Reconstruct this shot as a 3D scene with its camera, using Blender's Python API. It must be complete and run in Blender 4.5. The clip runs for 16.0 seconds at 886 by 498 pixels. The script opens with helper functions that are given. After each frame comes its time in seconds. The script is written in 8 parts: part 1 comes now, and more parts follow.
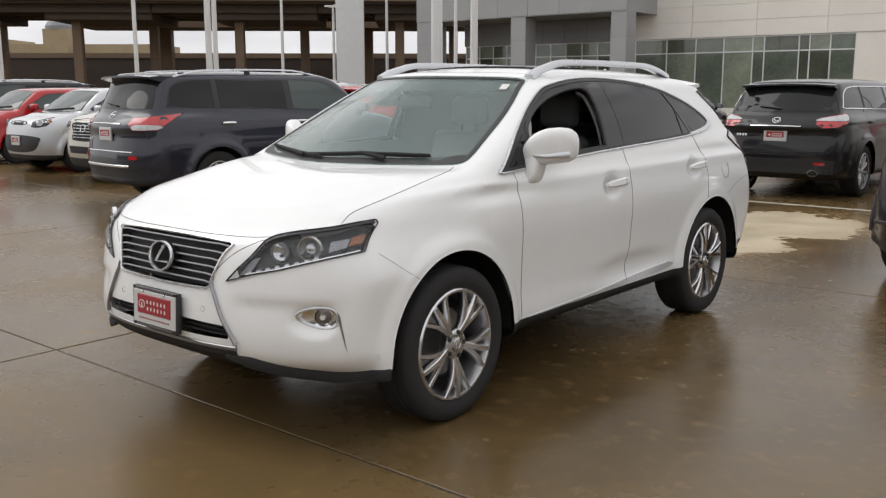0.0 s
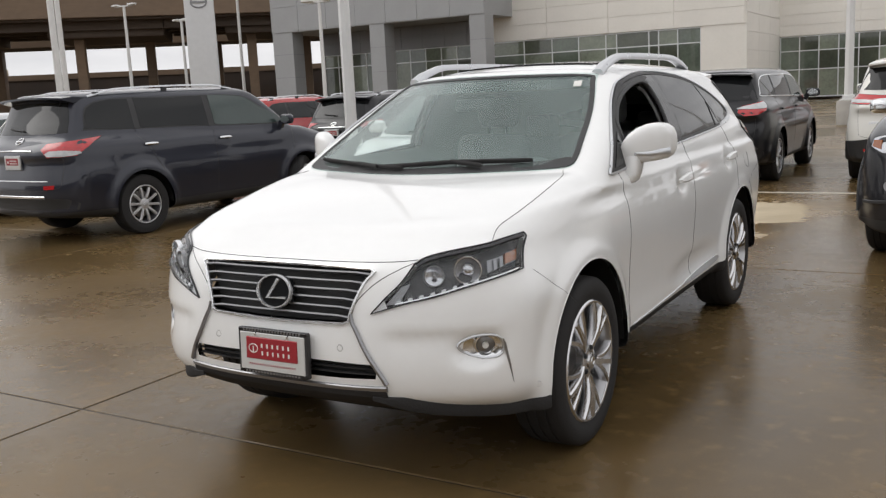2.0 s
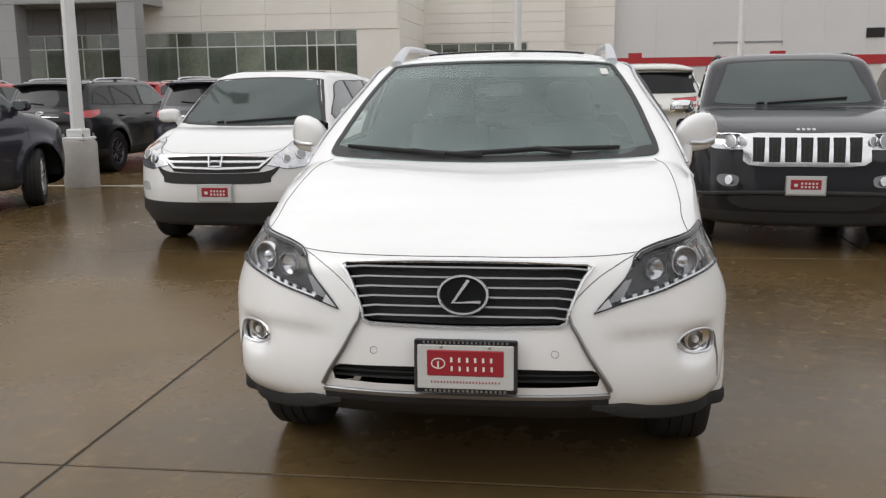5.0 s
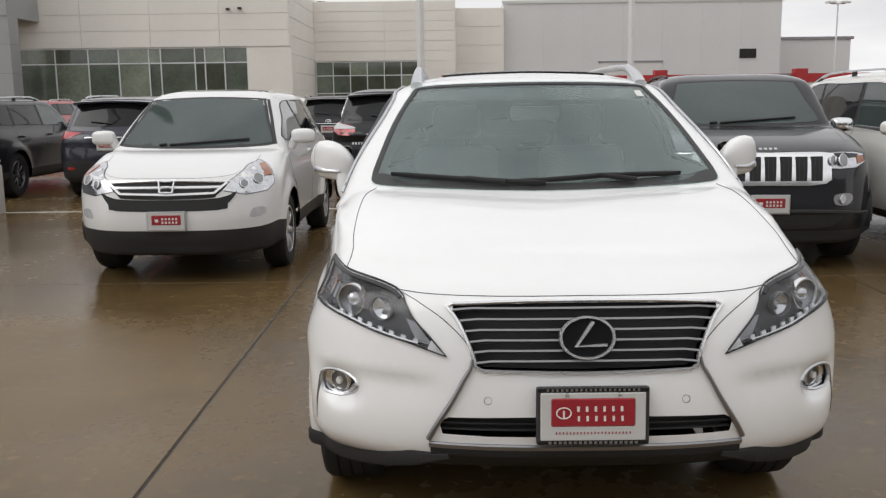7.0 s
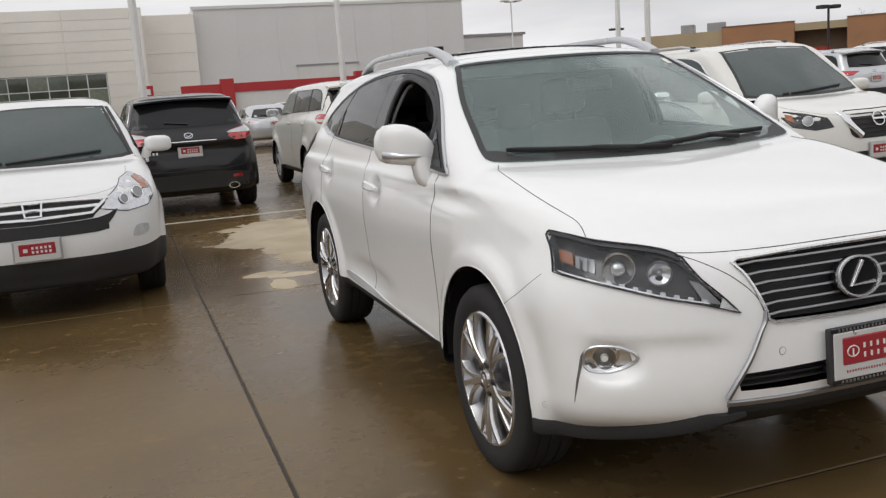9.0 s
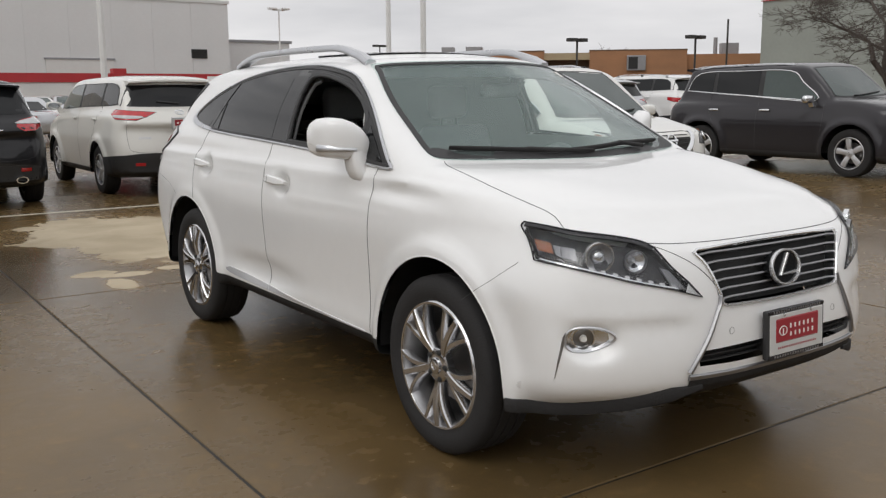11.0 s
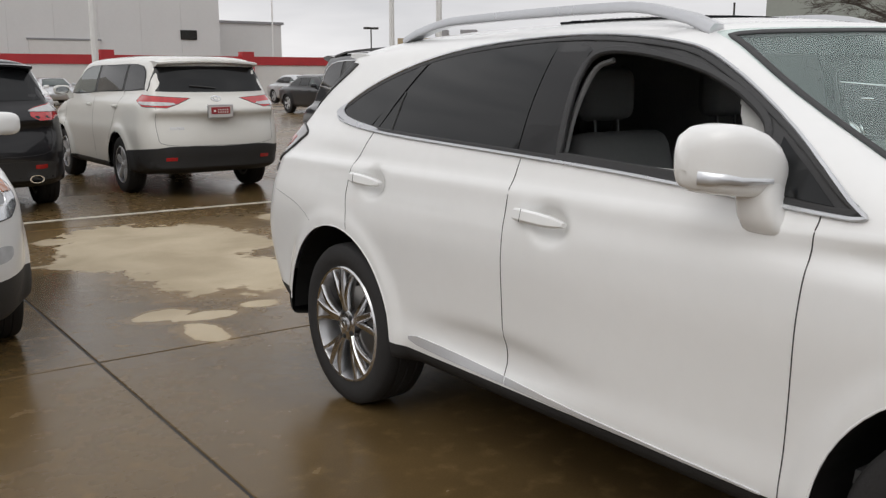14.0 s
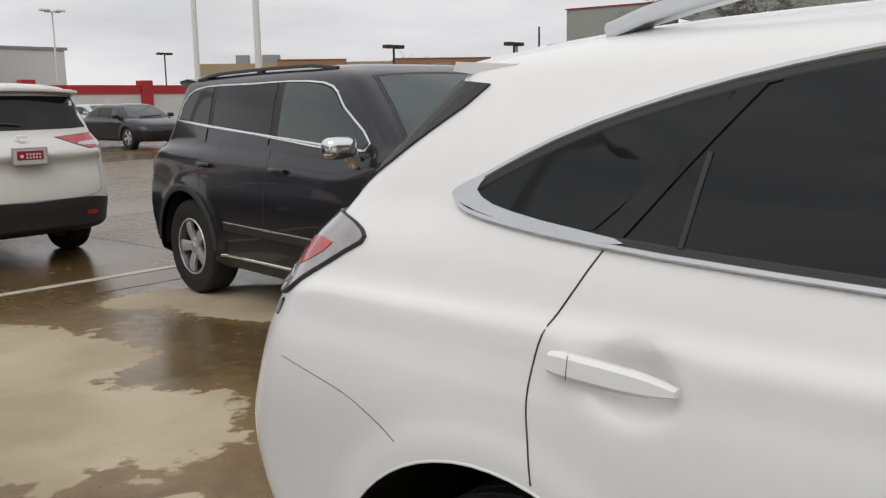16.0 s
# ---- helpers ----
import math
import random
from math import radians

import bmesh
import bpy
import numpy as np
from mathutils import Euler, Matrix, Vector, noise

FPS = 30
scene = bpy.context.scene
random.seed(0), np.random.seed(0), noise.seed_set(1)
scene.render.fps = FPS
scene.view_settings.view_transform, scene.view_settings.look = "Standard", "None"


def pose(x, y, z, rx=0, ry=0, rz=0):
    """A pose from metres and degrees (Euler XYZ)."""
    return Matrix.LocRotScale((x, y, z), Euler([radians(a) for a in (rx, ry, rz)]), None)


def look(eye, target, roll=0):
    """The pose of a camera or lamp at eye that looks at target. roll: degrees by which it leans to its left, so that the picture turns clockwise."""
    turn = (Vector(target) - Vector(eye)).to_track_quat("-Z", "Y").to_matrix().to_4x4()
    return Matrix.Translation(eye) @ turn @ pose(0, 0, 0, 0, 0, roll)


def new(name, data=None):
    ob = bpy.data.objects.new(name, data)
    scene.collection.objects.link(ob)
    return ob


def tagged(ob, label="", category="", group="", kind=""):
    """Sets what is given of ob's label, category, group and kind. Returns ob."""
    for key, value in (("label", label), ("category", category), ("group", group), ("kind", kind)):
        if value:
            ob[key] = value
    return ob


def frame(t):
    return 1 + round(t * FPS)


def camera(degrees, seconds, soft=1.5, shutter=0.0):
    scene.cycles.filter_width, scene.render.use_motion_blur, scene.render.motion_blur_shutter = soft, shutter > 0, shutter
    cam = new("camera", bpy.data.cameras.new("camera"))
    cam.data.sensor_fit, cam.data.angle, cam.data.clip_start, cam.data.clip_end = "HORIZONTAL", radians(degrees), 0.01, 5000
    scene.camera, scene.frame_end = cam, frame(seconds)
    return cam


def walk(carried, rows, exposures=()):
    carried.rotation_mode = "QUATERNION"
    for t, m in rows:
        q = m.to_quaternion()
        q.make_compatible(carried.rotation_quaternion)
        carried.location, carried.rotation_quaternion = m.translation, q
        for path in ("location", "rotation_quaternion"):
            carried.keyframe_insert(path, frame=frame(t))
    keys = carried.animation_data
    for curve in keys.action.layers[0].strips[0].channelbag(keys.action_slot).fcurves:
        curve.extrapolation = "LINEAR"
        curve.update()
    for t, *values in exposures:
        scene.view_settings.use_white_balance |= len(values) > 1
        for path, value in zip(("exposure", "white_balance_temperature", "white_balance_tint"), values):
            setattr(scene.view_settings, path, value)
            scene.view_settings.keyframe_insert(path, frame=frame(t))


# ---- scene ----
cam = camera(51.9, 16.0, 1.3)
PATH = [
    (0, (3.511, -3.202, 1.547), (2.25, -1.688, 1.202), -0.0),
    (0.5, (3.383, -3.306, 1.54), (2.097, -1.821, 1.166), -0.3),
    (1, (3.112, -3.483, 1.552), (1.838, -1.988, 1.175), -3.0),
    (1.5, (2.767, -3.555, 1.527), (1.539, -2.013, 1.189), -3.5),
    (2, (2.337, -3.584, 1.544), (1.33, -1.889, 1.208), -2.8),
    (2.5, (1.928, -3.73, 1.536), (1.112, -1.943, 1.161), -4.5),
    (3, (1.489, -3.728, 1.515), (0.812, -1.877, 1.173), -4.5),
    (3.5, (1.086, -3.8, 1.531), (0.541, -1.904, 1.201), -2.1),
    (4, (0.735, -3.885, 1.529), (0.338, -1.955, 1.184), -0.9),
    (4.2, (0.615, -3.866, 1.518), (0.254, -1.93, 1.17), -0.7),
    (6.3, (-0.011, -3.916, 1.526), (-0.148, -1.958, 1.146), -1.0),
    (6.5, (-0.106, -3.857, 1.52), (-0.221, -1.894, 1.157), -0.8),
    (7, (-0.43, -3.655, 1.551), (-0.437, -1.682, 1.224), -0.7),
    (7.5, (-0.872, -3.557, 1.556), (-0.771, -1.59, 1.209), -2.4),
    (8, (-1.313, -3.373, 1.515), (-1.087, -1.415, 1.176), -3.0),
    (8.5, (-1.75, -3.254, 1.511), (-1.305, -1.331, 1.184), -2.1),
    (9, (-2.164, -3.181, 1.49), (-1.519, -1.319, 1.148), -4.0),
    (9.5, (-2.504, -3.068, 1.496), (-1.769, -1.24, 1.155), -4.7),
    (10, (-2.751, -3.012, 1.491), (-1.812, -1.292, 1.092), -3.7),
    (10.2, (-2.838, -2.993, 1.481), (-1.82, -1.319, 1.078), -3.1),
    (12.3, (-2.961, -2.617, 1.454), (-1.804, -1.013, 1.155), 0.2),
    (12.5, (-2.953, -2.447, 1.477), (-1.805, -0.84, 1.164), -0.5),
    (12.8, (-2.939, -2.170, 1.476), (-1.791, -0.570, 1.133), -1.4),
    (13, (-2.988, -1.93, 1.473), (-1.825, -0.346, 1.104), -1.8),
    (13.5, (-2.951, -1.346, 1.465), (-1.846, 0.271, 1.06), -3.3),
    (14, (-2.914, -0.731, 1.473), (-1.759, 0.859, 1.103), -0.1),
    (14.5, (-2.813, -0.097, 1.459), (-1.527, 1.398, 1.128), -0.1),
    (15, (-2.665, 0.504, 1.496), (-1.338, 1.977, 1.231), 0.4),
    (15.5, (-2.47, 1.19, 1.503), (-1.063, 2.581, 1.208), -0.0),
    (16, (-2.202, 1.794, 1.504), (-0.723, 3.102, 1.183), -1.0),
]
EXPOSURES = [(0, 0.26, 6640, 10), (3, 0.26, 6640, 10), (6.5, 0.20, 6620, 10), (7.5, 0.12, 6620, 10), (8.5, 0.10, 6620, 10), (9.5, 0.05, 6580, 10), (10.2, 0.03, 6620, 10), (12.3, 0.00, 6620, 10),
             (13.3, -0.03, 6620, 10), (14, 0.06, 6620, 10), (14.7, 0.03, 6620, 10), (16, 0.0, 6620, 10)]
walk(cam, [(t, look(eye, target, roll)) for t, eye, target, roll in PATH], EXPOSURES)

# overcast winter day: soft grey sky, one very wide weak sun
import collections

from mathutils.bvhtree import BVHTree
from mathutils.geometry import delaunay_2d_cdt

world = bpy.data.worlds.new("overcast")
scene.world = world
world.use_nodes = True
wn, wl = world.node_tree.nodes, world.node_tree.links
wn.clear()
sky = wn.new("ShaderNodeTexSky")
sky.sky_type, sky.sun_disc = "NISHITA", False
sky.sun_elevation, sky.sun_rotation = radians(47), radians(250)
sky.air_density, sky.dust_density = 1.0, 4.0
grey = wn.new("ShaderNodeHueSaturation")
grey.inputs["Saturation"].default_value = 0.0
cloud = wn.new("ShaderNodeTexNoise")
cloud.inputs["Scale"].default_value, cloud.inputs["Detail"].default_value = 2.6, 5.0
cloud_map = wn.new("ShaderNodeMapping")
cloud_map.inputs["Scale"].default_value = (1.0, 1.0, 5.0)
cloud_co = wn.new("ShaderNodeTexCoord")
ramp = wn.new("ShaderNodeValToRGB")
ramp.color_ramp.elements[0].position, ramp.color_ramp.elements[0].color = 0.3, (0.57, 0.58, 0.61, 1)
ramp.color_ramp.elements[1].position, ramp.color_ramp.elements[1].color = 0.72, (0.90, 0.90, 0.92, 1)
blend = wn.new("ShaderNodeMix")
blend.data_type = "RGBA"
blend.inputs["Factor"].default_value = 0.88
bg = wn.new("ShaderNodeBackground")
bg.inputs["Strength"].default_value = 1.0
out = wn.new("ShaderNodeOutputWorld")
dim = wn.new("ShaderNodeMix")
dim.data_type, dim.blend_type = "RGBA", "MULTIPLY"
dim.inputs["Factor"].default_value = 1.0
dim.inputs[7].default_value = (0.10, 0.10, 0.10, 1)
wl.new(sky.outputs[0], grey.inputs["Color"])
wl.new(grey.outputs[0], dim.inputs[6])
wl.new(dim.outputs[2], blend.inputs[6])
wl.new(cloud_co.outputs["Generated"], cloud_map.inputs["Vector"])
wl.new(cloud_map.outputs[0], cloud.inputs["Vector"])
wl.new(cloud.outputs["Fac"], ramp.inputs[0])
wl.new(ramp.outputs[0], blend.inputs[7])
# an overcast dome is brighter overhead than at the horizon
split = wn.new("ShaderNodeSeparateXYZ")
rise = wn.new("ShaderNodeMapRange")
rise.inputs["To Min"].default_value, rise.inputs["To Max"].default_value = 1.10, 1.27
dome_mix = wn.new("ShaderNodeMix")
dome_mix.data_type, dome_mix.blend_type = "RGBA", "MULTIPLY"
dome_mix.inputs["Factor"].default_value = 1.0
wl.new(cloud_co.outputs["Generated"], split.inputs[0])
wl.new(split.outputs[2], rise.inputs["Value"])
wl.new(blend.outputs[2], dome_mix.inputs[6])
wl.new(rise.outputs[0], dome_mix.inputs[7])
wl.new(dome_mix.outputs[2], bg.inputs[0])
wl.new(bg.outputs[0], out.inputs[0])

sun_data = bpy.data.lights.new("sun", "SUN")
sun_data.energy, sun_data.angle, sun_data.color = 0.58, radians(40), (1.0, 0.985, 0.965)
sun = new("sun", sun_data)
sun.matrix_world = look((-24, -6, 26), (0, 3, 0))


# ---- materials ----
def mat(name, color, rough=0.5, metal=0.0, coat=0.0, vary=0.12, scale=3.0, bump=0.0, bump_scale=60.0, spec=0.5, stretch=(1, 1, 1)):
    """A procedural surface: base colour with two scales of variation, uneven gloss and fine relief."""
    m = bpy.data.materials.new(name)
    m.use_nodes = True
    nt = m.node_tree
    b = nt.nodes["Principled BSDF"]
    b.inputs["Metallic"].default_value = metal
    b.inputs["Coat Weight"].default_value = coat
    b.inputs["Coat Roughness"].default_value = 0.03
    b.inputs["Specular IOR Level"].default_value = spec
    co = nt.nodes.new("ShaderNodeTexCoord")
    mp = nt.nodes.new("ShaderNodeMapping")
    mp.inputs["Scale"].default_value = stretch
    nt.links.new(co.outputs["Object"], mp.inputs[0])
    n1 = nt.nodes.new("ShaderNodeTexNoise")
    n1.inputs["Scale"].default_value, n1.inputs["Detail"].default_value = scale, 3
    n2 = nt.nodes.new("ShaderNodeTexNoise")
    n2.inputs["Scale"].default_value, n2.inputs["Detail"].default_value = scale * 14, 2
    for n in (n1, n2):
        nt.links.new(mp.outputs[0], n.inputs["Vector"])
    add = nt.nodes.new("ShaderNodeMath")
    add.operation = "MULTIPLY_ADD"
    add.inputs[1].default_value = 0.4
    nt.links.new(n2.outputs["Fac"], add.inputs[0])
    nt.links.new(n1.outputs["Fac"], add.inputs[2])
    r = nt.nodes.new("ShaderNodeMapRange")
    r.inputs["From Min"].default_value, r.inputs["From Max"].default_value = 0.35, 1.05
    r.inputs["To Min"].default_value, r.inputs["To Max"].default_value = 1 - vary, 1 + vary
    nt.links.new(add.outputs[0], r.inputs["Value"])
    mul = nt.nodes.new("ShaderNodeMix")
    mul.data_type, mul.blend_type = "RGBA", "MULTIPLY"
    mul.inputs["Factor"].default_value = 1.0
    mul.inputs[6].default_value = (*color, 1)
    nt.links.new(r.outputs[0], mul.inputs[7])
    nt.links.new(mul.outputs[2], b.inputs["Base Color"])
    rr = nt.nodes.new("ShaderNodeMapRange")
    rr.inputs["To Min"].default_value, rr.inputs["To Max"].default_value = max(rough * (1 - 2 * vary), 0.0), min(rough * (1 + 2 * vary), 1.0)
    nt.links.new(n1.outputs["Fac"], rr.inputs["Value"])
    nt.links.new(rr.outputs[0], b.inputs["Roughness"])
    if bump:
        n3 = nt.nodes.new("ShaderNodeTexNoise")
        n3.inputs["Scale"].default_value, n3.inputs["Detail"].default_value = bump_scale, 3
        nt.links.new(mp.outputs[0], n3.inputs["Vector"])
        bp = nt.nodes.new("ShaderNodeBump")
        bp.inputs["Strength"].default_value, bp.inputs["Distance"].default_value = bump, 0.01
        nt.links.new(n3.outputs["Fac"], bp.inputs["Height"])
        nt.links.new(bp.outputs[0], b.inputs["Normal"])
    return m


def paint(name, color, flake=0.0, rough=0.35, wet=0.07, coat=1.0):
    """Car paint with a clear coat that rain has beaded on."""
    m = mat(name, color, rough, flake, coat, 0.03, 1.2, spec=0.15)
    nt = m.node_tree
    b = nt.nodes["Principled BSDF"]
    co = nt.nodes.new("ShaderNodeTexCoord")
    v = nt.nodes.new("ShaderNodeTexVoronoi")
    v.inputs["Scale"].default_value = 75
    nt.links.new(co.outputs["Object"], v.inputs["Vector"])
    mr = nt.nodes.new("ShaderNodeMapRange")
    mr.inputs["From Min"].default_value, mr.inputs["From Max"].default_value = 0.30, 0.12
    nt.links.new(v.outputs["Distance"], mr.inputs["Value"])
    bp = nt.nodes.new("ShaderNodeBump")
    bp.inputs["Strength"].default_value, bp.inputs["Distance"].default_value = wet, 0.002
    nt.links.new(mr.outputs[0], bp.inputs["Height"])
    nt.links.new(bp.outputs[0], b.inputs["Coat Normal"])
    return m


def glass(name, tint, gloss=1.0, veil=0.0):
    """Thin pane: a tinted view through it, with a Fresnel gloss."""
    m = bpy.data.materials.new(name)
    m.use_nodes = True
    nt = m.node_tree
    nt.nodes.clear()
    o = nt.nodes.new("ShaderNodeOutputMaterial")
    t = nt.nodes.new("ShaderNodeBsdfTransparent")
    t.inputs[0].default_value = (*tint, 1)
    g = nt.nodes.new("ShaderNodeBsdfGlossy")
    g.inputs["Roughness"].default_value = 0.02
    lw = nt.nodes.new("ShaderNodeLayerWeight")
    lw.inputs["Blend"].default_value = 0.5
    p5 = nt.nodes.new("ShaderNodeMath")
    p5.operation = "POWER"
    p5.inputs[1].default_value = 4.6
    f = nt.nodes.new("ShaderNodeMath")
    f.operation = "MULTIPLY_ADD"
    f.inputs[1].default_value, f.inputs[2].default_value = 0.80, 0.035 * gloss
    nt.links.new(lw.outputs["Facing"], p5.inputs[0])
    nt.links.new(p5.outputs[0], f.inputs[0])
    mx = nt.nodes.new("ShaderNodeMixShader")
    nt.links.new(f.outputs[0], mx.inputs[0])
    nt.links.new(t.outputs[0], mx.inputs[1])
    nt.links.new(g.outputs[0], mx.inputs[2])
    if veil:
        # teal diffuse share: rain film plus a veil painted in for reflections
        d = nt.nodes.new("ShaderNodeBsdfDiffuse")
        d.inputs[0].default_value = (0.56, 0.72, 0.69, 1)
        n = nt.nodes.new("ShaderNodeTexNoise")
        n.inputs["Scale"].default_value = 3.0
        r = nt.nodes.new("ShaderNodeMapRange")
        r.inputs["To Min"].default_value, r.inputs["To Max"].default_value = veil * 0.6, veil * 1.4
        nt.links.new(n.outputs["Fac"], r.inputs["Value"])
        m2 = nt.nodes.new("ShaderNodeMixShader")
        nt.links.new(r.outputs[0], m2.inputs[0])
        nt.links.new(mx.outputs[0], m2.inputs[1])
        nt.links.new(d.outputs[0], m2.inputs[2])
        mx = m2
    nt.links.new(mx.outputs[0], o.inputs[0])
    return m


M_white = paint("pearl_white_paint", (0.85, 0.853, 0.846), 0.04, 0.38)
M_white2 = paint("white_paint", (0.76, 0.76, 0.75))
M_cream = paint("pearl_cream_paint", (0.72, 0.71, 0.67))
M_black = paint("black_paint", (0.012, 0.012, 0.014), wet=0.04, coat=0.65)
M_graphite = paint("dark_graphite_paint", (0.016, 0.0165, 0.020), wet=0.04, coat=0.8)
M_grey = paint("granite_grey_paint", (0.032, 0.030, 0.034), 0.3, wet=0.04, coat=0.7)
M_navy = paint("dark_slate_paint", (0.026, 0.028, 0.040), 0.3, wet=0.04, coat=0.9)
M_red = paint("red_paint", (0.42, 0.012, 0.014))
M_silver = paint("silver_paint", (0.55, 0.56, 0.58), 0.6)
M_beige = paint("champagne_paint", (0.52, 0.49, 0.42), 0.4)
M_plastic = mat("black_plastic", (0.031, 0.031, 0.032), 0.55, bump=0.1, bump_scale=300)
M_dark = mat("dark_cavity", (0.023, 0.023, 0.023), 0.8)
M_seam = mat("panel_gap_dark", (0.045, 0.045, 0.045), 0.7)
M_rubber = mat("tyre_rubber", (0.031, 0.030, 0.030), 0.75, bump=0.25, bump_scale=120, spec=0.2)
M_slat = mat("smoked_satin_slat", (0.30, 0.30, 0.31), 0.32, 0.85, vary=0.06)
M_chrome = mat("chrome", (0.80, 0.81, 0.82), 0.12, 1.0, vary=0.04)
M_satin = mat("satin_silver", (0.60, 0.61, 0.63), 0.28, 0.9, vary=0.05)
M_alloy = mat("alloy_wheel", (0.64, 0.64, 0.65), 0.20, 1.0, vary=0.06)
M_wheelsilver = mat("painted_silver_wheel", (0.60, 0.60, 0.61), 0.34, 0.55, vary=0.06)
M_barrel = mat("silver_wheel_barrel", (0.42, 0.42, 0.43), 0.30, 0.9, vary=0.08)
M_gloss = mat("gloss_black_trim", (0.012, 0.012, 0.013), 0.10, spec=0.35, vary=0.05)
M_alloy_dark = mat("dark_alloy", (0.12, 0.12, 0.13), 0.35, 0.8, vary=0.06)
M_disc = mat("brake_steel", (0.25, 0.24, 0.23), 0.35, 0.9)
M_lens = mat("clear_lamp_reflector", (0.62, 0.63, 0.65), 0.12, 0.9, vary=0.15, scale=25)
M_lampdark = mat("dark_lamp_housing", (0.030, 0.030, 0.033), 0.25, 0.2, vary=0.3, scale=12)
M_amber = mat("amber_lens", (0.30, 0.085, 0.02), 0.1, coat=1.0)
M_redlens = mat("red_lamp_lens", (0.46, 0.014, 0.018), 0.1, coat=1.0, vary=0.3, scale=18)
M_whitelens = mat("clear_lamp_lens", (0.52, 0.53, 0.54), 0.1, coat=1.0, vary=0.2, scale=18)
M_reflect = mat("bright_lamp_reflector", (0.74, 0.75, 0.77), 0.25, 0.45, vary=0.06)
M_smoke = mat("smoked_lamp_lens", (0.33, 0.32, 0.325), 0.08, coat=1.0, vary=0.25, scale=18)
M_privacy = mat("privacy_glass", (0.012, 0.013, 0.014), 0.03, spec=0.32, vary=0.05)
M_autoglass = mat("green_tinted_autoglass", (0.045, 0.064, 0.060), 0.03, spec=0.6, vary=0.15, scale=1.5)
M_glass = glass("windscreen_glass", (0.90, 0.96, 0.945), 1.3, 0.075)
M_tint = glass("smoked_side_glass", (0.30, 0.31, 0.32))
M_cover = glass("headlamp_cover", (0.96, 0.965, 0.97), 0.8)
M_emblem = mat("polished_badge_metal", (0.80, 0.81, 0.82), 0.2, 0.8, vary=0.04)
M_interior = mat("black_upholstery", (0.15, 0.15, 0.152), 0.6, bump=0.1, bump_scale=30)
M_pillar = mat("dark_grey_pillar_trim", (0.13, 0.13, 0.13), 0.6, vary=0.06)
M_interior2 = mat("grey_cabin_trim", (0.42, 0.42, 0.40), 0.6)
M_plate = mat("plate_white", (0.58, 0.58, 0.565), 0.3, vary=0.04)
M_platered = mat("plate_red", (0.33, 0.02, 0.03), 0.35, vary=0.06)
M_letter = mat("lettering_white", (0.75, 0.74, 0.70), 0.4, vary=0.03)
M_bead = mat("water_bead", (0.05, 0.055, 0.06), 0.05, coat=1.0)


# ---- building helpers ----
def mesh_of(bm, name, smooth=None):
    me = bpy.data.meshes.new(name)
    bm.normal_update()
    bm.to_mesh(me)
    bm.free()
    if smooth is not None:
        me.shade_smooth()
        if smooth > 0:
            me.set_sharp_from_angle(angle=radians(smooth))
    return me


def part(name, bm, material, parent, label="", smooth=None):
    """Links a bmesh (or mesh) as one mesh object under a thing or a part."""
    me = bm if isinstance(bm, bpy.types.Mesh) else mesh_of(bm, name, smooth)
    if material and not me.materials:
        me.materials.append(material)
    ob = new(name, me)
    ob.parent = parent
    return tagged(ob, label)


def thing(name, m, label, category, group="", kind=""):
    ob = new(name)
    ob.matrix_world = m
    ob.empty_display_size = 0.2
    return tagged(ob, label, category, group, kind)


def single(name, bm, material, m, label, category, group="", kind="", smooth=None):
    me = mesh_of(bm, name, smooth)
    me.materials.append(material)
    ob = new(name, me)
    ob.matrix_world = m
    return tagged(ob, label, category, group, kind)


def box(x0, x1, y0, y1, z0, z1, bevel=0.0, seg=2, bm=None):
    b = bm or bmesh.new()
    r = bmesh.ops.create_cube(b, size=1, matrix=Matrix.LocRotScale(((x0 + x1) / 2, (y0 + y1) / 2, (z0 + z1) / 2), None, (x1 - x0, y1 - y0, z1 - z0)))
    if bevel:
        edges = list({e for v in r["verts"] for e in v.link_edges})
        bmesh.ops.bevel(b, geom=edges, offset=bevel, segments=seg, affect="EDGES", profile=0.5)
    return b


def lathe(profile, n=48, axis="x", bm=None, cap=True):
    """Turns a profile of (along the axis, radius) about the axis."""
    b = bm or bmesh.new()
    rings = []
    for a, r in profile:
        ring = []
        for i in range(n):
            w = 2 * math.pi * i / n
            c, s = r * math.cos(w), r * math.sin(w)
            ring.append(b.verts.new({"x": (a, c, s), "y": (c, a, s), "z": (c, s, a)}[axis]))
        rings.append(ring)
    for p, q in zip(rings, rings[1:]):
        for i in range(n):
            b.faces.new((p[i], p[(i + 1) % n], q[(i + 1) % n], q[i]))
    for ring, flip in ((rings[0], True), (rings[-1], False)) if cap else ():
        if max((v.co - ring[0].co).length for v in ring) > 1e-4:
            b.faces.new(ring[::-1] if flip else ring)
    bmesh.ops.recalc_face_normals(b, faces=b.faces)
    return b


def smooth_line(pts, n=6, closed=False):
    """Catmull-Rom through the points (tuples of any size)."""
    P = [np.array(p, float) for p in pts]
    k = len(P)
    outp = []
    for i in range(k if closed else k - 1):
        p0 = P[(i - 1) % k] if closed or i > 0 else 2 * P[0] - P[1]
        p1, p2 = P[i], P[(i + 1) % k]
        p3 = P[(i + 2) % k] if closed or i + 2 < k else 2 * P[-1] - P[-2]
        for j in range(n):
            t = j / n
            outp.append(0.5 * (2 * p1 + (p2 - p0) * t + (2 * p0 - 5 * p1 + 4 * p2 - p3) * t * t + (3 * p1 - p0 - 3 * p2 + p3) * t ** 3))
    if not closed:
        outp.append(P[-1])
    return [tuple(p) for p in outp]


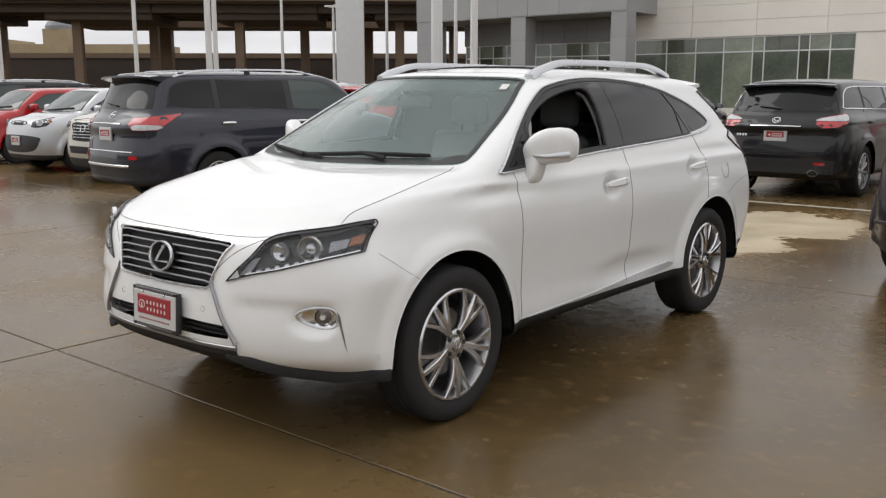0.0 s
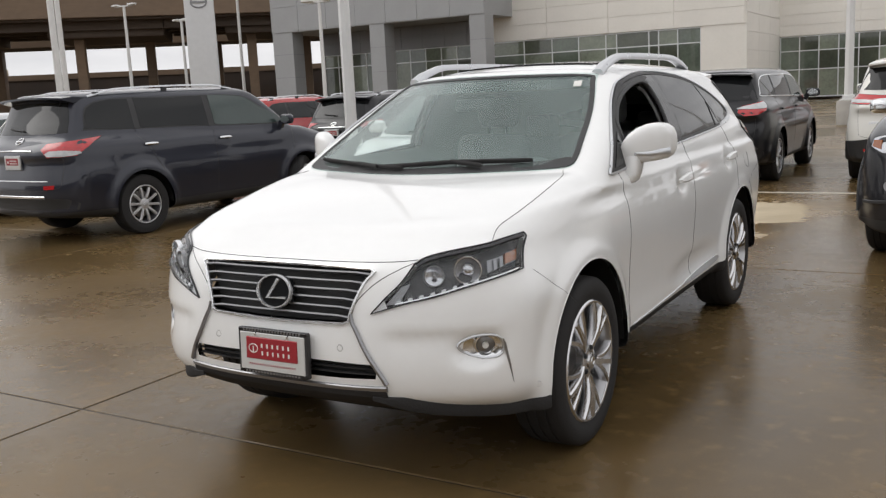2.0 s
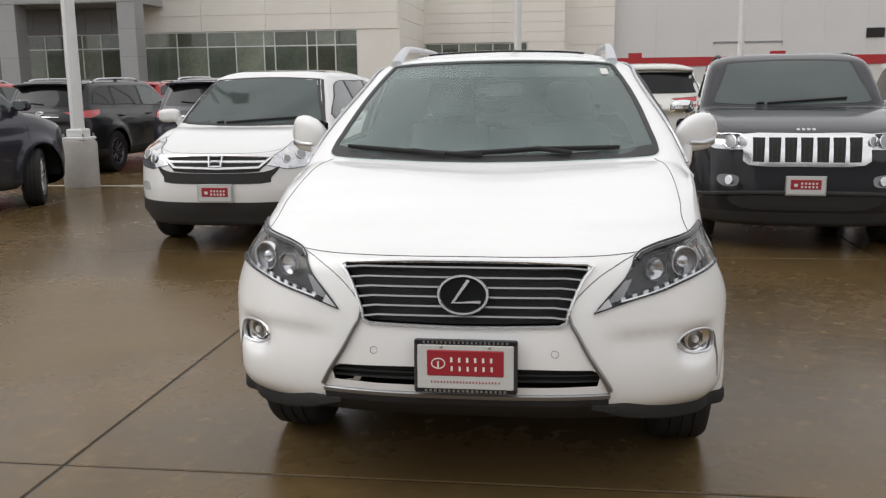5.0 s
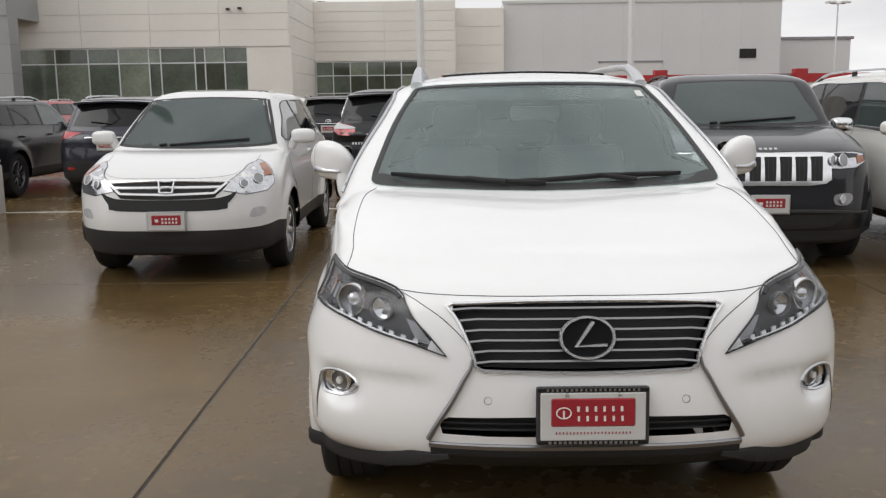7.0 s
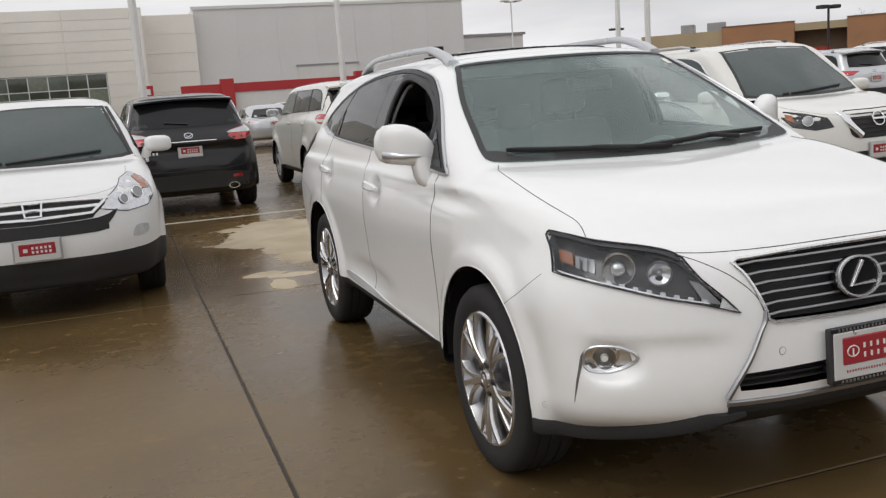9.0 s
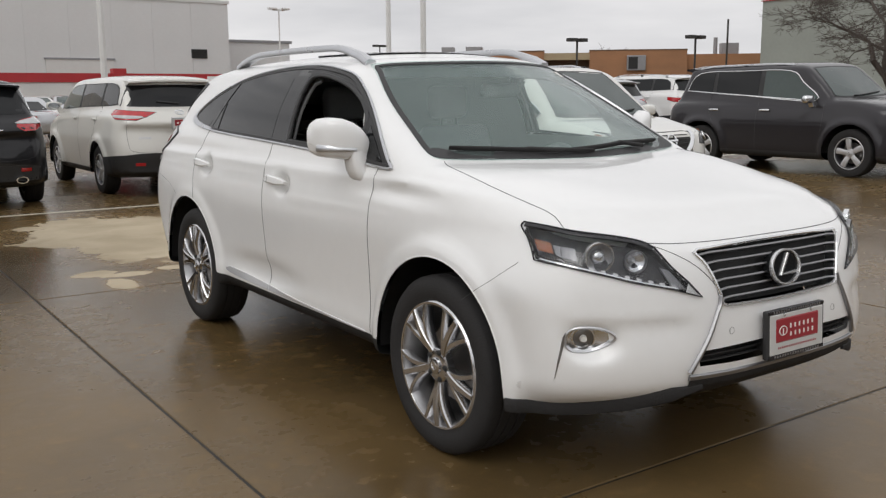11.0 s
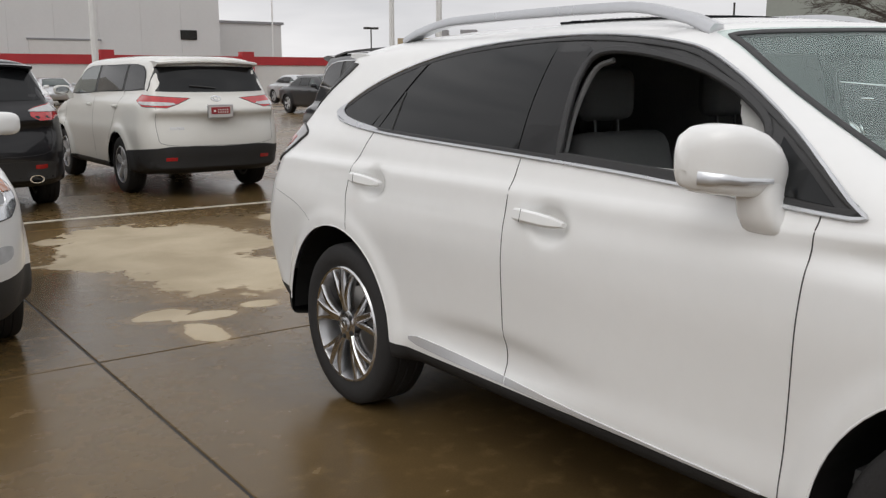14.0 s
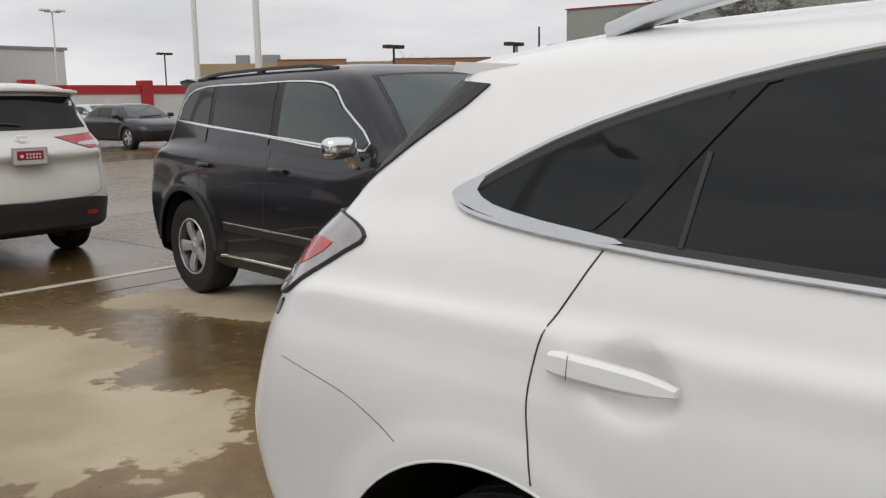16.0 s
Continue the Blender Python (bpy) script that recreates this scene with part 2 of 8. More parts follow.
def sweep(points, normals, width, height, closed=False, bm=None, taper=None):
    """A flat bar with rounded shoulders laid along points, its back on them, its crown along the normals."""
    b = bm or bmesh.new()
    pts = [Vector(p) for p in points]
    k = len(pts)
    rings = []
    shape = ((-0.5, -0.25), (-0.5, 0.55), (-0.32, 1.0), (0.32, 1.0), (0.5, 0.55), (0.5, -0.25))
    for i, p in enumerate(pts):
        d = (pts[(i + 1) % k] - pts[i - 1]) if closed else (pts[min(i + 1, k - 1)] - pts[max(i - 1, 0)])
        nrm = Vector(normals[i] if isinstance(normals, list) else normals)
        side = d.cross(nrm)
        if side.length < 1e-9:
            side = Vector((1, 0, 0))
        side.normalize()
        up = side.cross(d).normalized()
        f = taper[i] if taper else 1.0
        rings.append([b.verts.new(p + side * (u * width * f) + up * (v * height)) for u, v in shape])
    m = len(shape)
    for i in range(k if closed else k - 1):
        p, q = rings[i], rings[(i + 1) % k]
        for j in range(m):
            b.faces.new((p[j], p[(j + 1) % m], q[(j + 1) % m], q[j]))
    if not closed:
        b.faces.new(rings[0][::-1])
        b.faces.new(rings[-1])
    bmesh.ops.recalc_face_normals(b, faces=b.faces)
    return b


def tube(points, r, n=8, bm=None, taper=None):
    b = bm or bmesh.new()
    pts = [Vector(p) for p in points]
    rings = []
    for i, p in enumerate(pts):
        d = (pts[min(i + 1, len(pts) - 1)] - pts[max(i - 1, 0)]).normalized()
        s = d.orthogonal().normalized() if abs(d.z) > 0.9 else d.cross(Vector((0, 0, 1))).normalized()
        u = s.cross(d)
        f = r * (taper[i] if taper else 1)
        rings.append([b.verts.new(p + s * (f * math.cos(2 * math.pi * j / n)) + u * (f * math.sin(2 * math.pi * j / n))) for j in range(n)])
    for p, q in zip(rings, rings[1:]):
        for j in range(n):
            b.faces.new((p[j], p[(j + 1) % n], q[(j + 1) % n], q[j]))
    b.faces.new(rings[0][::-1])
    b.faces.new(rings[-1])
    bmesh.ops.recalc_face_normals(b, faces=b.faces)
    return b


# ---- car bodies: smooth solids blended from side, section and plan shapes ----
def poly_dist(P, A, B):
    """Signed distance of the points (A, B) to the closed polygon P, negative inside."""
    best = np.full(A.shape, 1e9)
    inside = np.zeros(A.shape, bool)
    for (ax, ay), (bx, by) in zip(P, P[1:] + P[:1]):
        ex, ey = bx - ax, by - ay
        t = np.clip(((A - ax) * ex + (B - ay) * ey) / (ex * ex + ey * ey + 1e-12), 0, 1)
        best = np.minimum(best, (A - ax - t * ex) ** 2 + (B - ay - t * ey) ** 2)
        if ay != by:
            inside ^= ((ay > B) != (by > B)) & (A < ex * (B - ay) / ey + ax)
    d = np.sqrt(best)
    return np.where(inside, -d, d)


def smax(a, b, k):
    h = np.maximum(k - np.abs(a - b), 0) / k
    return np.maximum(a, b) + h * h * k * 0.25


def smin(a, b, k):
    return -smax(-a, -b, k)


def lookup(grid, origin, h, A):
    """Values of a 2D table (first axis sampled at A) by linear interpolation."""
    f = np.clip((A - origin) / h, 0, grid.shape[0] - 1.001)
    i = f.astype(int)
    w = (f - i)[..., None]
    return grid[i] * (1 - w) + grid[i + 1] * w


def car_field(s, h):
    """The solid of a car: lower body and cabin, bowed in plan, with wheel flares."""
    x = np.arange(-1.14, 1.14 + h, h)
    y = np.arange(-s["fo"] - 0.12, s["wb"] + s["ro"] + 0.14, h)
    z = np.arange(0.08, s["zr"] + 0.14, h)
    ax = np.abs(x)
    yf, yr = -s["fo"], s["wb"] + s["ro"]

    def bowed(front, rear, nf, nr, W):
        u = np.minimum(ax / W, 1.15)[:, None]
        wf = np.clip((0.9 - y) / 1.2, 0, 1)[None, :]
        wr = np.clip((y - (yr - 1.9)) / 1.2, 0, 1)[None, :]
        return y[None, :] - front * u ** nf * wf + rear * u ** nr * wr

    Y2, Z2 = np.meshgrid(y, z, indexing="ij")
    X2, Z3 = np.meshgrid(np.arange(0, 1.5, h), z, indexing="ij")
    side = poly_dist(smooth_line(s["low"], 6, True), Y2, Z2)
    low = lookup(side, y[0], h, bowed(s["bow"][0], s["bow"][1], s.get("bown", 3.9), 3.6, s["W"]))
    inset = np.clip((-0.1 - y) / 0.8, 0, 1) ** 2 * s.get("nose", 0.05) + np.clip((y - yr + 0.9) / 0.8, 0, 1) ** 2 * s.get("stern", 0.06)
    sect = poly_dist(smooth_line(s["sect"], 5) + [(-1.0, 1.5), (-1.0, 0.1)], X2, Z3)
    flank = lookup(sect, 0.0, h, ax[:, None] + inset[None, :])
    if s.get("brow"):
        # the wings draw in towards the nose above the lamps
        draw = s["brow"] * np.clip((0.25 - y) / 0.7, 0, 1)
        wz = np.clip((z - 0.72) / 0.26, 0, 1)
        wz = (wz * wz * (3 - 2 * wz))[None, None, :]
        flank = flank * (1 - wz) + lookup(sect, 0.0, h, ax[:, None] + (inset + draw)[None, :]) * wz
    low = smax(low, flank, s.get("k", 0.13))
    side = poly_dist(smooth_line(s["top"], 6, True), Y2, Z2)
    if s.get("wrap"):
        # the windscreen wraps back towards its pillars, more so near the roof
        u = np.minimum(ax / (s["W"] * 0.8), 1.15)[:, None]
        bulge = np.sqrt(u * u + 0.06) - 0.245
        wf = np.clip((2.0 - y) / 0.8, 0, 1)[None, :]
        wr = np.clip((y - (yr - 1.9)) / 1.2, 0, 1)[None, :]
        back = s["bow"][3] * u ** 2.4 * wr
        wz = np.clip((z - 1.2) / 0.4, 0, 1)[None, None, :]
        top = lookup(side, y[0], h, y[None, :] - s["wrap"][0] * bulge * wf + back) * (1 - wz) + lookup(side, y[0], h, y[None, :] - s["wrap"][1] * bulge * wf + back) * wz
    else:
        top = lookup(side, y[0], h, bowed(s["bow"][2], s["bow"][3], 2.0, 2.4, s["W"] * 0.8))
    taper = np.clip((y - 1.6) / 2.0, 0, 1) ** 2 * s.get("taper", 0.10) + np.clip((0.9 - y) / 1.0, 0, 1) ** 2 * s.get("taperf", 0.04)
    sect = poly_dist(smooth_line(s["sect_top"], 5) + [(-1.0, 1.9), (-1.0, 0.8)], X2, Z3)
    top = smax(top, lookup(sect, 0.0, h, ax[:, None] + taper[None, :]), s.get("kt", 0.09))
    F = smin(low, top, 0.05)
    X, Y, Z = ax[:, None, None], y[None, :, None], z[None, None, :]
    for yw in (0.0, s.get("wa", s["wb"])):
        rad = np.sqrt((Y - yw) ** 2 + (Z - s["rw"]) ** 2)
        flare = smax(smax(rad - s["arch"] - 0.05, X - s["W"] - s.get("flare", 0.012), 0.05), 0.60 - X, 0.05)
        flare = smax(flare, s.get("flz", 0.32) - Z, 0.03)
        F = smin(F, flare, s.get("kf", 0.10))
    for bx, by, bz, rx, ry, rz in s.get("bowls", ()):
        e = (np.sqrt(((X - bx) / rx) ** 2 + ((Y - by) / ry) ** 2 + ((Z - bz) / rz) ** 2) - 1) * min(rx, rz)
        F = smax(F, -e, 0.02)
    if s.get("crease"):
        # a sharp ledge across the bumper corners, over a panel that falls back below it
        deep, z0, z1 = s["crease"]
        fall = np.clip((Z - z0) / (z1 - z0), 0, 1) * np.clip((z1 + 0.018 - Z) / 0.018, 0, 1)
        F = F + deep * fall * np.clip((X - 0.44) / 0.10, 0, 1) * np.clip((0.90 - X) / 0.08, 0, 1) * np.clip((-0.50 - Y) / 0.15, 0, 1)
    return F, (x[0], y[0], z[0])


def surface_net(F, o, h):
    inside = F < 0
    n = F.shape
    c = np.zeros((n[0] - 1, n[1] - 1, n[2] - 1), int)
    for i in (0, 1):
        for j in (0, 1):
            for k in (0, 1):
                c += inside[i:n[0] - 1 + i, j:n[1] - 1 + j, k:n[2] - 1 + k]
    act = (c > 0) & (c < 8)
    I = np.argwhere(act)
    ids = np.full(c.shape, -1)
    ids[act] = np.arange(len(I))
    tot, cnt = np.zeros((len(I), 3)), np.zeros(len(I))
    corners = [(i, j, k) for i in (0, 1) for j in (0, 1) for k in (0, 1)]
    for a in corners:
        for ax in range(3):
            if a[ax] == 0:
                b = list(a)
                b[ax] = 1
                fa = F[tuple((I + a).T)]
                fb = F[tuple((I + b).T)]
                hit = (fa < 0) != (fb < 0)
                t = np.where(hit, fa / (fa - fb + 1e-30), 0)
                p = np.array(a, float)[None, :].repeat(len(I), 0)
                p[:, ax] = t
                tot += p * hit[:, None]
                cnt += hit
    V = (I + tot / cnt[:, None]) * h + np.array(o)
    quads = []
    for ax in range(3):
        sl0 = [slice(None)] * 3
        sl1 = [slice(None)] * 3
        sl0[ax], sl1[ax] = slice(0, -1), slice(1, None)
        A, B = inside[tuple(sl0)], inside[tuple(sl1)]
        E = np.argwhere(A != B)
        u, v = (ax + 1) % 3, (ax + 2) % 3
        E = E[(E[:, u] > 0) & (E[:, v] > 0) & (E[:, u] < n[u] - 1) & (E[:, v] < n[v] - 1)]
        du, dv = np.eye(3, dtype=int)[u], np.eye(3, dtype=int)[v]
        q = np.stack([ids[tuple((E - du - dv).T)], ids[tuple((E - dv).T)], ids[tuple(E.T)], ids[tuple((E - du).T)]], 1)
        flip = ~A[tuple(E.T)]
        q[flip] = q[flip][:, ::-1]
        quads.append(q)
    Q = np.concatenate(quads)
    # settle the points on the surface and even them out
    for _ in range(3):
        acc, num = np.zeros_like(V), np.zeros(len(V))
        for a in range(4):
            b = (a + 1) % 4
            np.add.at(acc, Q[:, a], V[Q[:, b]])
            np.add.at(num, Q[:, a], 1)
            np.add.at(acc, Q[:, b], V[Q[:, a]])
            np.add.at(num, Q[:, b], 1)
        V = 0.5 * V + 0.5 * acc / num[:, None]
        V = V - normal_step(F, o, h, V)
    return V, Q


def normal_step(F, o, h, V, both=False):
    def at(P):
        f = np.clip((P - np.array(o)) / h, 0, np.array(F.shape) - 1.001)
        i = f.astype(int)
        w = f - i
        tot = 0
        for a in (0, 1):
            for b in (0, 1):
                for c in (0, 1):
                    wt = np.abs(1 - a - w[:, 0]) * np.abs(1 - b - w[:, 1]) * np.abs(1 - c - w[:, 2])
                    tot = tot + wt * F[i[:, 0] + a, i[:, 1] + b, i[:, 2] + c]
        return tot

    e = h
    g = np.stack([(at(V + d) - at(V - d)) / (2 * e) for d in np.eye(3) * e], 1)
    move = at(V)[:, None] * g / np.maximum((g * g).sum(1), 0.2)[:, None]
    return (move, g / np.maximum(np.linalg.norm(g, axis=1), 1e-9)[:, None]) if both else move


def in_poly(P, A, B):
    return poly_dist(P, A, B) < 0


def nearest_on(P, a, b):
    best = None
    for (ax, ay), (bx, by) in zip(P, P[1:] + P[:1]):
        ex, ey = bx - ax, by - ay
        t = max(0.0, min(1.0, ((a - ax) * ex + (b - ay) * ey) / (ex * ex + ey * ey + 1e-12)))
        q = (ax + t * ex, ay + t * ey)
        d = (q[0] - a) ** 2 + (q[1] - b) ** 2
        if best is None or d < best[0]:
            best = (d, q)
    return best[1]


UP = Vector((0, 0, 1))
FRAMES = {
    "left": (Vector((0, 1, 0)), UP, Vector((-1, 0, 0))),
    "right": (Vector((0, 1, 0)), UP, Vector((1, 0, 0))),
    "front": (Vector((1, 0, 0)), UP, Vector((0, 1, 0))),
    "rear": (Vector((1, 0, 0)), UP, Vector((0, -1, 0))),
    "top": (Vector((1, 0, 0)), Vector((0, 1, 0)), Vector((0, 0, -1))),
    "front_left": (Vector((0.8, 0.6, 0)), UP, Vector((-0.6, 0.8, 0))),
    "front_right": (Vector((-0.8, 0.6, 0)), UP, Vector((0.6, 0.8, 0))),
    "rear_left": (Vector((0.8, -0.6, 0)), UP, Vector((-0.6, -0.8, 0))),
    "rear_right": (Vector((-0.8, -0.6, 0)), UP, Vector((0.6, -0.8, 0))),
}


class Shell:
    """A car's skin: cast shapes onto it from the side, front, rear or top."""

    def __init__(self, s, h):
        self.s, self.h, self.skin = s, h, 0.0
        self.F, self.o = car_field(s, h)
        self.V, self.Q = surface_net(self.F, self.o, h)
        self.bvh = BVHTree.FromPolygons([tuple(v) for v in self.V], [tuple(int(i) for i in q) for q in self.Q])
        self.N = self.normals(self.V, self.Q)

    def normals(self, V, Q):
        n = np.cross(V[Q[:, 2]] - V[Q[:, 0]], V[Q[:, 3]] - V[Q[:, 1]])
        N = np.zeros_like(V)
        for a in range(4):
            np.add.at(N, Q[:, a], n)
        return N / np.maximum(np.linalg.norm(N, axis=1), 1e-12)[:, None]

    def hit(self, view, u, v):
        U, W, D = FRAMES[view]
        base = Vector((0, self.s["wb"] + self.s["ro"], 0)) + U * 0.81 if view.startswith("rear_") else Vector()
        p, n, i, d = self.bvh.ray_cast(base + U * u + W * v - D * 8, D)
        if p is None:
            p, n, i, d = self.bvh.find_nearest(base + U * u + W * v - D * 1.2)
        if n.dot(D) > 0:
            n = -n
        return p, n

    def line(self, view, pts, offset=0.0, step=0.05):
        """A polyline laid on the skin: points and normals."""
        dense = []
        for a, b in zip(pts, pts[1:]):
            k = max(1, int(math.dist(a, b) / step))
            dense += [(a[0] + (b[0] - a[0]) * i / k, a[1] + (b[1] - a[1]) * i / k) for i in range(k)]
        dense.append(pts[-1])
        P, N = [], []
        for u, v in dense:
            p, n = self.hit(view, u, v)
            P.append(p + n * offset)
            N.append(n)
        return P, N

    def bar(self, view, pts, width, height, offset=0.0, closed=False, step=0.05, bm=None):
        P, N = self.line(view, list(pts) + ([pts[0]] if closed else []), offset, step)
        if closed:
            P, N = P[:-1], N[:-1]
        return sweep(P, N, width, height, closed, bm)

    def patch(self, view, poly, offset=0.003, thick=0.006, step=0.07, along=False):
        """A plate of the polygon's outline that follows the skin."""
        U, W, D = FRAMES[view]
        ring = []
        for a, b in zip(poly, poly[1:] + poly[:1]):
            k = max(1, int(math.dist(a, b) / step))
            ring += [(a[0] + (b[0] - a[0]) * i / k, a[1] + (b[1] - a[1]) * i / k) for i in range(k)]
        us, vs = [p[0] for p in ring], [p[1] for p in ring]
        A, B = np.meshgrid(np.arange(min(us) + step / 2, max(us), step), np.arange(min(vs) + step / 2, max(vs), step))
        d = poly_dist(ring, A, B)
        inner = [(float(a), float(b)) for a, b in zip(A[d < -step * 0.45], B[d < -step * 0.45])]
        n = len(ring)
        got = delaunay_2d_cdt([Vector(p) for p in ring + inner], [(i, (i + 1) % n) for i in range(n)], [], 1, 1e-5)
        bm = bmesh.new()
        tops, backs = [], []
        C = np.array([self.hit(view, p.x, p.y)[0] for p in got[0]])
        step_n, G = normal_step(self.F, self.o, self.h, C, True)
        small = np.linalg.norm(step_n, axis=1) < 0.02
        C[small] -= step_n[small]
        for q, g in zip(C, G):
            q, nn = Vector(q), Vector(g)
            if along or nn.dot(D) > 0.2:
                nn = -D
            tops.append(bm.verts.new(q + nn * offset))
            backs.append(bm.verts.new(q + nn * (offset - thick)))
        edges = collections.Counter()
        for f in got[2]:
            bm.faces.new([tops[i] for i in f])
            bm.faces.new([backs[i] for i in reversed(f)])
            for a, b in zip(f, list(f[1:]) + [f[0]]):
                edges[(a, b)] += 1
        for (a, b) in edges:
            if (b, a) not in edges:
                bm.faces.new((tops[a], backs[a], backs[b], tops[b]))
        bmesh.ops.recalc_face_normals(bm, faces=bm.faces)
        return bm

    def cut(self, view, poly):
        """Opens the skin inside the outline; the rim is drawn to it."""
        U, W, D = (np.array(v) for v in FRAMES[view])
        a, b = self.V @ U, self.V @ W
        face = (self.N @ D) < 0.15
        ins = in_poly(poly, a, b) & face
        allin = ins[self.Q].all(1)
        keep = ~allin
        touch = np.unique(self.Q[keep & ins[self.Q].any(1)])
        for i in touch:
            if ins[i]:
                q = nearest_on(poly, a[i], b[i])
                self.V[i] += U * (q[0] - a[i]) + W * (q[1] - b[i])
        moved = touch[ins[touch]]
        for _ in range(3):
            step_n = normal_step(self.F + self.skin, self.o, self.h, self.V[moved])
            self.V[moved] -= np.clip(step_n, -0.02, 0.02)
        self.Q = self.Q[keep]

    def cut_wheels(self):
        s = self.s
        for yw in (0.0, s.get("wa", s["wb"])):
            dy, dz = self.V[:, 1] - yw, self.V[:, 2] - s["rw"]
            r = np.hypot(dy, dz)
            ins = (r < s["arch"]) & (np.abs(self.V[:, 0]) > 0.52)
            keep = ~ins[self.Q].all(1)
            touch = np.zeros(len(self.V), bool)
            touch[np.unique(self.Q[keep & ins[self.Q].any(1)])] = True
            mv = touch & ins & (np.abs(self.V[:, 0]) > 0.6)
            f = s["arch"] / np.maximum(r[mv], 1e-6)
            self.V[mv, 1] = yw + dy[mv] * f
            self.V[mv, 2] = s["rw"] + dz[mv] * f
            self.Q = self.Q[keep]

    def split_level(self, level):
        """Cuts the faces along a height line, so that trim ends cleanly; triangles repeat their last point."""
        d = self.V[:, 2] - level(self.V[:, 1])
        near = np.abs(d) < self.h * 0.12
        self.V[near, 2] -= d[near]
        d[near] = 0.0
        q = d[self.Q]
        mixed = (q > 0).any(1) & (q < 0).any(1)
        fresh, points, normals, out = {}, [], [], []
        base = len(self.V)

        def crossing(a, b):
            key = (min(a, b), max(a, b))
            if key not in fresh:
                t = d[a] / (d[a] - d[b])
                n = self.N[a] * (1 - t) + self.N[b] * t
                points.append(self.V[a] * (1 - t) + self.V[b] * t)
                normals.append(n / np.linalg.norm(n))
                fresh[key] = base + len(points) - 1
            return fresh[key]

        for face in self.Q[mixed]:
            for sign in (1, -1):
                poly = []
                for a, b in zip(face, np.roll(face, -1)):
                    if d[a] * sign >= 0:
                        poly.append(int(a))
                    if d[a] * d[b] < 0:
                        poly.append(crossing(a, b))
                for k in range(1, len(poly) - 1, 2):
                    out.append((poly[0], poly[k], poly[k + 1], poly[min(k + 2, len(poly) - 1)]))
        if out:
            self.V = np.concatenate([self.V, np.array(points)]) if points else self.V
            self.N = np.concatenate([self.N, np.array(normals)]) if points else self.N
            self.Q = np.concatenate([self.Q[~mixed], np.array(out)])

    def piece(self, name, faces, material, parent, label=""):
        """The skin's faces in this mask as one part, shaded as the whole skin."""
        Q = self.Q[faces]
        if not len(Q):
            return None
        used, inv = np.unique(Q, return_inverse=True)
        me = bpy.data.meshes.new(name)
        me.from_pydata(self.V[used].tolist(), [], [f if f[2] != f[3] else f[:3] for f in inv.reshape(Q.shape).tolist()])
        me.shade_smooth()
        me.normals_split_custom_set_from_vertices(self.N[used].tolist())
        return part(name, me, material, parent, label)

    def centre(self):
        return self.V[self.Q].mean(1)


def mirror(pts):
    return [(-a, b) for a, b in pts]


# ---- car parts ----
def tyre_profile(R, w, rim):
    h = w / 2
    return [(-h * 0.86, rim), (-h * 0.98, rim + (R - rim) * 0.25), (-h, rim + (R - rim) * 0.55), (-h * 0.93, R * 0.955), (-h * 0.78, R * 0.992), (-h * 0.5, R),
            (-h * 0.44, R), (-h * 0.42, R * 0.985), (-h * 0.36, R * 0.985), (-h * 0.34, R), (-h * 0.05, R), (-h * 0.03, R * 0.985), (h * 0.03, R * 0.985), (h * 0.05, R),
            (h * 0.34, R), (h * 0.36, R * 0.985), (h * 0.42, R * 0.985), (h * 0.44, R), (h * 0.5, R), (h * 0.78, R * 0.992), (h * 0.93, R * 0.955),
            (h, rim + (R - rim) * 0.55), (h * 0.98, rim + (R - rim) * 0.25), (h * 0.86, rim)]


def spoke(r0, r1, w0, w1, x0, x1, lean, thick=0.03):
    """One spoke from the hub to the rim; lean turns its outer end about the axle."""
    bm = bmesh.new()
    rings = []
    for i in range(6):
        t = i / 5
        r = r0 + (r1 - r0) * t
        a = lean * t
        w = w0 + (w1 - w0) * t
        x = x0 + (x1 - x0) * t + 0.012 * math.sin(math.pi * t)
        c, s = math.cos(a), math.sin(a)
        ring = []
        for u, v in ((-0.5, -1), (-0.5, -0.25), (-0.3, 0), (0.3, 0), (0.5, -0.25), (0.5, -1)):
            q = (u * w, r)
            ring.append(bm.verts.new((x + v * thick, q[0] * c + q[1] * s, q[1] * c - q[0] * s)))
        rings.append(ring)
    for p, q in zip(rings, rings[1:]):
        for j in range(6):
            bm.faces.new((p[j], p[(j + 1) % 6], q[(j + 1) % 6], q[j]))
    bm.faces.new(rings[0][::-1])
    bm.faces.new(rings[-1])
    bmesh.ops.recalc_face_normals(bm, faces=bm.faces)
    return bm


WHEEL_MESH = {}


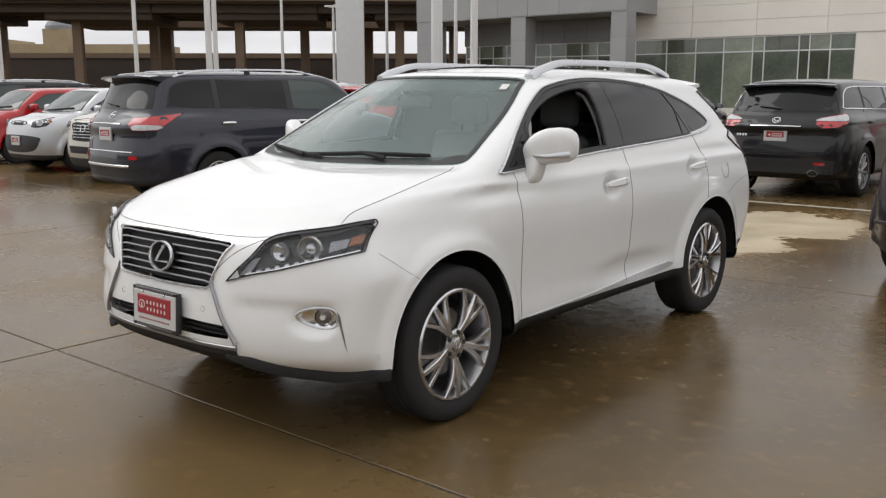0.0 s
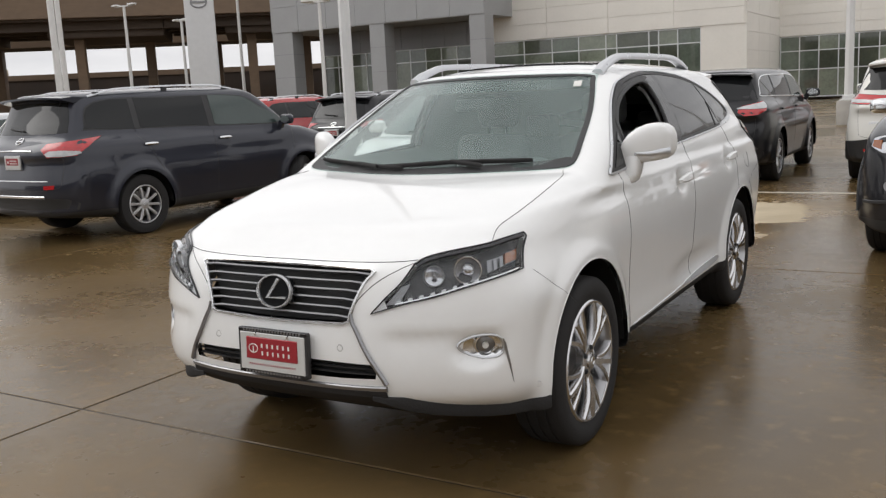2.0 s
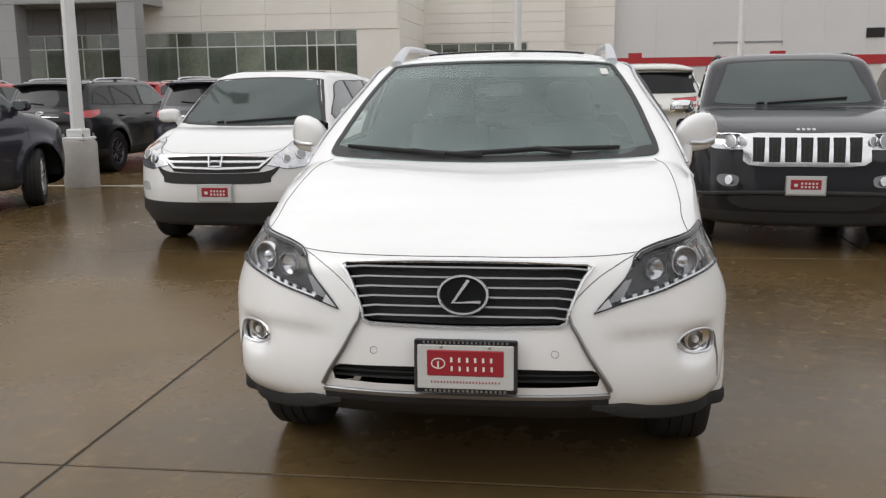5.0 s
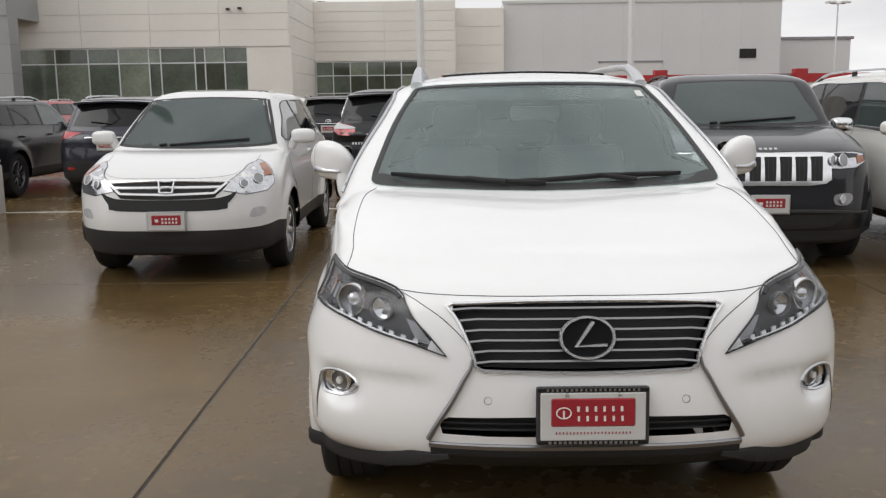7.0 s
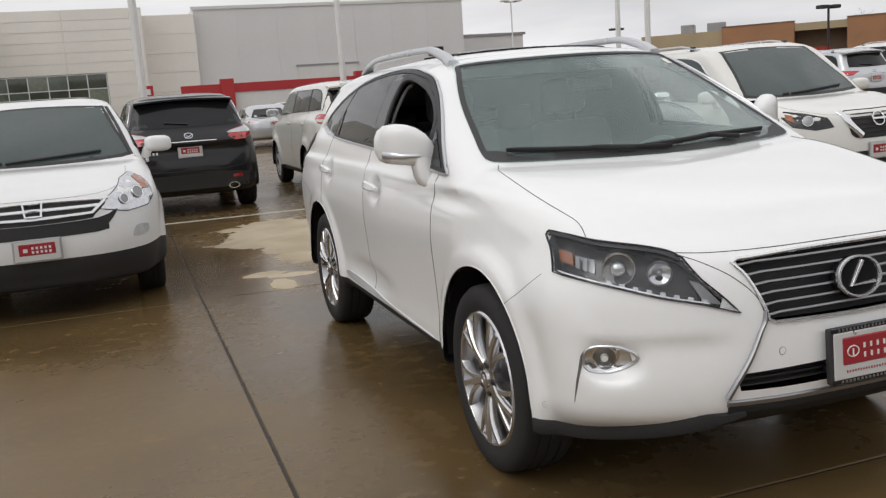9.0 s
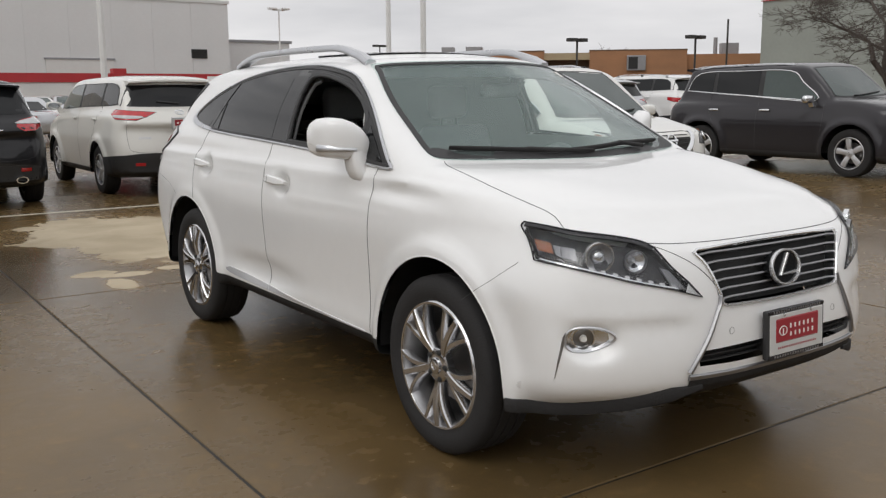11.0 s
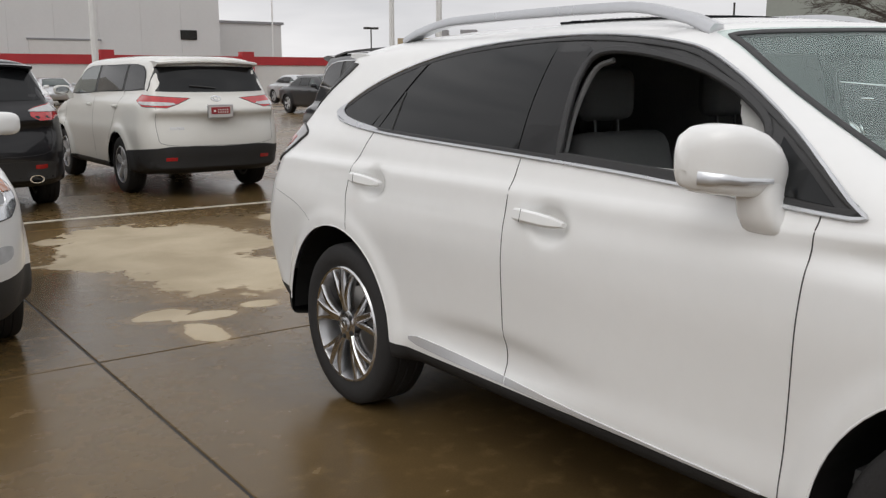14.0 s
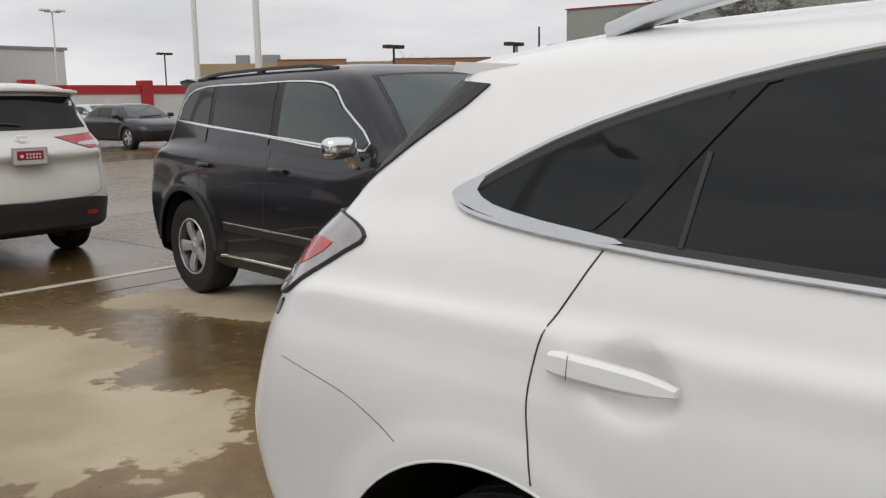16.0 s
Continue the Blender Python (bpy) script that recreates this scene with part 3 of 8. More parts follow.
def wheel_meshes(style, R, w, rim):
    """Shared meshes of one wheel: outer face at +x, centre at the origin."""
    key = (style, R, w, rim)
    if key in WHEEL_MESH:
        return WHEEL_MESH[key]
    n = 64 if style == "twin" else 40
    h = w / 2
    tyre = mesh_of(lathe(tyre_profile(R, w, rim), n, cap=False), "tyre", 40)
    barrel = mesh_of(lathe([(h * 0.88, rim + 0.004), (h * 0.93, rim - 0.004), (h * 0.90, rim - 0.014), (h * 0.80, rim - 0.020), (h * 0.2, rim - 0.045), (-h * 0.8, rim - 0.03),
                            (-h * 0.84, rim)], n, cap=False), "rim", 35)
    lip = mesh_of(lathe([(h * 0.70, rim - 0.020), (h * 0.84, rim - 0.016), (h * 0.93, rim - 0.010), (h * 0.945, rim - 0.002), (h * 0.89, rim + 0.005)], n, cap=False), "rim_lip", 35)
    spokes = []
    face = h * (0.84 if style == "twin" else 0.72)
    if style == "twin":
        # five arms, each fanning out into three prongs, with open gaps between
        for k in range(5):
            for r0, w0, w1, lean, out in ((0.052, 0.042, 0.030, 0.0, 0.004), (0.060, 0.026, 0.027, 0.245, 0.0), (0.060, 0.026, 0.027, -0.245, 0.0)):
                bm = spoke(r0, rim - 0.010, w0, w1, face + out, face + 0.012 + out, lean, 0.040)
                start = 0.10 * (lean > 0) - 0.10 * (lean < 0)
                bmesh.ops.rotate(bm, verts=bm.verts, cent=(0, 0, 0), matrix=Matrix.Rotation(2 * math.pi * k / 5 - start, 3, "X"))
                spokes.append(mesh_of(bm, "spoke", 40))
    else:
        m = {"five": 5, "six": 6, "seven": 7, "ten": 10}[style]
        for k in range(m):
            wide = {5: 0.095, 6: 0.07, 7: 0.06, 10: 0.036}[m]
            bm = spoke(0.05, rim - 0.012, wide * 0.75, wide, face, face + 0.012, 0.0, 0.03)
            bmesh.ops.rotate(bm, verts=bm.verts, cent=(0, 0, 0), matrix=Matrix.Rotation(2 * math.pi * k / m, 3, "X"))
            spokes.append(mesh_of(bm, "spoke", 40))
    hub = mesh_of(lathe([(face - 0.03, 0.075), (face, 0.072), (face + 0.006, 0.06), (face + 0.008, 0.036), (face + 0.016, 0.034), (face + 0.020, 0.026)], 28), "hub_cap", 30)
    nuts = []
    for k in range(5):
        b = lathe([(face - 0.012, 0.013), (face + 0.008, 0.012), (face + 0.012, 0.008)], 10)
        bmesh.ops.translate(b, verts=b.verts, vec=(0, 0.058 * math.cos(k * 1.2566 + 0.63), 0.058 * math.sin(k * 1.2566 + 0.63)))
        nuts.append(mesh_of(b, "lug_nut", 30))
    disc = mesh_of(lathe([(-0.01, 0.05), (-0.01, 0.165), (0.012, 0.165), (0.012, 0.05)], 40), "brake_disc", 30)
    back = mesh_of(lathe([(-h * 0.55, 0.02), (-h * 0.55, rim - 0.03), (-h * 0.50, rim - 0.03), (-h * 0.5, 0.02)], 32), "backing_plate", 30)
    badge = bmesh.new()
    lathe([(face + 0.019, 0.013), (face + 0.022, 0.014), (face + 0.022, 0.019), (face + 0.019, 0.020)], 20, bm=badge)
    WHEEL_MESH[key] = (tyre, barrel, spokes, hub, nuts, disc, back, mesh_of(badge, "cap_ring", 30), lip)
    return WHEEL_MESH[key]


def add_wheel(car, name, x, y, R, w, rim, style, side, alloy, steer=0.0, spin=None):
    tyre, barrel, spokes, hub, nuts, disc, back, ring, lip = wheel_meshes(style, R, w, rim)
    wh = part(name, tyre, M_rubber, car)
    wh.matrix_local = pose(x * side, y, R, random.uniform(0, 70) if spin is None else spin, 0, (0 if side > 0 else 180) + steer)
    part("rim", barrel, M_barrel if style == "twin" else M_alloy_dark, wh)
    part("rim_lip", lip, alloy, wh)
    for s in spokes:
        part("spoke", s, alloy, wh)
    part("hub_cap", hub, alloy, wh)
    part("cap_ring", ring, M_chrome, wh)
    # cavity black puts the shade of recessed nut holes into the nuts
    for b in nuts if style == "twin" else ():
        part("lug_nut", b, M_dark, wh)
    part("brake_disc", disc, M_disc, wh)
    part("backing_plate", back, M_dark, wh)
    return wh


def arch_liner(car, s):
    for y in (0.0, s.get("wa", s["wb"])):
        for side in (1, -1):
            bm = bmesh.new()
            rings = []
            for x in (s["W"] - 0.02, 0.5):
                rings.append([bm.verts.new((side * x, y + (s["arch"] + 0.006) * math.cos(a), s["rw"] + (s["arch"] + 0.006) * math.sin(a))) for a in np.linspace(-0.04, math.pi + 0.04, 28)])
            for j in range(27):
                bm.faces.new((rings[0][j], rings[0][j + 1], rings[1][j + 1], rings[1][j]))
            bm.faces.new(rings[1])
            bmesh.ops.solidify(bm, geom=bm.faces[:], thickness=0.004)
            part("arch_liner", bm, M_dark, car)


def disc_on(shell, view, u, v, r, depth, offset=0.0, rv=None, n=24, bm=None):
    """A low round (or oval) button standing on the skin, its face to the view."""
    p, nn = shell.hit(view, u, v)
    U, W, D = FRAMES[view]
    b = bm or bmesh.new()
    rv = rv or r
    rings = []
    for f, d in ((1.0, -0.01), (1.0, depth * 0.6), (0.86, depth)):
        rings.append([b.verts.new(p + nn * (offset + d) + U * (r * f * math.cos(2 * math.pi * i / n)) + (W - nn * W.dot(nn)).normalized() * (rv * f * math.sin(2 * math.pi * i / n))) for i in range(n)])
    for a, c in zip(rings, rings[1:]):
        for i in range(n):
            b.faces.new((a[i], a[(i + 1) % n], c[(i + 1) % n], c[i]))
    b.faces.new(rings[-1])
    b.faces.new(rings[0][::-1])
    bmesh.ops.recalc_face_normals(b, faces=b.faces)
    return b


def ring_on(shell, view, u, v, r, width, height, rv=None, offset=0.0, n=28, bm=None):
    p, nn = shell.hit(view, u, v)
    U, W, D = FRAMES[view]
    rv = rv or r
    W2 = (W - nn * W.dot(nn)).normalized()
    pts = [p + nn * offset + U * (r * math.cos(2 * math.pi * i / n)) + W2 * (rv * math.sin(2 * math.pi * i / n)) for i in range(n)]
    return sweep(pts, nn, width, height, True, bm)


def letters(shell, view, u0, u1, v, hgt, n, car, material, name="lettering", depth=0.003, offset=0.0):
    """Raised letters that cannot be read: short upright bars."""
    wdt = (u1 - u0) / n
    bm = bmesh.new()
    for i in range(n):
        u = u0 + (i + 0.5) * wdt
        P, N = shell.line(view, [(u - wdt * 0.3, v), (u + wdt * 0.3, v)], offset, 1)
        sweep(P, N, hgt, depth, False, bm)
    return part(name, bm, material, car)


def plate(car, x, y, z, facing, tilt=0.0, detail=False, w=0.335, h=0.172):
    """Dealer's plate: black frame, white plate, red panel with white bars for its lettering."""
    m = pose(x, y, z, tilt, 0, 0 if facing < 0 else 180)
    frame_bm = bmesh.new()
    box(-w / 2, w / 2, -0.012, 0.012, -h / 2, h / 2, 0.006, 2, frame_bm)
    f = part("plate_frame", frame_bm, M_plastic if detail else M_satin, car, "dealer plate frame")
    f.matrix_local = m
    a, b = w / 2 - 0.012, h / 2 - 0.016
    part("plate_sheet", box(-a, a, -0.0155, -0.008, -b - 0.002, b, 0.003, 1), M_plate, f)
    panel = box(-a * 0.80, a * 0.80, -0.0185, -0.012, -b * 0.42, b * 0.78, 0.004, 1)
    part("red_panel", panel, M_platered, f)
    bars = bmesh.new()
    if detail:
        # oval badge and two rows of lettering as plain bars
        pts = [(-a * 0.56 + 0.022 * math.cos(t), -0.0185, 0.012 + 0.017 * math.sin(t)) for t in np.linspace(0, 2 * math.pi, 20, endpoint=False)]
        sweep(pts, Vector((0, -1, 0)), 0.004, 0.002, True, bars)
        sweep([(-a * 0.56, -0.0185, -0.002), (-a * 0.56, -0.0185, 0.02)], Vector((0, -1, 0)), 0.006, 0.002, False, bars)
        for k in range(6):
            u = -a * 0.28 + k * a * 0.165
            box(u - 0.0048, u + 0.0028, -0.0205, -0.016, 0.017, 0.033, 0, 1, bars)
            box(u - 0.0030, u + 0.0040, -0.0205, -0.016, -0.013, 0.003, 0, 1, bars)
        tagged(part("panel_lettering", bars, M_letter, f), kind="stuff")
        for z0, z1, nm in ((-h / 2 + 0.001, -h / 2 + 0.0155, "lower_band"), (h / 2 - 0.0135, h / 2 - 0.001, "upper_band")):
            part(nm, box(-w / 2 + 0.004, w / 2 - 0.004, -0.0145, -0.009, z0, z1, 0.002, 1), M_gloss, f)
        low = bmesh.new()
        for k in range(18):
            u = -a * 0.82 + k * a * 1.64 / 17
            box(u - 0.0045, u + 0.0045, -0.0155, -0.010, -h / 2 + 0.004, -h / 2 + 0.0125, 0, 1, low)
        for k in range(20):
            u = -a * 0.86 + k * a * 1.72 / 19
            box(u - 0.0035, u + 0.0035, -0.0155, -0.010, h / 2 - 0.011, h / 2 - 0.004, 0, 1, low)
        tagged(part("frame_lettering", low, M_slat, f), kind="stuff")
        red = bmesh.new()
        for k in range(22):
            u = -a * 0.7 + k * a * 1.4 / 21
            box(u - 0.0016, u + 0.0016, -0.0175, -0.014, -b * 0.74, -b * 0.64, 0, 1, red)
        tagged(part("address_lettering", red, M_platered, f), kind="stuff")
        for u in (-a * 0.5, a * 0.5):
            b2 = lathe([(-0.019, 0.004), (-0.0185, 0.006), (-0.013, 0.006)], 12, "y")
            bmesh.ops.translate(b2, verts=b2.verts, vec=(u, 0, h / 2 - 0.022))
            part("plate_screw", b2, M_chrome, f)
    else:
        for row, k in ((0.022, 5), (-0.008, 5)):
            for i in range(k):
                u = -a * 0.2 + i * a * 0.19
                box(u - 0.008, u + 0.008, -0.0205, -0.016, row - 0.008, row + 0.010, 0, 1, bars)
        part("panel_badge", box(-a * 0.62, -a * 0.42, -0.0205, -0.016, -0.006, 0.022, 0.003, 1), M_letter, f)
        tagged(part("panel_lettering", bars, M_letter, f), kind="stuff")
    return f


def wiper(shell, view, a, b, car, name="wiper"):
    P, N = shell.line(view, [a, b], 0.012, 0.08)
    bm = sweep(P, N, 0.018, 0.016)
    return part(name, bm, M_plastic, car)


def mirror_pod(car, s, side, material, y, z, x, scale=1.0, base_z=None):
    """Door mirror: a rounded housing on a short foot, with the dark glass behind."""
    bm = bmesh.new()
    bmesh.ops.create_icosphere(bm, subdivisions=4, radius=1)
    for v in bm.verts:
        c = v.co.copy()
        e = lambda q, p: math.copysign(abs(q) ** p, q)
        v.co = Vector((0.122 * e(c.x, 0.62), 0.080 * e(c.y, 0.8) * (1.0 if c.y < 0 else 0.55), 0.074 * e(c.z, 0.60)))
        v.co.z += 0.05 * v.co.x * -0.4
        v.co.y += 0.10 * max(v.co.x, 0) ** 1.0
        v.co *= scale
        v.co.x *= side
    bmesh.ops.recalc_face_normals(bm, faces=bm.faces)
    pod = part("door_mirror", bm, material, car, smooth=0)
    pod.location = (side * x, y, z)
    g = bmesh.new()
    bmesh.ops.create_circle(g, cap_ends=True, segments=24, radius=1)
    for v in g.verts:
        v.co = Vector((0.100 * v.co.x * side * scale, 0.046 * scale + 0.08 * max(v.co.x, 0) * scale * 0.1, 0.056 * v.co.y * scale))
    bmesh.ops.solidify(g, geom=g.faces[:], thickness=0.004)
    part("mirror_glass", g, M_chrome, pod)
    foot = sweep(smooth_line([(side * -0.08, 0.02, -0.03), (side * -0.105, 0.02, -0.07), (side * -0.125, 0.02, -0.12)], 4), Vector((0, -1, 0)), 0.085, 0.055, taper=[1.0 - 0.25 * q / 8 for q in range(9)])
    part("mirror_foot", foot, material, pod, smooth=60)
    return pod


def handle(shell, view, y0, y1, z, car, material, drop=0.0):
    U, W, D = FRAMES[view]
    P, N = [], []
    for i in range(9):
        t = i / 8
        p, n = shell.hit(view, y0 + (y1 - y0) * t, z + drop * t)
        P.append(p + n * (0.004 + 0.026 * math.sin(math.pi * min(max(t, 0.06), 0.94)) ** 0.5))
        N.append(n)
    taper = [0.75, 0.95, 1, 1, 1, 1, 1, 0.95, 0.75]
    return part("door_handle", sweep(P, N, 0.036, 0.013, taper=taper), material, car, smooth=50)


def suv(fo, wb, ro, W, zr, zhf, zc, yc, yrf, yrr, zrr, ybl, zb, rw=0.37, arch=0.44, bow=(0.5, 0.3, 0.2, 0.10), trim=0.36, **more):
    """A car's proportions: overhangs, wheelbase, half width, heights of roof, hood, cowl and belt."""
    yr = wb + ro
    s = dict(fo=fo, wb=wb, ro=ro, W=W, zr=zr, zb=zb, yc=yc, yrf=yrf, yrr=yrr, ybl=ybl, zc=zc, zhf=zhf, rw=rw, arch=arch, bow=bow, trim=trim, yr=yr, zrr=zrr)
    s["low"] = [(-fo + 0.17, 0.22), (-fo + 0.05, 0.32), (-fo, 0.50), (-fo + 0.012, 0.68), (-fo + 0.05, zhf - 0.10), (-fo + 0.13, zhf), (-fo + 0.45, zhf + (zc - zhf) * 0.55),
                (yc - 0.1, zc - 0.015), (yc + 0.6, zb - 0.03), (wb * 0.6, zb), (wb + ro * 0.5, zb + 0.03), (yr - 0.12, zb - 0.03), (yr - 0.05, 0.92), (yr, 0.66), (yr - 0.03, 0.48),
                (yr - 0.15, 0.31), (wb, 0.24), (0, 0.22)]
    s["top"] = [(yc - 0.02, zc - 0.16), (yc, zc - 0.01), ((yc + yrf) / 2, (zc + zr) / 2 - 0.005), (yrf, zr - 0.06), (yrf + 0.45, zr - 0.01), ((yrf + yrr) / 2 + 0.35, zr), (yrr - 0.1, zrr + 0.01),
                (yrr, zrr - 0.04), ((yrr + ybl) / 2 - 0.01, (zrr + zb) / 2), (ybl, zb + 0.02), (ybl - 0.02, zb - 0.25), (wb * 0.5, 0.85)]
    s["sect"] = [(W - 0.30, 0.18), (W - 0.10, 0.24), (W - 0.035, 0.40), (W - 0.012, 0.60), (W, 0.80), (W - 0.015, 0.93), (W - 0.045, zb - 0.05), (W - 0.09, zb + 0.12), (W - 0.15, zb + 0.30)]
    ri = more.get("roofin", 0.0)
    s["sect_top"] = [(W - 0.05, zb - 0.22), (W - 0.075, zb), (W - 0.12 - ri * 0.4, zb + 0.18), (W - 0.19 - ri, zr - 0.18), (W - 0.25 - ri, zr - 0.085), (W - 0.38 - ri, zr - 0.03), (W * 0.35, zr + 0.005), (-0.3, zr + 0.01)]
    s.update(more)
    return s


def split_skin(car, sh, s, material, doors, trim_mat=None):
    """Skin into body, doors and the dark lower trim."""
    lvl = s["trim"] if callable(s["trim"]) else (lambda y: np.full_like(y, s["trim"]))
    sh.split_level(lvl)
    sh.cut_wheels()
    c = sh.centre()
    low = c[:, 2] < lvl(c[:, 1])
    taken = low.copy()
    sh.piece("lower_trim", low, trim_mat or M_plastic, car, "black lower trim")
    for name, poly in doors:
        m = in_poly(poly, c[:, 1], c[:, 2]) & (np.abs(c[:, 0]) > 0.45) & ~taken
        for sgn in (1, -1):
            sh.piece(name, m & (c[:, 0] * sgn > 0), material, car)
        taken |= m
    sh.piece("body", ~taken, material, car)
    arch_liner(car, s)


def make_car(name, s, m, material, label, category, h=0.045, group="", wheel="five", wheels=(0.37, 0.24, 0.23), alloy=None, trimline=None, rails=None, handles=None,
             front=None, rear=None, glassmat=None, steer=0.0, side_glass=None, mirror_mat=None, cladding=None):
    car = thing(name, m, label, category, group)
    sh = Shell(s, h)
    zb, zr, W, yc, yrf, yrr, ybl, wb = (s[k] for k in ("zb", "zr", "W", "yc", "yrf", "yrr", "ybl", "wb"))
    yb, ycp = yc + (yrr - yc) * s.get("pb", 0.46), yc + (yrr - yc) * s.get("pc", 0.78)
    d0 = yc + 0.22
    belt = lambda y: zb + 0.035 + (y - yc) * s.get("rise", 0.02)
    doors = [("front_door", [(d0 + 0.02, s["trimz"] if "trimz" in s else 0.40), (d0 - 0.05, zb - 0.05), (yrf + 0.1, zr - 0.05), (yb, zr - 0.04), (yb + 0.02, zb), (yb + 0.03, 0.40)]),
             ("rear_door", [(yb + 0.03, 0.40), (yb + 0.02, zb), (yb, zr - 0.04), (ycp, zr - 0.05), (ycp + 0.1, zb), (wb - 0.30, zb - 0.25), (wb - s["arch"] + 0.02, 0.60), (wb - s["arch"] - 0.02, 0.40)])]
    split_skin(car, sh, s, material, doors)
    # side windows: dark band, then the panes
    zt = zr - s.get("dlo", 0.145)
    f0, f1 = yc + s.get("wf", 0.36), yrf + s.get("wt", 0.20)
    r1, r0 = yrr - s.get("rt", 0.30), ybl - s.get("rb", 0.34)
    dlo = smooth_line([(f0, belt(f0)), ((f0 + f1) / 2, (belt(f0) + zt) / 2 + 0.05), (f1, zt - 0.01), ((f1 + r1) / 2, zt + 0.005), (r1, zt - 0.02), (r0, belt(r0) + 0.05), (r0 - 0.12, belt(r0)), ((f0 + r0) / 2, belt((f0 + r0) / 2))], 4, True)
    sg = side_glass or M_privacy
    for view in ("left", "right"):
        part("window_band", sh.patch(view, dlo, 0.003, 0.008, 0.09), M_plastic, car)
        for a, b, gm in ((f0 - 1, yb - 0.03, glassmat or M_autoglass), (yb + 0.03, ycp - 0.02, sg), (ycp + 0.02, r0 + 1, sg)):
            cl = [(min(max(u, a), b), v) for u, v in dlo]
            cu, cv = (a + b) / 2, zb + 0.2
            cen = np.mean(np.array([(u, v) for u, v in dlo if a <= u <= b] or [(cu, cv)]), axis=0)
            pane = []
            for u, v in cl:
                du, dv = cen[0] - u, cen[1] - v
                L = math.hypot(du, dv) + 1e-6
                q = (u + du / L * 0.022, v + dv / L * 0.022)
                if not pane or math.dist(pane[-1], q) > 0.012:
                    pane.append(q)
            if len(pane) > 2 and math.dist(pane[0], pane[-1]) < 0.012:
                pane.pop()
            try:
                part("side_window", sh.patch(view, pane, 0.006, 0.006, 0.09), gm, car, smooth=20)
            except Exception:
                pass
        if trimline:
            part("window_trim", sh.bar(view, dlo, 0.016, 0.007, 0.002, True), trimline, car)
            part("belt_trim", sh.bar(view, [(f0 + 0.02, belt(f0)), (r0 - 0.15, belt(r0))], 0.018, 0.008, 0.004), trimline, car)
        zs = (s["trim"] if not callable(s["trim"]) else 0.4) + 0.02
        part("panel_gap", sh.bar(view, smooth_line([(d0 - 0.03, zb + 0.01), (d0 - 0.03, zb - 0.2), (d0 + 0.02, zs)], 5), 0.0045, 0.001, 0.0006), M_seam, car)
        part("panel_gap", sh.bar(view, [(yb, zb + 0.03), (yb + 0.03, zs)], 0.0045, 0.001, 0.0006), M_seam, car)
        part("panel_gap", sh.bar(view, smooth_line([(ycp + 0.06, zb + 0.02), (wb - 0.18, zb - 0.18), (wb - s["arch"] + 0.06, 0.66)], 5), 0.0045, 0.001, 0.0006), M_seam, car)
        for y0 in (yb - 0.26, ycp - 0.20):
            handle(sh, view, y0, y0 + 0.2, zb - 0.105, car, handles or material)
        if cladding:
            for y0 in (0.0, wb):
                pts = [(y0 + (s["arch"] + 0.02) * math.cos(a), s["rw"] + (s["arch"] + 0.02) * math.sin(a)) for a in np.linspace(0.05, math.pi - 0.05, 18)]
                part("arch_trim", sh.bar(view, pts, 0.05, 0.012, 0.0), cladding, car)
            part("moulding_trim", sh.bar(view, [(s["arch"] + 0.14, s.get("mz", 0.55) + 0.03), (wb - s["arch"] - 0.14, s.get("mz", 0.55) + 0.05)], 0.014, 0.012, 0.012), M_chrome, car)
            part("side_step_trim", sh.bar(view, [(s["arch"] + 0.06, 0.37), (wb - s["arch"] - 0.06, 0.37)], 0.022, 0.014, 0.0), M_chrome, car)
            part("door_moulding", sh.bar(view, [(s["arch"] + 0.12, s.get("mz", 0.55)), (wb - s["arch"] - 0.12, s.get("mz", 0.55) + 0.02)], 0.07, 0.018, 0.0), cladding, car)
    # windscreen and back window
    wt, wbm = s.get("ws", (0.60, 0.74))
    ztop, zbot = zr - s.get("wst", 0.10), s["zc"] + 0.02
    shield = smooth_line([(-wbm, zbot + 0.05), (-wbm + 0.06, zbot - 0.005), (0, zbot - 0.02), (wbm - 0.06, zbot - 0.005), (wbm, zbot + 0.05), ((wt + wbm) / 2, (ztop + zbot) / 2), (wt, ztop - 0.03), (wt - 0.06, ztop), (0, ztop + 0.02), (-wt + 0.06, ztop), (-wt, ztop - 0.03), (-(wt + wbm) / 2, (ztop + zbot) / 2)], 3, True)
    part("windscreen_frame", sh.patch("front", shield, 0.002, 0.006, 0.08), M_plastic, car)
    cz = (ztop + zbot) / 2
    part("windscreen", sh.patch("front", [(u * 0.955, cz + (v - cz) * 0.92) for u, v in shield], 0.005, 0.006, 0.08), glassmat or M_autoglass, car, smooth=20)
    for sx in (-1, 1):
        wiper(sh, "front", (sx * 0.05 - 0.28, zbot + 0.005), (sx * 0.38 + 0.12, zbot + 0.03 + 0.02 * sx), car)
    wr = s.get("bl", (0.50, 0.58))
    zt2, zb2 = s["zrr"] - 0.11, zb + s.get("blz", 0.06)
    back = smooth_line([(-wr[1], zb2 + 0.04), (-wr[1] + 0.06, zb2), (0, zb2 - 0.01), (wr[1] - 0.06, zb2), (wr[1], zb2 + 0.04), (wr[0], zt2 - 0.03), (wr[0] - 0.05, zt2), (0, zt2 + 0.01), (-wr[0] + 0.05, zt2), (-wr[0], zt2 - 0.03)], 3, True)
    part("rear_window", sh.patch("rear", back, 0.004, 0.008, 0.08), M_privacy, car, smooth=20)
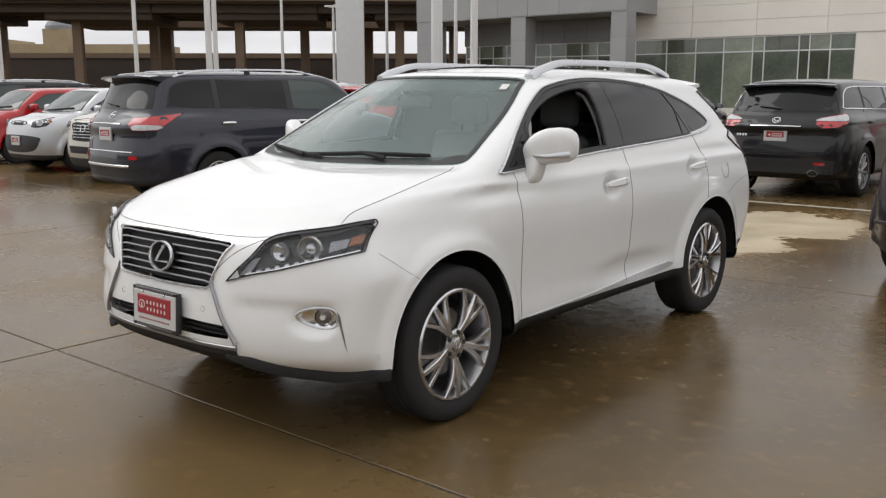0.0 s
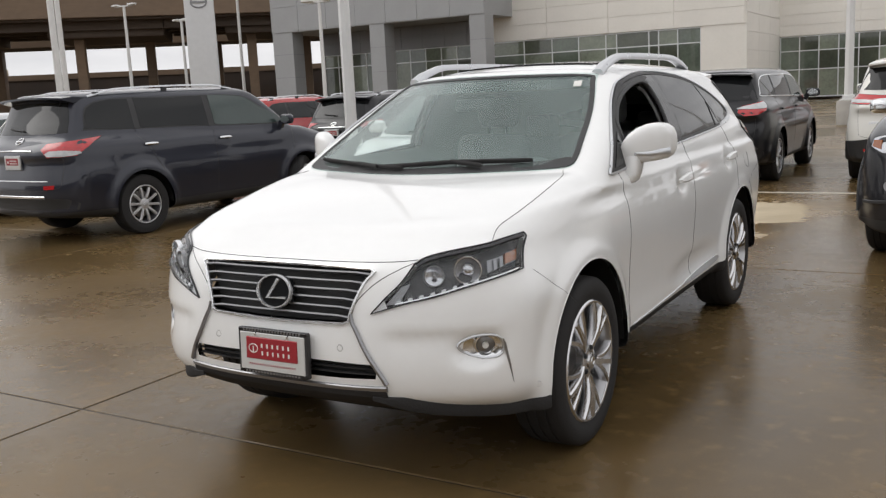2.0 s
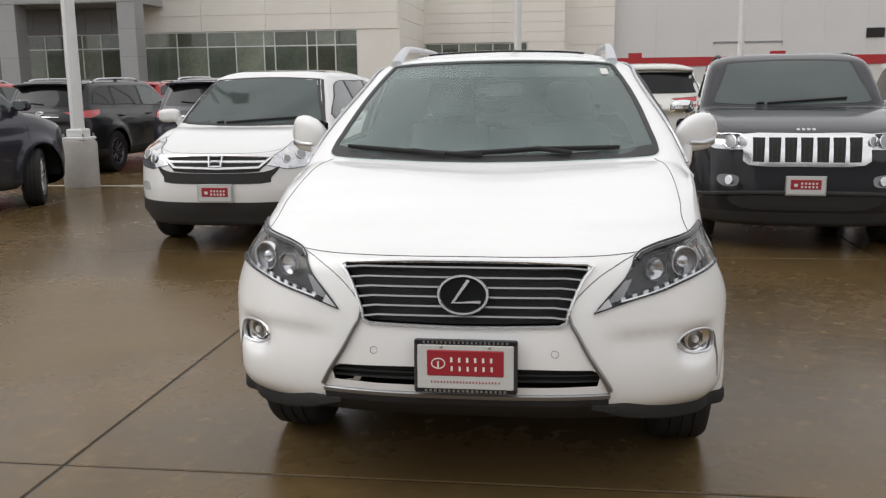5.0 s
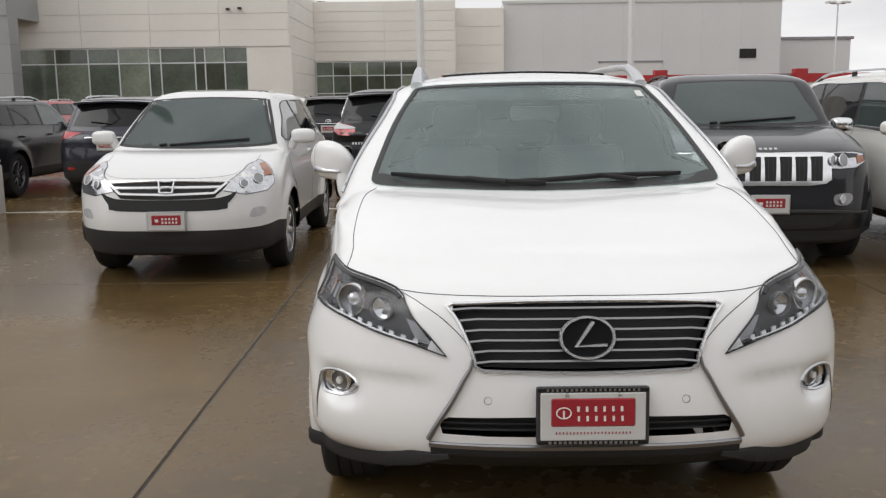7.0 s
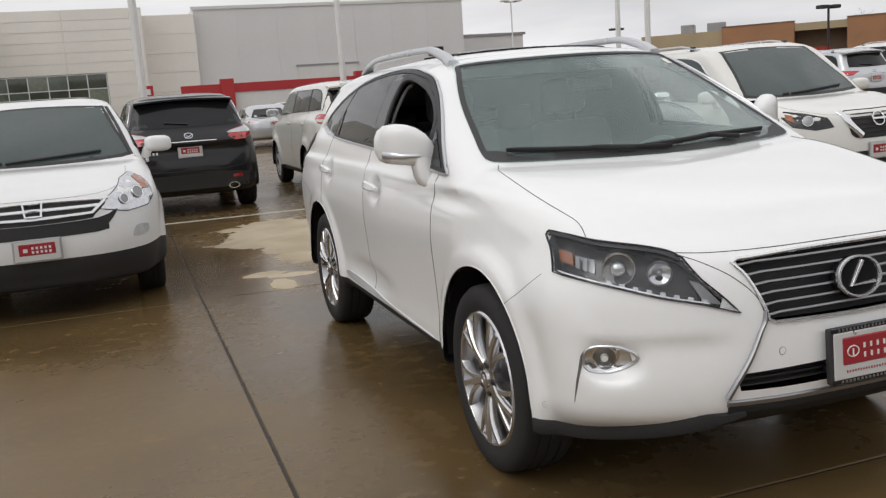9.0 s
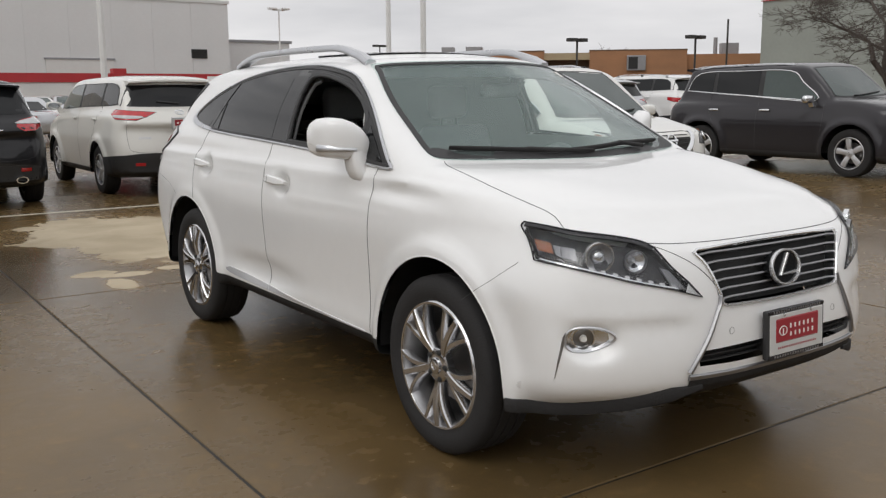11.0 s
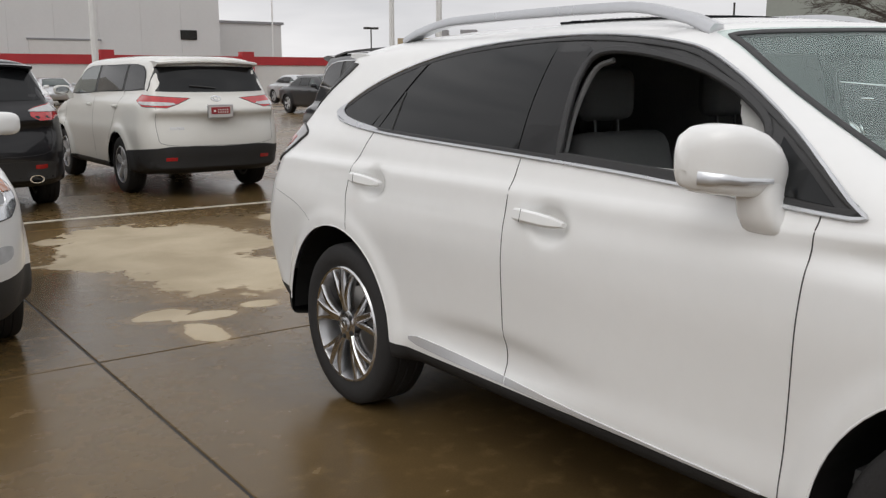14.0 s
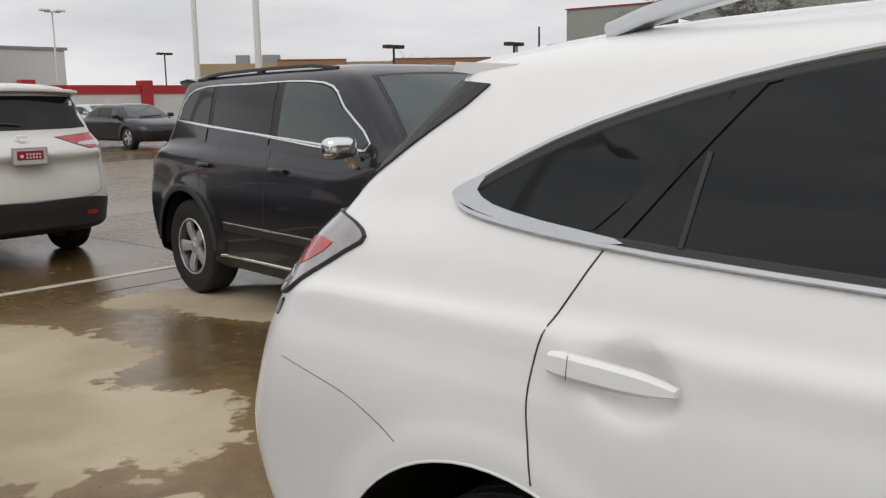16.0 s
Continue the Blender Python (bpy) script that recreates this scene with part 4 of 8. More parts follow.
    if s.get("lip", True):
        lip, rows, half = bmesh.new(), [], W - 0.30
        for x in np.linspace(-half, half, 13):
            k = 1 - 0.35 * abs(x / half) ** 4
            p, n = sh.hit("top", x, yrr - 0.24)
            z1 = s["zrr"] - 0.030 - 0.025 * abs(x / half) ** 2
            rows.append([lip.verts.new(q) for q in ((x, yrr - 0.24, p.z + 0.003), (x, yrr - 0.05, max(p.z - 0.035, z1 + 0.015)), (x, yrr + 0.13 * k, z1), (x, yrr + 0.13 * k, z1 - 0.022), (x, yrr - 0.06, z1 - 0.06))])
        for q0, q1 in zip(rows, rows[1:]):
            for j in range(5):
                lip.faces.new((q0[j], q0[(j + 1) % 5], q1[(j + 1) % 5], q1[j]))
        lip.faces.new(rows[0][::-1])
        lip.faces.new(rows[-1])
        bmesh.ops.recalc_face_normals(lip, faces=lip.faces)
        part("roof_spoiler", lip, material, car, smooth=50)
    wiper(sh, "rear", (-0.02, zb2 + 0.03), (0.30, zb2 + 0.06), car, "rear_wiper")
    part("panel_gap", sh.bar("front", smooth_line([(-W + 0.22, zbot - 0.04), (-W + 0.26, s["zhf"] + 0.05), (-W * 0.5, s["zhf"] - 0.015), (0, s["zhf"] - 0.025), (W * 0.5, s["zhf"] - 0.015), (W - 0.26, s["zhf"] + 0.05), (W - 0.22, zbot - 0.04)], 4), 0.003, 0.001, 0.0004), M_seam, car)
    part("panel_gap", sh.bar("rear", smooth_line([(-W + 0.20, zb - 0.02), (-W + 0.20, 0.80), (-W + 0.30, 0.66), (0, 0.64), (W - 0.30, 0.66), (W - 0.20, 0.80), (W - 0.20, zb - 0.02)], 4), 0.0045, 0.001, 0.0006), M_seam, car)
    # mirrors, rails, wheels
    for side in (1, -1):
        mirror_pod(car, s, side, mirror_mat or material, yc + s.get("my", 0.40), zb + 0.085, W + 0.075, 0.95)
        if rails:
            y0, y1 = yrf + 0.20, yrr - 0.25
            xr = W - 0.31
            pts = []
            for t in np.linspace(0, 1, 13):
                y = y0 + (y1 - y0) * t
                p, n = sh.hit("top", side * xr, y)
                lift = s.get("rail", 0.055) * min(1, min(t, 1 - t) * 7)
                pts.append((p.x, y, p.z + lift - 0.004))
            rail = part("roof_rail", sweep(pts, Vector((0, 0, 1)), 0.03, 0.018), rails, car, smooth=40)
            for y in (y0 + 0.12, (y0 + y1) / 2, y1 - 0.12):
                p, n = sh.hit("top", side * xr, y)
                part("rail_foot", box(p.x - 0.014, p.x + 0.014, y - 0.04, y + 0.04, p.z - 0.02, p.z + s.get("rail", 0.055) - 0.008, 0.004), M_plastic, rail)
        for nm, y, st in (("front_wheel", 0.0, steer), ("rear_wheel", wb, 0.0)):
            add_wheel(car, nm, W - 0.01 - wheels[1] / 2, y, wheels[0], wheels[1], wheels[2], wheel, side, alloy or M_wheelsilver, st)
    if front:
        front(car, sh, s, material)
    if rear:
        rear(car, sh, s, material)
    return car, sh


# ---- ground: wet concrete slabs on one sheet that reaches the horizon ----
def concrete(name, wetness=0.8, dry_spots=(), base=(0.152, 0.099, 0.042), tint=True):
    """Wet brown-grey concrete, with uneven films of water and dry pale spots of their own shape."""
    m = bpy.data.materials.new(name)
    m.use_nodes = True
    nt = m.node_tree
    L = nt.links.new
    b = nt.nodes["Principled BSDF"]
    geo = nt.nodes.new("ShaderNodeNewGeometry")

    def noise_at(scale, detail=4, dist=0.0):
        n = nt.nodes.new("ShaderNodeTexNoise")
        n.inputs["Scale"].default_value, n.inputs["Detail"].default_value, n.inputs["Distortion"].default_value = scale, detail, dist
        L(geo.outputs["Position"], n.inputs["Vector"])
        return n.outputs["Fac"]

    def maths(op, a, c=None):
        n = nt.nodes.new("ShaderNodeMath")
        n.operation = op
        for i, v in enumerate((a, c)):
            if v is None:
                continue
            if isinstance(v, (int, float)):
                n.inputs[i].default_value = v
            else:
                L(v, n.inputs[i])
        return n.outputs[0]

    def span(v, a, c, lo=0.0, hi=1.0):
        n = nt.nodes.new("ShaderNodeMapRange")
        n.interpolation_type = "SMOOTHSTEP"
        for k, q in zip(("From Min", "From Max", "To Min", "To Max"), (a, c, lo, hi)):
            n.inputs[k].default_value = q
        L(v, n.inputs["Value"])
        return n.outputs[0]

    def mixc(f, a, c):
        n = nt.nodes.new("ShaderNodeMix")
        n.data_type = "RGBA"
        L(f, n.inputs[0])
        for i, v in ((6, a), (7, c)):
            if isinstance(v, tuple):
                n.inputs[i].default_value = (*v, 1)
            else:
                L(v, n.inputs[i])
        return n.outputs[2]

    coarse, mid, fine, grit = noise_at(0.35, 3), noise_at(1.3, 5, 0.6), noise_at(9, 5), noise_at(140, 2)
    dark = tuple(c * 0.62 for c in base)
    light = tuple(c * 1.45 for c in base)
    col = mixc(span(maths("ADD", coarse, maths("MULTIPLY", mid, 0.6)), 0.55, 1.05), dark, base)
    col = mixc(span(fine, 0.50, 0.95), col, light)
    # each slab was poured and has dried a little differently
    info = nt.nodes.new("ShaderNodeObjectInfo")
    tone = nt.nodes.new("ShaderNodeMix")
    tone.data_type, tone.blend_type = "RGBA", "MULTIPLY"
    tone.inputs[0].default_value = 1.0
    L(col, tone.inputs[6])
    L(span(info.outputs["Random"], 0.0, 1.0, 0.96, 1.05), tone.inputs[7])
    col = tone.outputs[2]
    dry = None
    warp = maths("ADD", maths("MULTIPLY", maths("SUBTRACT", mid, 0.5), 1.3), maths("MULTIPLY", maths("SUBTRACT", fine, 0.5), 0.55))
    sep = nt.nodes.new("ShaderNodeSeparateXYZ")
    L(geo.outputs["Position"], sep.inputs[0])
    halo = None
    for cx, cy, rx, ry in dry_spots:
        dx = maths("DIVIDE", maths("SUBTRACT", sep.outputs[0], cx), rx)
        dy = maths("DIVIDE", maths("SUBTRACT", sep.outputs[1], cy), ry)
        r = maths("SQRT", maths("ADD", maths("MULTIPLY", dx, dx), maths("MULTIPLY", dy, dy)))
        v = span(maths("ADD", r, maths("MULTIPLY", warp, 1.1)), 1.03, 0.94)
        dry = v if dry is None else maths("MAXIMUM", dry, v)
        v = span(maths("ADD", r, maths("MULTIPLY", warp, 1.6)), 1.55, 1.0)
        halo = v if halo is None else maths("MAXIMUM", halo, v)
    if dry is not None:
        pale = mixc(span(mid, 0.3, 0.75), (0.42, 0.345, 0.235), (0.57, 0.485, 0.35))
        # a damp margin round the dry patches
        col = mixc(maths("MULTIPLY", halo, 0.45), col, tuple(c * 2.1 for c in base))
        col = mixc(dry, col, pale)
    mul = nt.nodes.new("ShaderNodeMix")
    mul.data_type, mul.blend_type = "RGBA", "MULTIPLY"
    mul.inputs[0].default_value = 0.35
    L(col, mul.inputs[6])
    L(span(grit, 0.2, 0.8, 0.7, 1.2), mul.inputs[7])
    L(mul.outputs[2], b.inputs["Base Color"])
    rough = span(maths("ADD", coarse, maths("MULTIPLY", fine, 0.35)), 0.5, 0.9, 0.17, 0.36)
    if dry is not None:
        rough = maths("ADD", rough, maths("MULTIPLY", dry, 0.5))
    L(rough, b.inputs["Roughness"])
    b.inputs["Specular IOR Level"].default_value = 0.28
    bp = nt.nodes.new("ShaderNodeBump")
    bp.inputs["Strength"].default_value, bp.inputs["Distance"].default_value = 0.16, 0.006
    L(maths("ADD", maths("MULTIPLY", grit, 0.4), fine), bp.inputs["Height"])
    L(bp.outputs[0], b.inputs["Normal"])
    return m


SPOTS = [(-0.32, 7.25, 1.0, 1.25), (-0.15, 5.85, 0.62, 0.85), (-1.08, 4.80, 0.20, 0.14), (-0.86, 4.66, 0.24, 0.12), (-1.00, 4.30, 0.12, 0.26), (-0.45, 4.75, 0.14, 0.10), (2.0, 7.3, 0.5, 1.0), (1.55, 8.2, 0.35, 0.3)]
M_ground = concrete("wet_concrete", dry_spots=SPOTS)
M_far = concrete("wet_lot_concrete")
M_line = mat("worn_white_road_paint", (0.52, 0.49, 0.42), 0.45, vary=0.35, scale=6)
M_joint = mat("joint_sealant", (0.02, 0.018, 0.016), 0.6)

JX, JY, SLAB = -1.68, -0.615, 4.68
FALLS = [JX + k * SLAB for k in (1, 2, 3, 4)]


def rise(x):
    """Height of the lot, which climbs gently towards its far end."""
    return float(np.interp(x, FALLS, [0.0, 0.05, 0.15, 0.20]))


def strips(x0, x1, y0, y1, z0, z1):
    """A sheet or slab that follows the fall of the lot, folded at the joints only."""
    out = bmesh.new()
    cuts = [x0] + [x for x in FALLS if x0 < x < x1] + [x1]
    for a, b in zip(cuts, cuts[1:]):
        box(a, b, y0, y1, z0, z1, 0, 1, out)
    for v in out.verts:
        v.co.z += rise(v.co.x)
    return out


bm = bmesh.new()
cuts = [-2500] + FALLS + [2500]
rows = [[bm.verts.new((x, y, rise(x))) for x in cuts] for y in (-2500, 2500)]
for k in range(len(cuts) - 1):
    bm.faces.new((rows[0][k], rows[0][k + 1], rows[1][k + 1], rows[1][k]))
ground = single("ground", bm, M_far, Matrix.Translation((0, 0, -0.03)), "wet brown concrete lot reaching to the horizon", "ground", kind="structure")
pavement = thing("pavement", Matrix.Identity(4), "wet brown concrete slabs with dark sealed joints and dry pale spots", "pavement", kind="structure")
base_bm = strips(JX - 9 * SLAB, JX + 9 * SLAB, JY - 4 * SLAB, JY + 9 * SLAB, -0.028, -0.006)
part("joint_filler", base_bm, M_joint, pavement)
slab_mesh = mesh_of(box(-SLAB / 2 + 0.007, SLAB / 2 - 0.007, -SLAB / 2 + 0.007, SLAB / 2 - 0.007, -0.10, 0.0, 0.004, 1), "slab")
for i in range(-9, 9):
    for j in range(-4, 9):
        sl = part("slab", slab_mesh, M_ground, pavement)
        za, zb = rise(JX + i * SLAB), rise(JX + (i + 1) * SLAB)
        sl.location = (JX + (i + 0.5) * SLAB, JY + (j + 0.5) * SLAB, (za + zb) / 2 + random.uniform(-0.0015, 0.0))
        sl.rotation_euler = (0, -math.atan((zb - za) / SLAB), 0)
stripe = thing("bay_line", Matrix.Identity(4), "worn white painted bay line on wet concrete", "road marking", kind="structure")
for x0, x1 in ((-22.0, -3.9), (-3.85, 6.0), (6.05, 20.0)):
    part("paint_strip", strips(x0, x1, 9.28, 9.39, 0.0005, 0.0035), M_line, stripe)


# ---- dealership building ----
M_panel = mat("cream_wall_panels", (0.80, 0.772, 0.715), 0.6, vary=0.06, scale=0.4, bump=0.05, bump_scale=20)
M_ware = mat("pale_ribbed_cladding", (0.66, 0.66, 0.655), 0.5, vary=0.05, scale=0.3)
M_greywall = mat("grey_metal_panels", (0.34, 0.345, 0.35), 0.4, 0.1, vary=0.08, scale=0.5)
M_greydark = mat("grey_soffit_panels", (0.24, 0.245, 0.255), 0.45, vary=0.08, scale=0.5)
M_mullion = mat("white_aluminium", (0.68, 0.70, 0.70), 0.35, 0.3, vary=0.05)
# pane tones and blotches are painted in for uneven reflections
M_shop = mat("green_shopfront_glass", (0.115, 0.140, 0.110), 0.04, spec=0.9, vary=0.5, scale=0.5)
M_shops = [M_shop, mat("green_shopfront_glass_pale_reflection", (0.19, 0.215, 0.165), 0.05, spec=0.9, vary=0.6, scale=0.4), mat("green_shopfront_glass_dark_reflection", (0.075, 0.085, 0.062), 0.04, spec=0.9, vary=0.5, scale=0.6)]
M_redband = mat("red_painted_band", (0.42, 0.025, 0.03), 0.5, vary=0.1, scale=1)
M_whitewall = mat("white_rendered_wall", (0.66, 0.65, 0.63), 0.7, vary=0.08, scale=0.6)
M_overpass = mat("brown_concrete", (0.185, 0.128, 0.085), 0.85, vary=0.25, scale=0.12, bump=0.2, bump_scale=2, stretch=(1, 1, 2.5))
# darker copy of the brown concrete: shade under the deck put into colour
M_shadebrown = mat("shaded_dark_brown", (0.075, 0.054, 0.040), 0.9, vary=0.2, scale=0.2)
M_pole = mat("white_painted_steel", (0.72, 0.72, 0.71), 0.4, vary=0.05)
M_concrete = mat("pale_cast_concrete", (0.36, 0.34, 0.31), 0.8, vary=0.15, scale=4, bump=0.3, bump_scale=40)
M_brick = mat("orange_brick_wall", (0.34, 0.17, 0.085), 0.85, vary=0.2, scale=0.4, bump=0.3, bump_scale=6, stretch=(1, 1, 3))
M_stucco = mat("tan_stucco", (0.38, 0.30, 0.19), 0.85, vary=0.12, scale=0.5)
M_greenwall = mat("grey_green_wall", (0.30, 0.32, 0.29), 0.85, vary=0.12, scale=0.3)
M_metal = mat("dull_roof_metal", (0.30, 0.30, 0.31), 0.5, 0.6)
M_darkpole = mat("dark_bronze_steel", (0.03, 0.028, 0.026), 0.5)
M_bark = mat("grey_brown_bark", (0.07, 0.055, 0.045), 0.9, vary=0.3, scale=8, bump=0.4, bump_scale=40)


def panelled(parent, name, material, x0, x1, y, z0, z1, nx, nz, facing="y", gap=0.02, deep=0.05):
    """A wall face of separate cladding panels; facing y looks to -y, facing x looks to +x (x0, x1 are then along y)."""
    w, h = (x1 - x0) / nx, (z1 - z0) / nz
    me = mesh_of(box(0, w - gap, 0, deep, 0, h - gap, 0.006, 1), name)
    for i in range(nx):
        for k in range(nz):
            p = part(name, me, material, parent)
            if facing == "y":
                p.location = (x0 + i * w, y - deep, z0 + k * h)
            else:
                p.matrix_local = pose(y + deep, x0 + i * w, z0 + k * h, 0, 0, 90)


def shopfront(parent, x0, x1, y, z0, z1, cols, rows, facing="y"):
    """Curtain wall: a deep frame of mullions and separate green panes."""
    win = part("window", box(x0, x1, y - 0.04, y + 0.10, z0 - 0.06, z0), M_mullion, parent)
    xs = np.linspace(x0, x1, cols + 1) if isinstance(cols, int) else [x0 + (x1 - x0) * c for c in cols]
    zs = [z0 + (z1 - z0) * r for r in rows]
    for x in xs:
        part("mullion", box(x - 0.035, x + 0.035, y - 0.06, y + 0.06, z0, z1), M_mullion, win)
    for z in zs:
        part("transom", box(x0, x1, y - 0.055, y + 0.055, z - 0.035, z + 0.035), M_mullion, win)
    for a, b in zip(xs, xs[1:]):
        for c, d in zip(zs, zs[1:]):
            part("pane", box(a, b, y - 0.008, y + 0.008, c, d), random.choice(M_shops), win)
    return win


dealer = thing("dealership_building", Matrix.Identity(4), "cream panelled car dealership with grey portal and green glazing", "building")
YB, YR = 52.0, 62.0
part("wall", box(-26.2, -9.6, YB, 75, -0.5, 4.62 - 4.7 + 0.5), M_panel, dealer)
part("wall", box(-26.2, -9.6, YB, 75, 4.75, 8.6), M_panel, dealer)
part("wall", box(-12.2, -9.6, YB, 75, 0, 4.75), M_panel, dealer)
# dark brown block stands in for the unlit room behind the glass
part("wall", box(-26.2, -12.2, YB + 0.5, 75, 0, 4.75), M_shadebrown, dealer)
panelled(dealer, "wall_panel", M_panel, -26.2, -9.65, YB, 4.75, 8.6, 4, 4)
panelled(dealer, "wall_panel", M_panel, YB, YR, -9.6, 0.0, 8.6, 3, 8, "x")
shopfront(dealer, -26.0, -12.22, YB + 0.1, 0.3, 4.7, [0, 0.162, 0.306, 0.439, 0.571, 0.622, 0.771, 0.815, 0.90, 1.0], [0, 0.80, 1.0])
# recessed wing with a second shopfront
part("wall", box(-9.6, 0.4, YR, 75, 4.2, 8.3), M_panel, dealer)
part("wall", box(-2.2, 0.4, YR, 75, -0.5, 4.2), M_panel, dealer)
# unlit room of the wing, also given as a dark block
part("wall", box(-9.6, -2.2, YR + 0.5, 75, -0.5, 4.2), M_shadebrown, dealer)
panelled(dealer, "wall_panel", M_panel, -9.55, 0.4, YR, 4.2, 8.3, 2, 6)
panelled(dealer, "wall_panel", M_panel, -2.2, 0.4, YR, 0.1, 4.2, 1, 5)
shopfront(dealer, -9.5, -2.25, YR + 0.1, 0.2, 4.15, 6, [0, 0.45, 0.76, 1.0])
part("wall_return", box(0.4, 3.9, YR + 1.5, 75, -0.5, 7.9), M_panel, dealer)
panelled(dealer, "wall_panel", M_panel, 0.4, 3.9, YR + 1.5, 0.1, 7.9, 1, 6)
# grey portal with three columns
part("portal_beam", box(-41.6, -24.5, 48.0, YB + 3.0, 6.3, 11.5), M_greywall, dealer)
panelled(dealer, "portal_panel", M_greywall, -41.6, -24.5, 48.0, 6.35, 11.5, 7, 3)
for x0, x1 in ((-41.6, -39.8), (-33.2, -32.0), (-25.6, -24.5)):
    part("portal_column", box(x0, x1, 48.0, 49.2, 0, 6.3, 0.02), M_greywall, dealer)
    for z in (1.6, 3.2, 4.8):
        part("column_joint", box(x0 - 0.006, x1 + 0.006, 47.994, 49.206, z - 0.015, z + 0.015), M_greydark, dealer)
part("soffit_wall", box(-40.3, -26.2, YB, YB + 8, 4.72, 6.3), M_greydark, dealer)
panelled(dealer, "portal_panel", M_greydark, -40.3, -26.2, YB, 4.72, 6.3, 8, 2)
shopfront(dealer, -40.2, -26.3, YB + 0.1, 0.2, 4.7, 11, [0, 0.805, 1.0])
# the same dark fill for the unlit space behind the portal glazing
part("dark_interior", box(-40.3, -26.2, YB + 0.6, YB + 8, 0, 4.7), M_shadebrown, dealer)
for x, z in ((-13.2, 6.9), (-12.5, 6.95)):
    lampb = box(x - 0.1, x + 0.1, YB - 0.35, YB - 0.05, z - 0.06, z + 0.06, 0.02)
    part("wall_lamp", lampb, M_darkpole, dealer)

warehouse = thing("service_hall", Matrix.Identity(4), "large pale metal-clad service hall with a red band wall", "building")
part("wall", box(3.9, 24.0, YR + 2, 84, -0.5, 8.3), M_ware, warehouse)
panelled(warehouse, "cladding_sheet", M_ware, 3.95, 24.0, YR + 2, 0.0, 8.25, 7, 1, gap=0.006, deep=0.03)
part("low_annex", box(24.0, 30.4, YR + 5, 84, -0.5, 5.75), M_ware, warehouse)
part("annex_parapet", box(24.05, 30.6, YR + 4.9, YR + 5.4, 5.60, 5.80), M_metal, warehouse)
part("roller_door", box(10.9, 15.4, YR + 1.88, YR + 2.0, 0, 3.95), M_whitewall, warehouse)
part("door_head", box(10.8, 15.5, YR + 1.84, YR + 2.0, 3.95, 4.07), M_metal, warehouse)
for k in range(9):
    part("vent_slat", box(21.1, 22.2, YR + 1.86, YR + 1.93, 4.21 + k * 0.068, 4.25 + k * 0.068), M_darkpole, warehouse)
part("vent_back", box(21.05, 22.25, YR + 1.92, YR + 2.0, 4.17, 4.83), M_dark, warehouse)
part("roof_trim", box(3.8, 24.1, YR + 1.9, YR + 2.3, 8.2, 8.42), M_ware, warehouse)

red_wall = thing("red_banded_wall", Matrix.Identity(4), "low white yard wall with a red top band", "wall", kind="structure")
part("wall", box(2.0, 52.0, 56.0, 56.4, 0, 2.3), M_whitewall, red_wall)
part("band", box(2.0, 52.0, 55.93, 56.45, 2.3, 2.85), M_redband, red_wall)
for x in (4.8, 13.5, 22.5, 30.2, 40.0):
    part("pier", box(x - 0.4, x + 0.4, 55.8, 56.5, 0, 3.15), M_redband, red_wall)


# ---- elevated highway ----
highway = thing("elevated_highway", Matrix.Identity(4), "brown concrete double-level highway viaduct on square piers", "bridge")
HM = pose(-72, 58, 0, 0, 0, 42)
highway.matrix_world = HM
for z0, z1, y0, y1, nm in ((8.9, 10.7, -14, -2, "deck"),):
    part(nm, box(-90, 90, y0, y1, z0, z1 - 0.9, 0.05), M_shadebrown, highway)
    part("parapet", box(-90, 90, y0 - 0.4, y0 + 0.1, z0 + 0.2, z1 + 0.6, 0.04), M_overpass, highway)
    part("parapet_cap", box(-90, 90, y0 - 0.5, y0 + 0.2, z1 + 0.5, z1 + 0.72, 0.03), M_overpass, highway)
    part("parapet", box(-90, 90, y1 - 0.1, y1 + 0.4, z0 + 0.2, z1 + 0.6, 0.04), M_overpass, highway)
for k in range(-6, 7):
    x = k * 14.5
    for dx, y, w in ((0.0, -10.5, 0.42), (5.2, -4.5, 0.42)):
        part("pier", box(x + dx - w, x + dx + w, y - w, y + w, 0, 7.7, 0.1), M_overpass, highway)
    part("crosshead", box(x - 2.2, x + 7.2, -12.4, -3.0, 7.6, 8.95, 0.1), M_shadebrown, highway)
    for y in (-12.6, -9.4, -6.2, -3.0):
        part("girder", box(x - 7.2, x + 7.2, y - 0.3, y + 0.3, 8.2, 9.0), M_shadebrown, highway)
part("slip_ramp", box(-20, 70, 4.0, 11.0, 8.1, 8.6, 0.05), M_shadebrown, highway)
part("ramp_parapet", box(-20, 70, 3.7, 4.1, 8.0, 9.3, 0.04), M_overpass, highway)
for k in range(4):
    part("ramp_pier", box(-12 + k * 22.0, -10.6 + k * 22.0, 7.0, 8.4, 0, 8.1, 0.1), M_overpass, highway)
ramp_wall = thing("retaining_wall", pose(-72, 58, 0, 0, 0, 42), "long brown concrete retaining wall below the viaduct", "wall", kind="structure")
# wall faces in a far darker brown than the coping
M_darkwall = mat("dark_brown_wall", (0.060, 0.043, 0.033), 0.95, vary=0.3, scale=0.4)
part("wall", box(-95, 95, 18, 18.8, 0, 5.3), M_darkwall, ramp_wall)
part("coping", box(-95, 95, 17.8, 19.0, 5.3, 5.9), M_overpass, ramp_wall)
part("lower_wall", box(-95, 60, 16, 16.8, 0, 3.6), M_darkwall, ramp_wall)

chapel = thing("far_tan_building", pose(-160, 95, 0, 0, 0, 40), "far tan stucco building with a dark domed tower", "building")
part("wall", box(-26, 8, 0, 14, 0, 10.2), M_stucco, chapel)
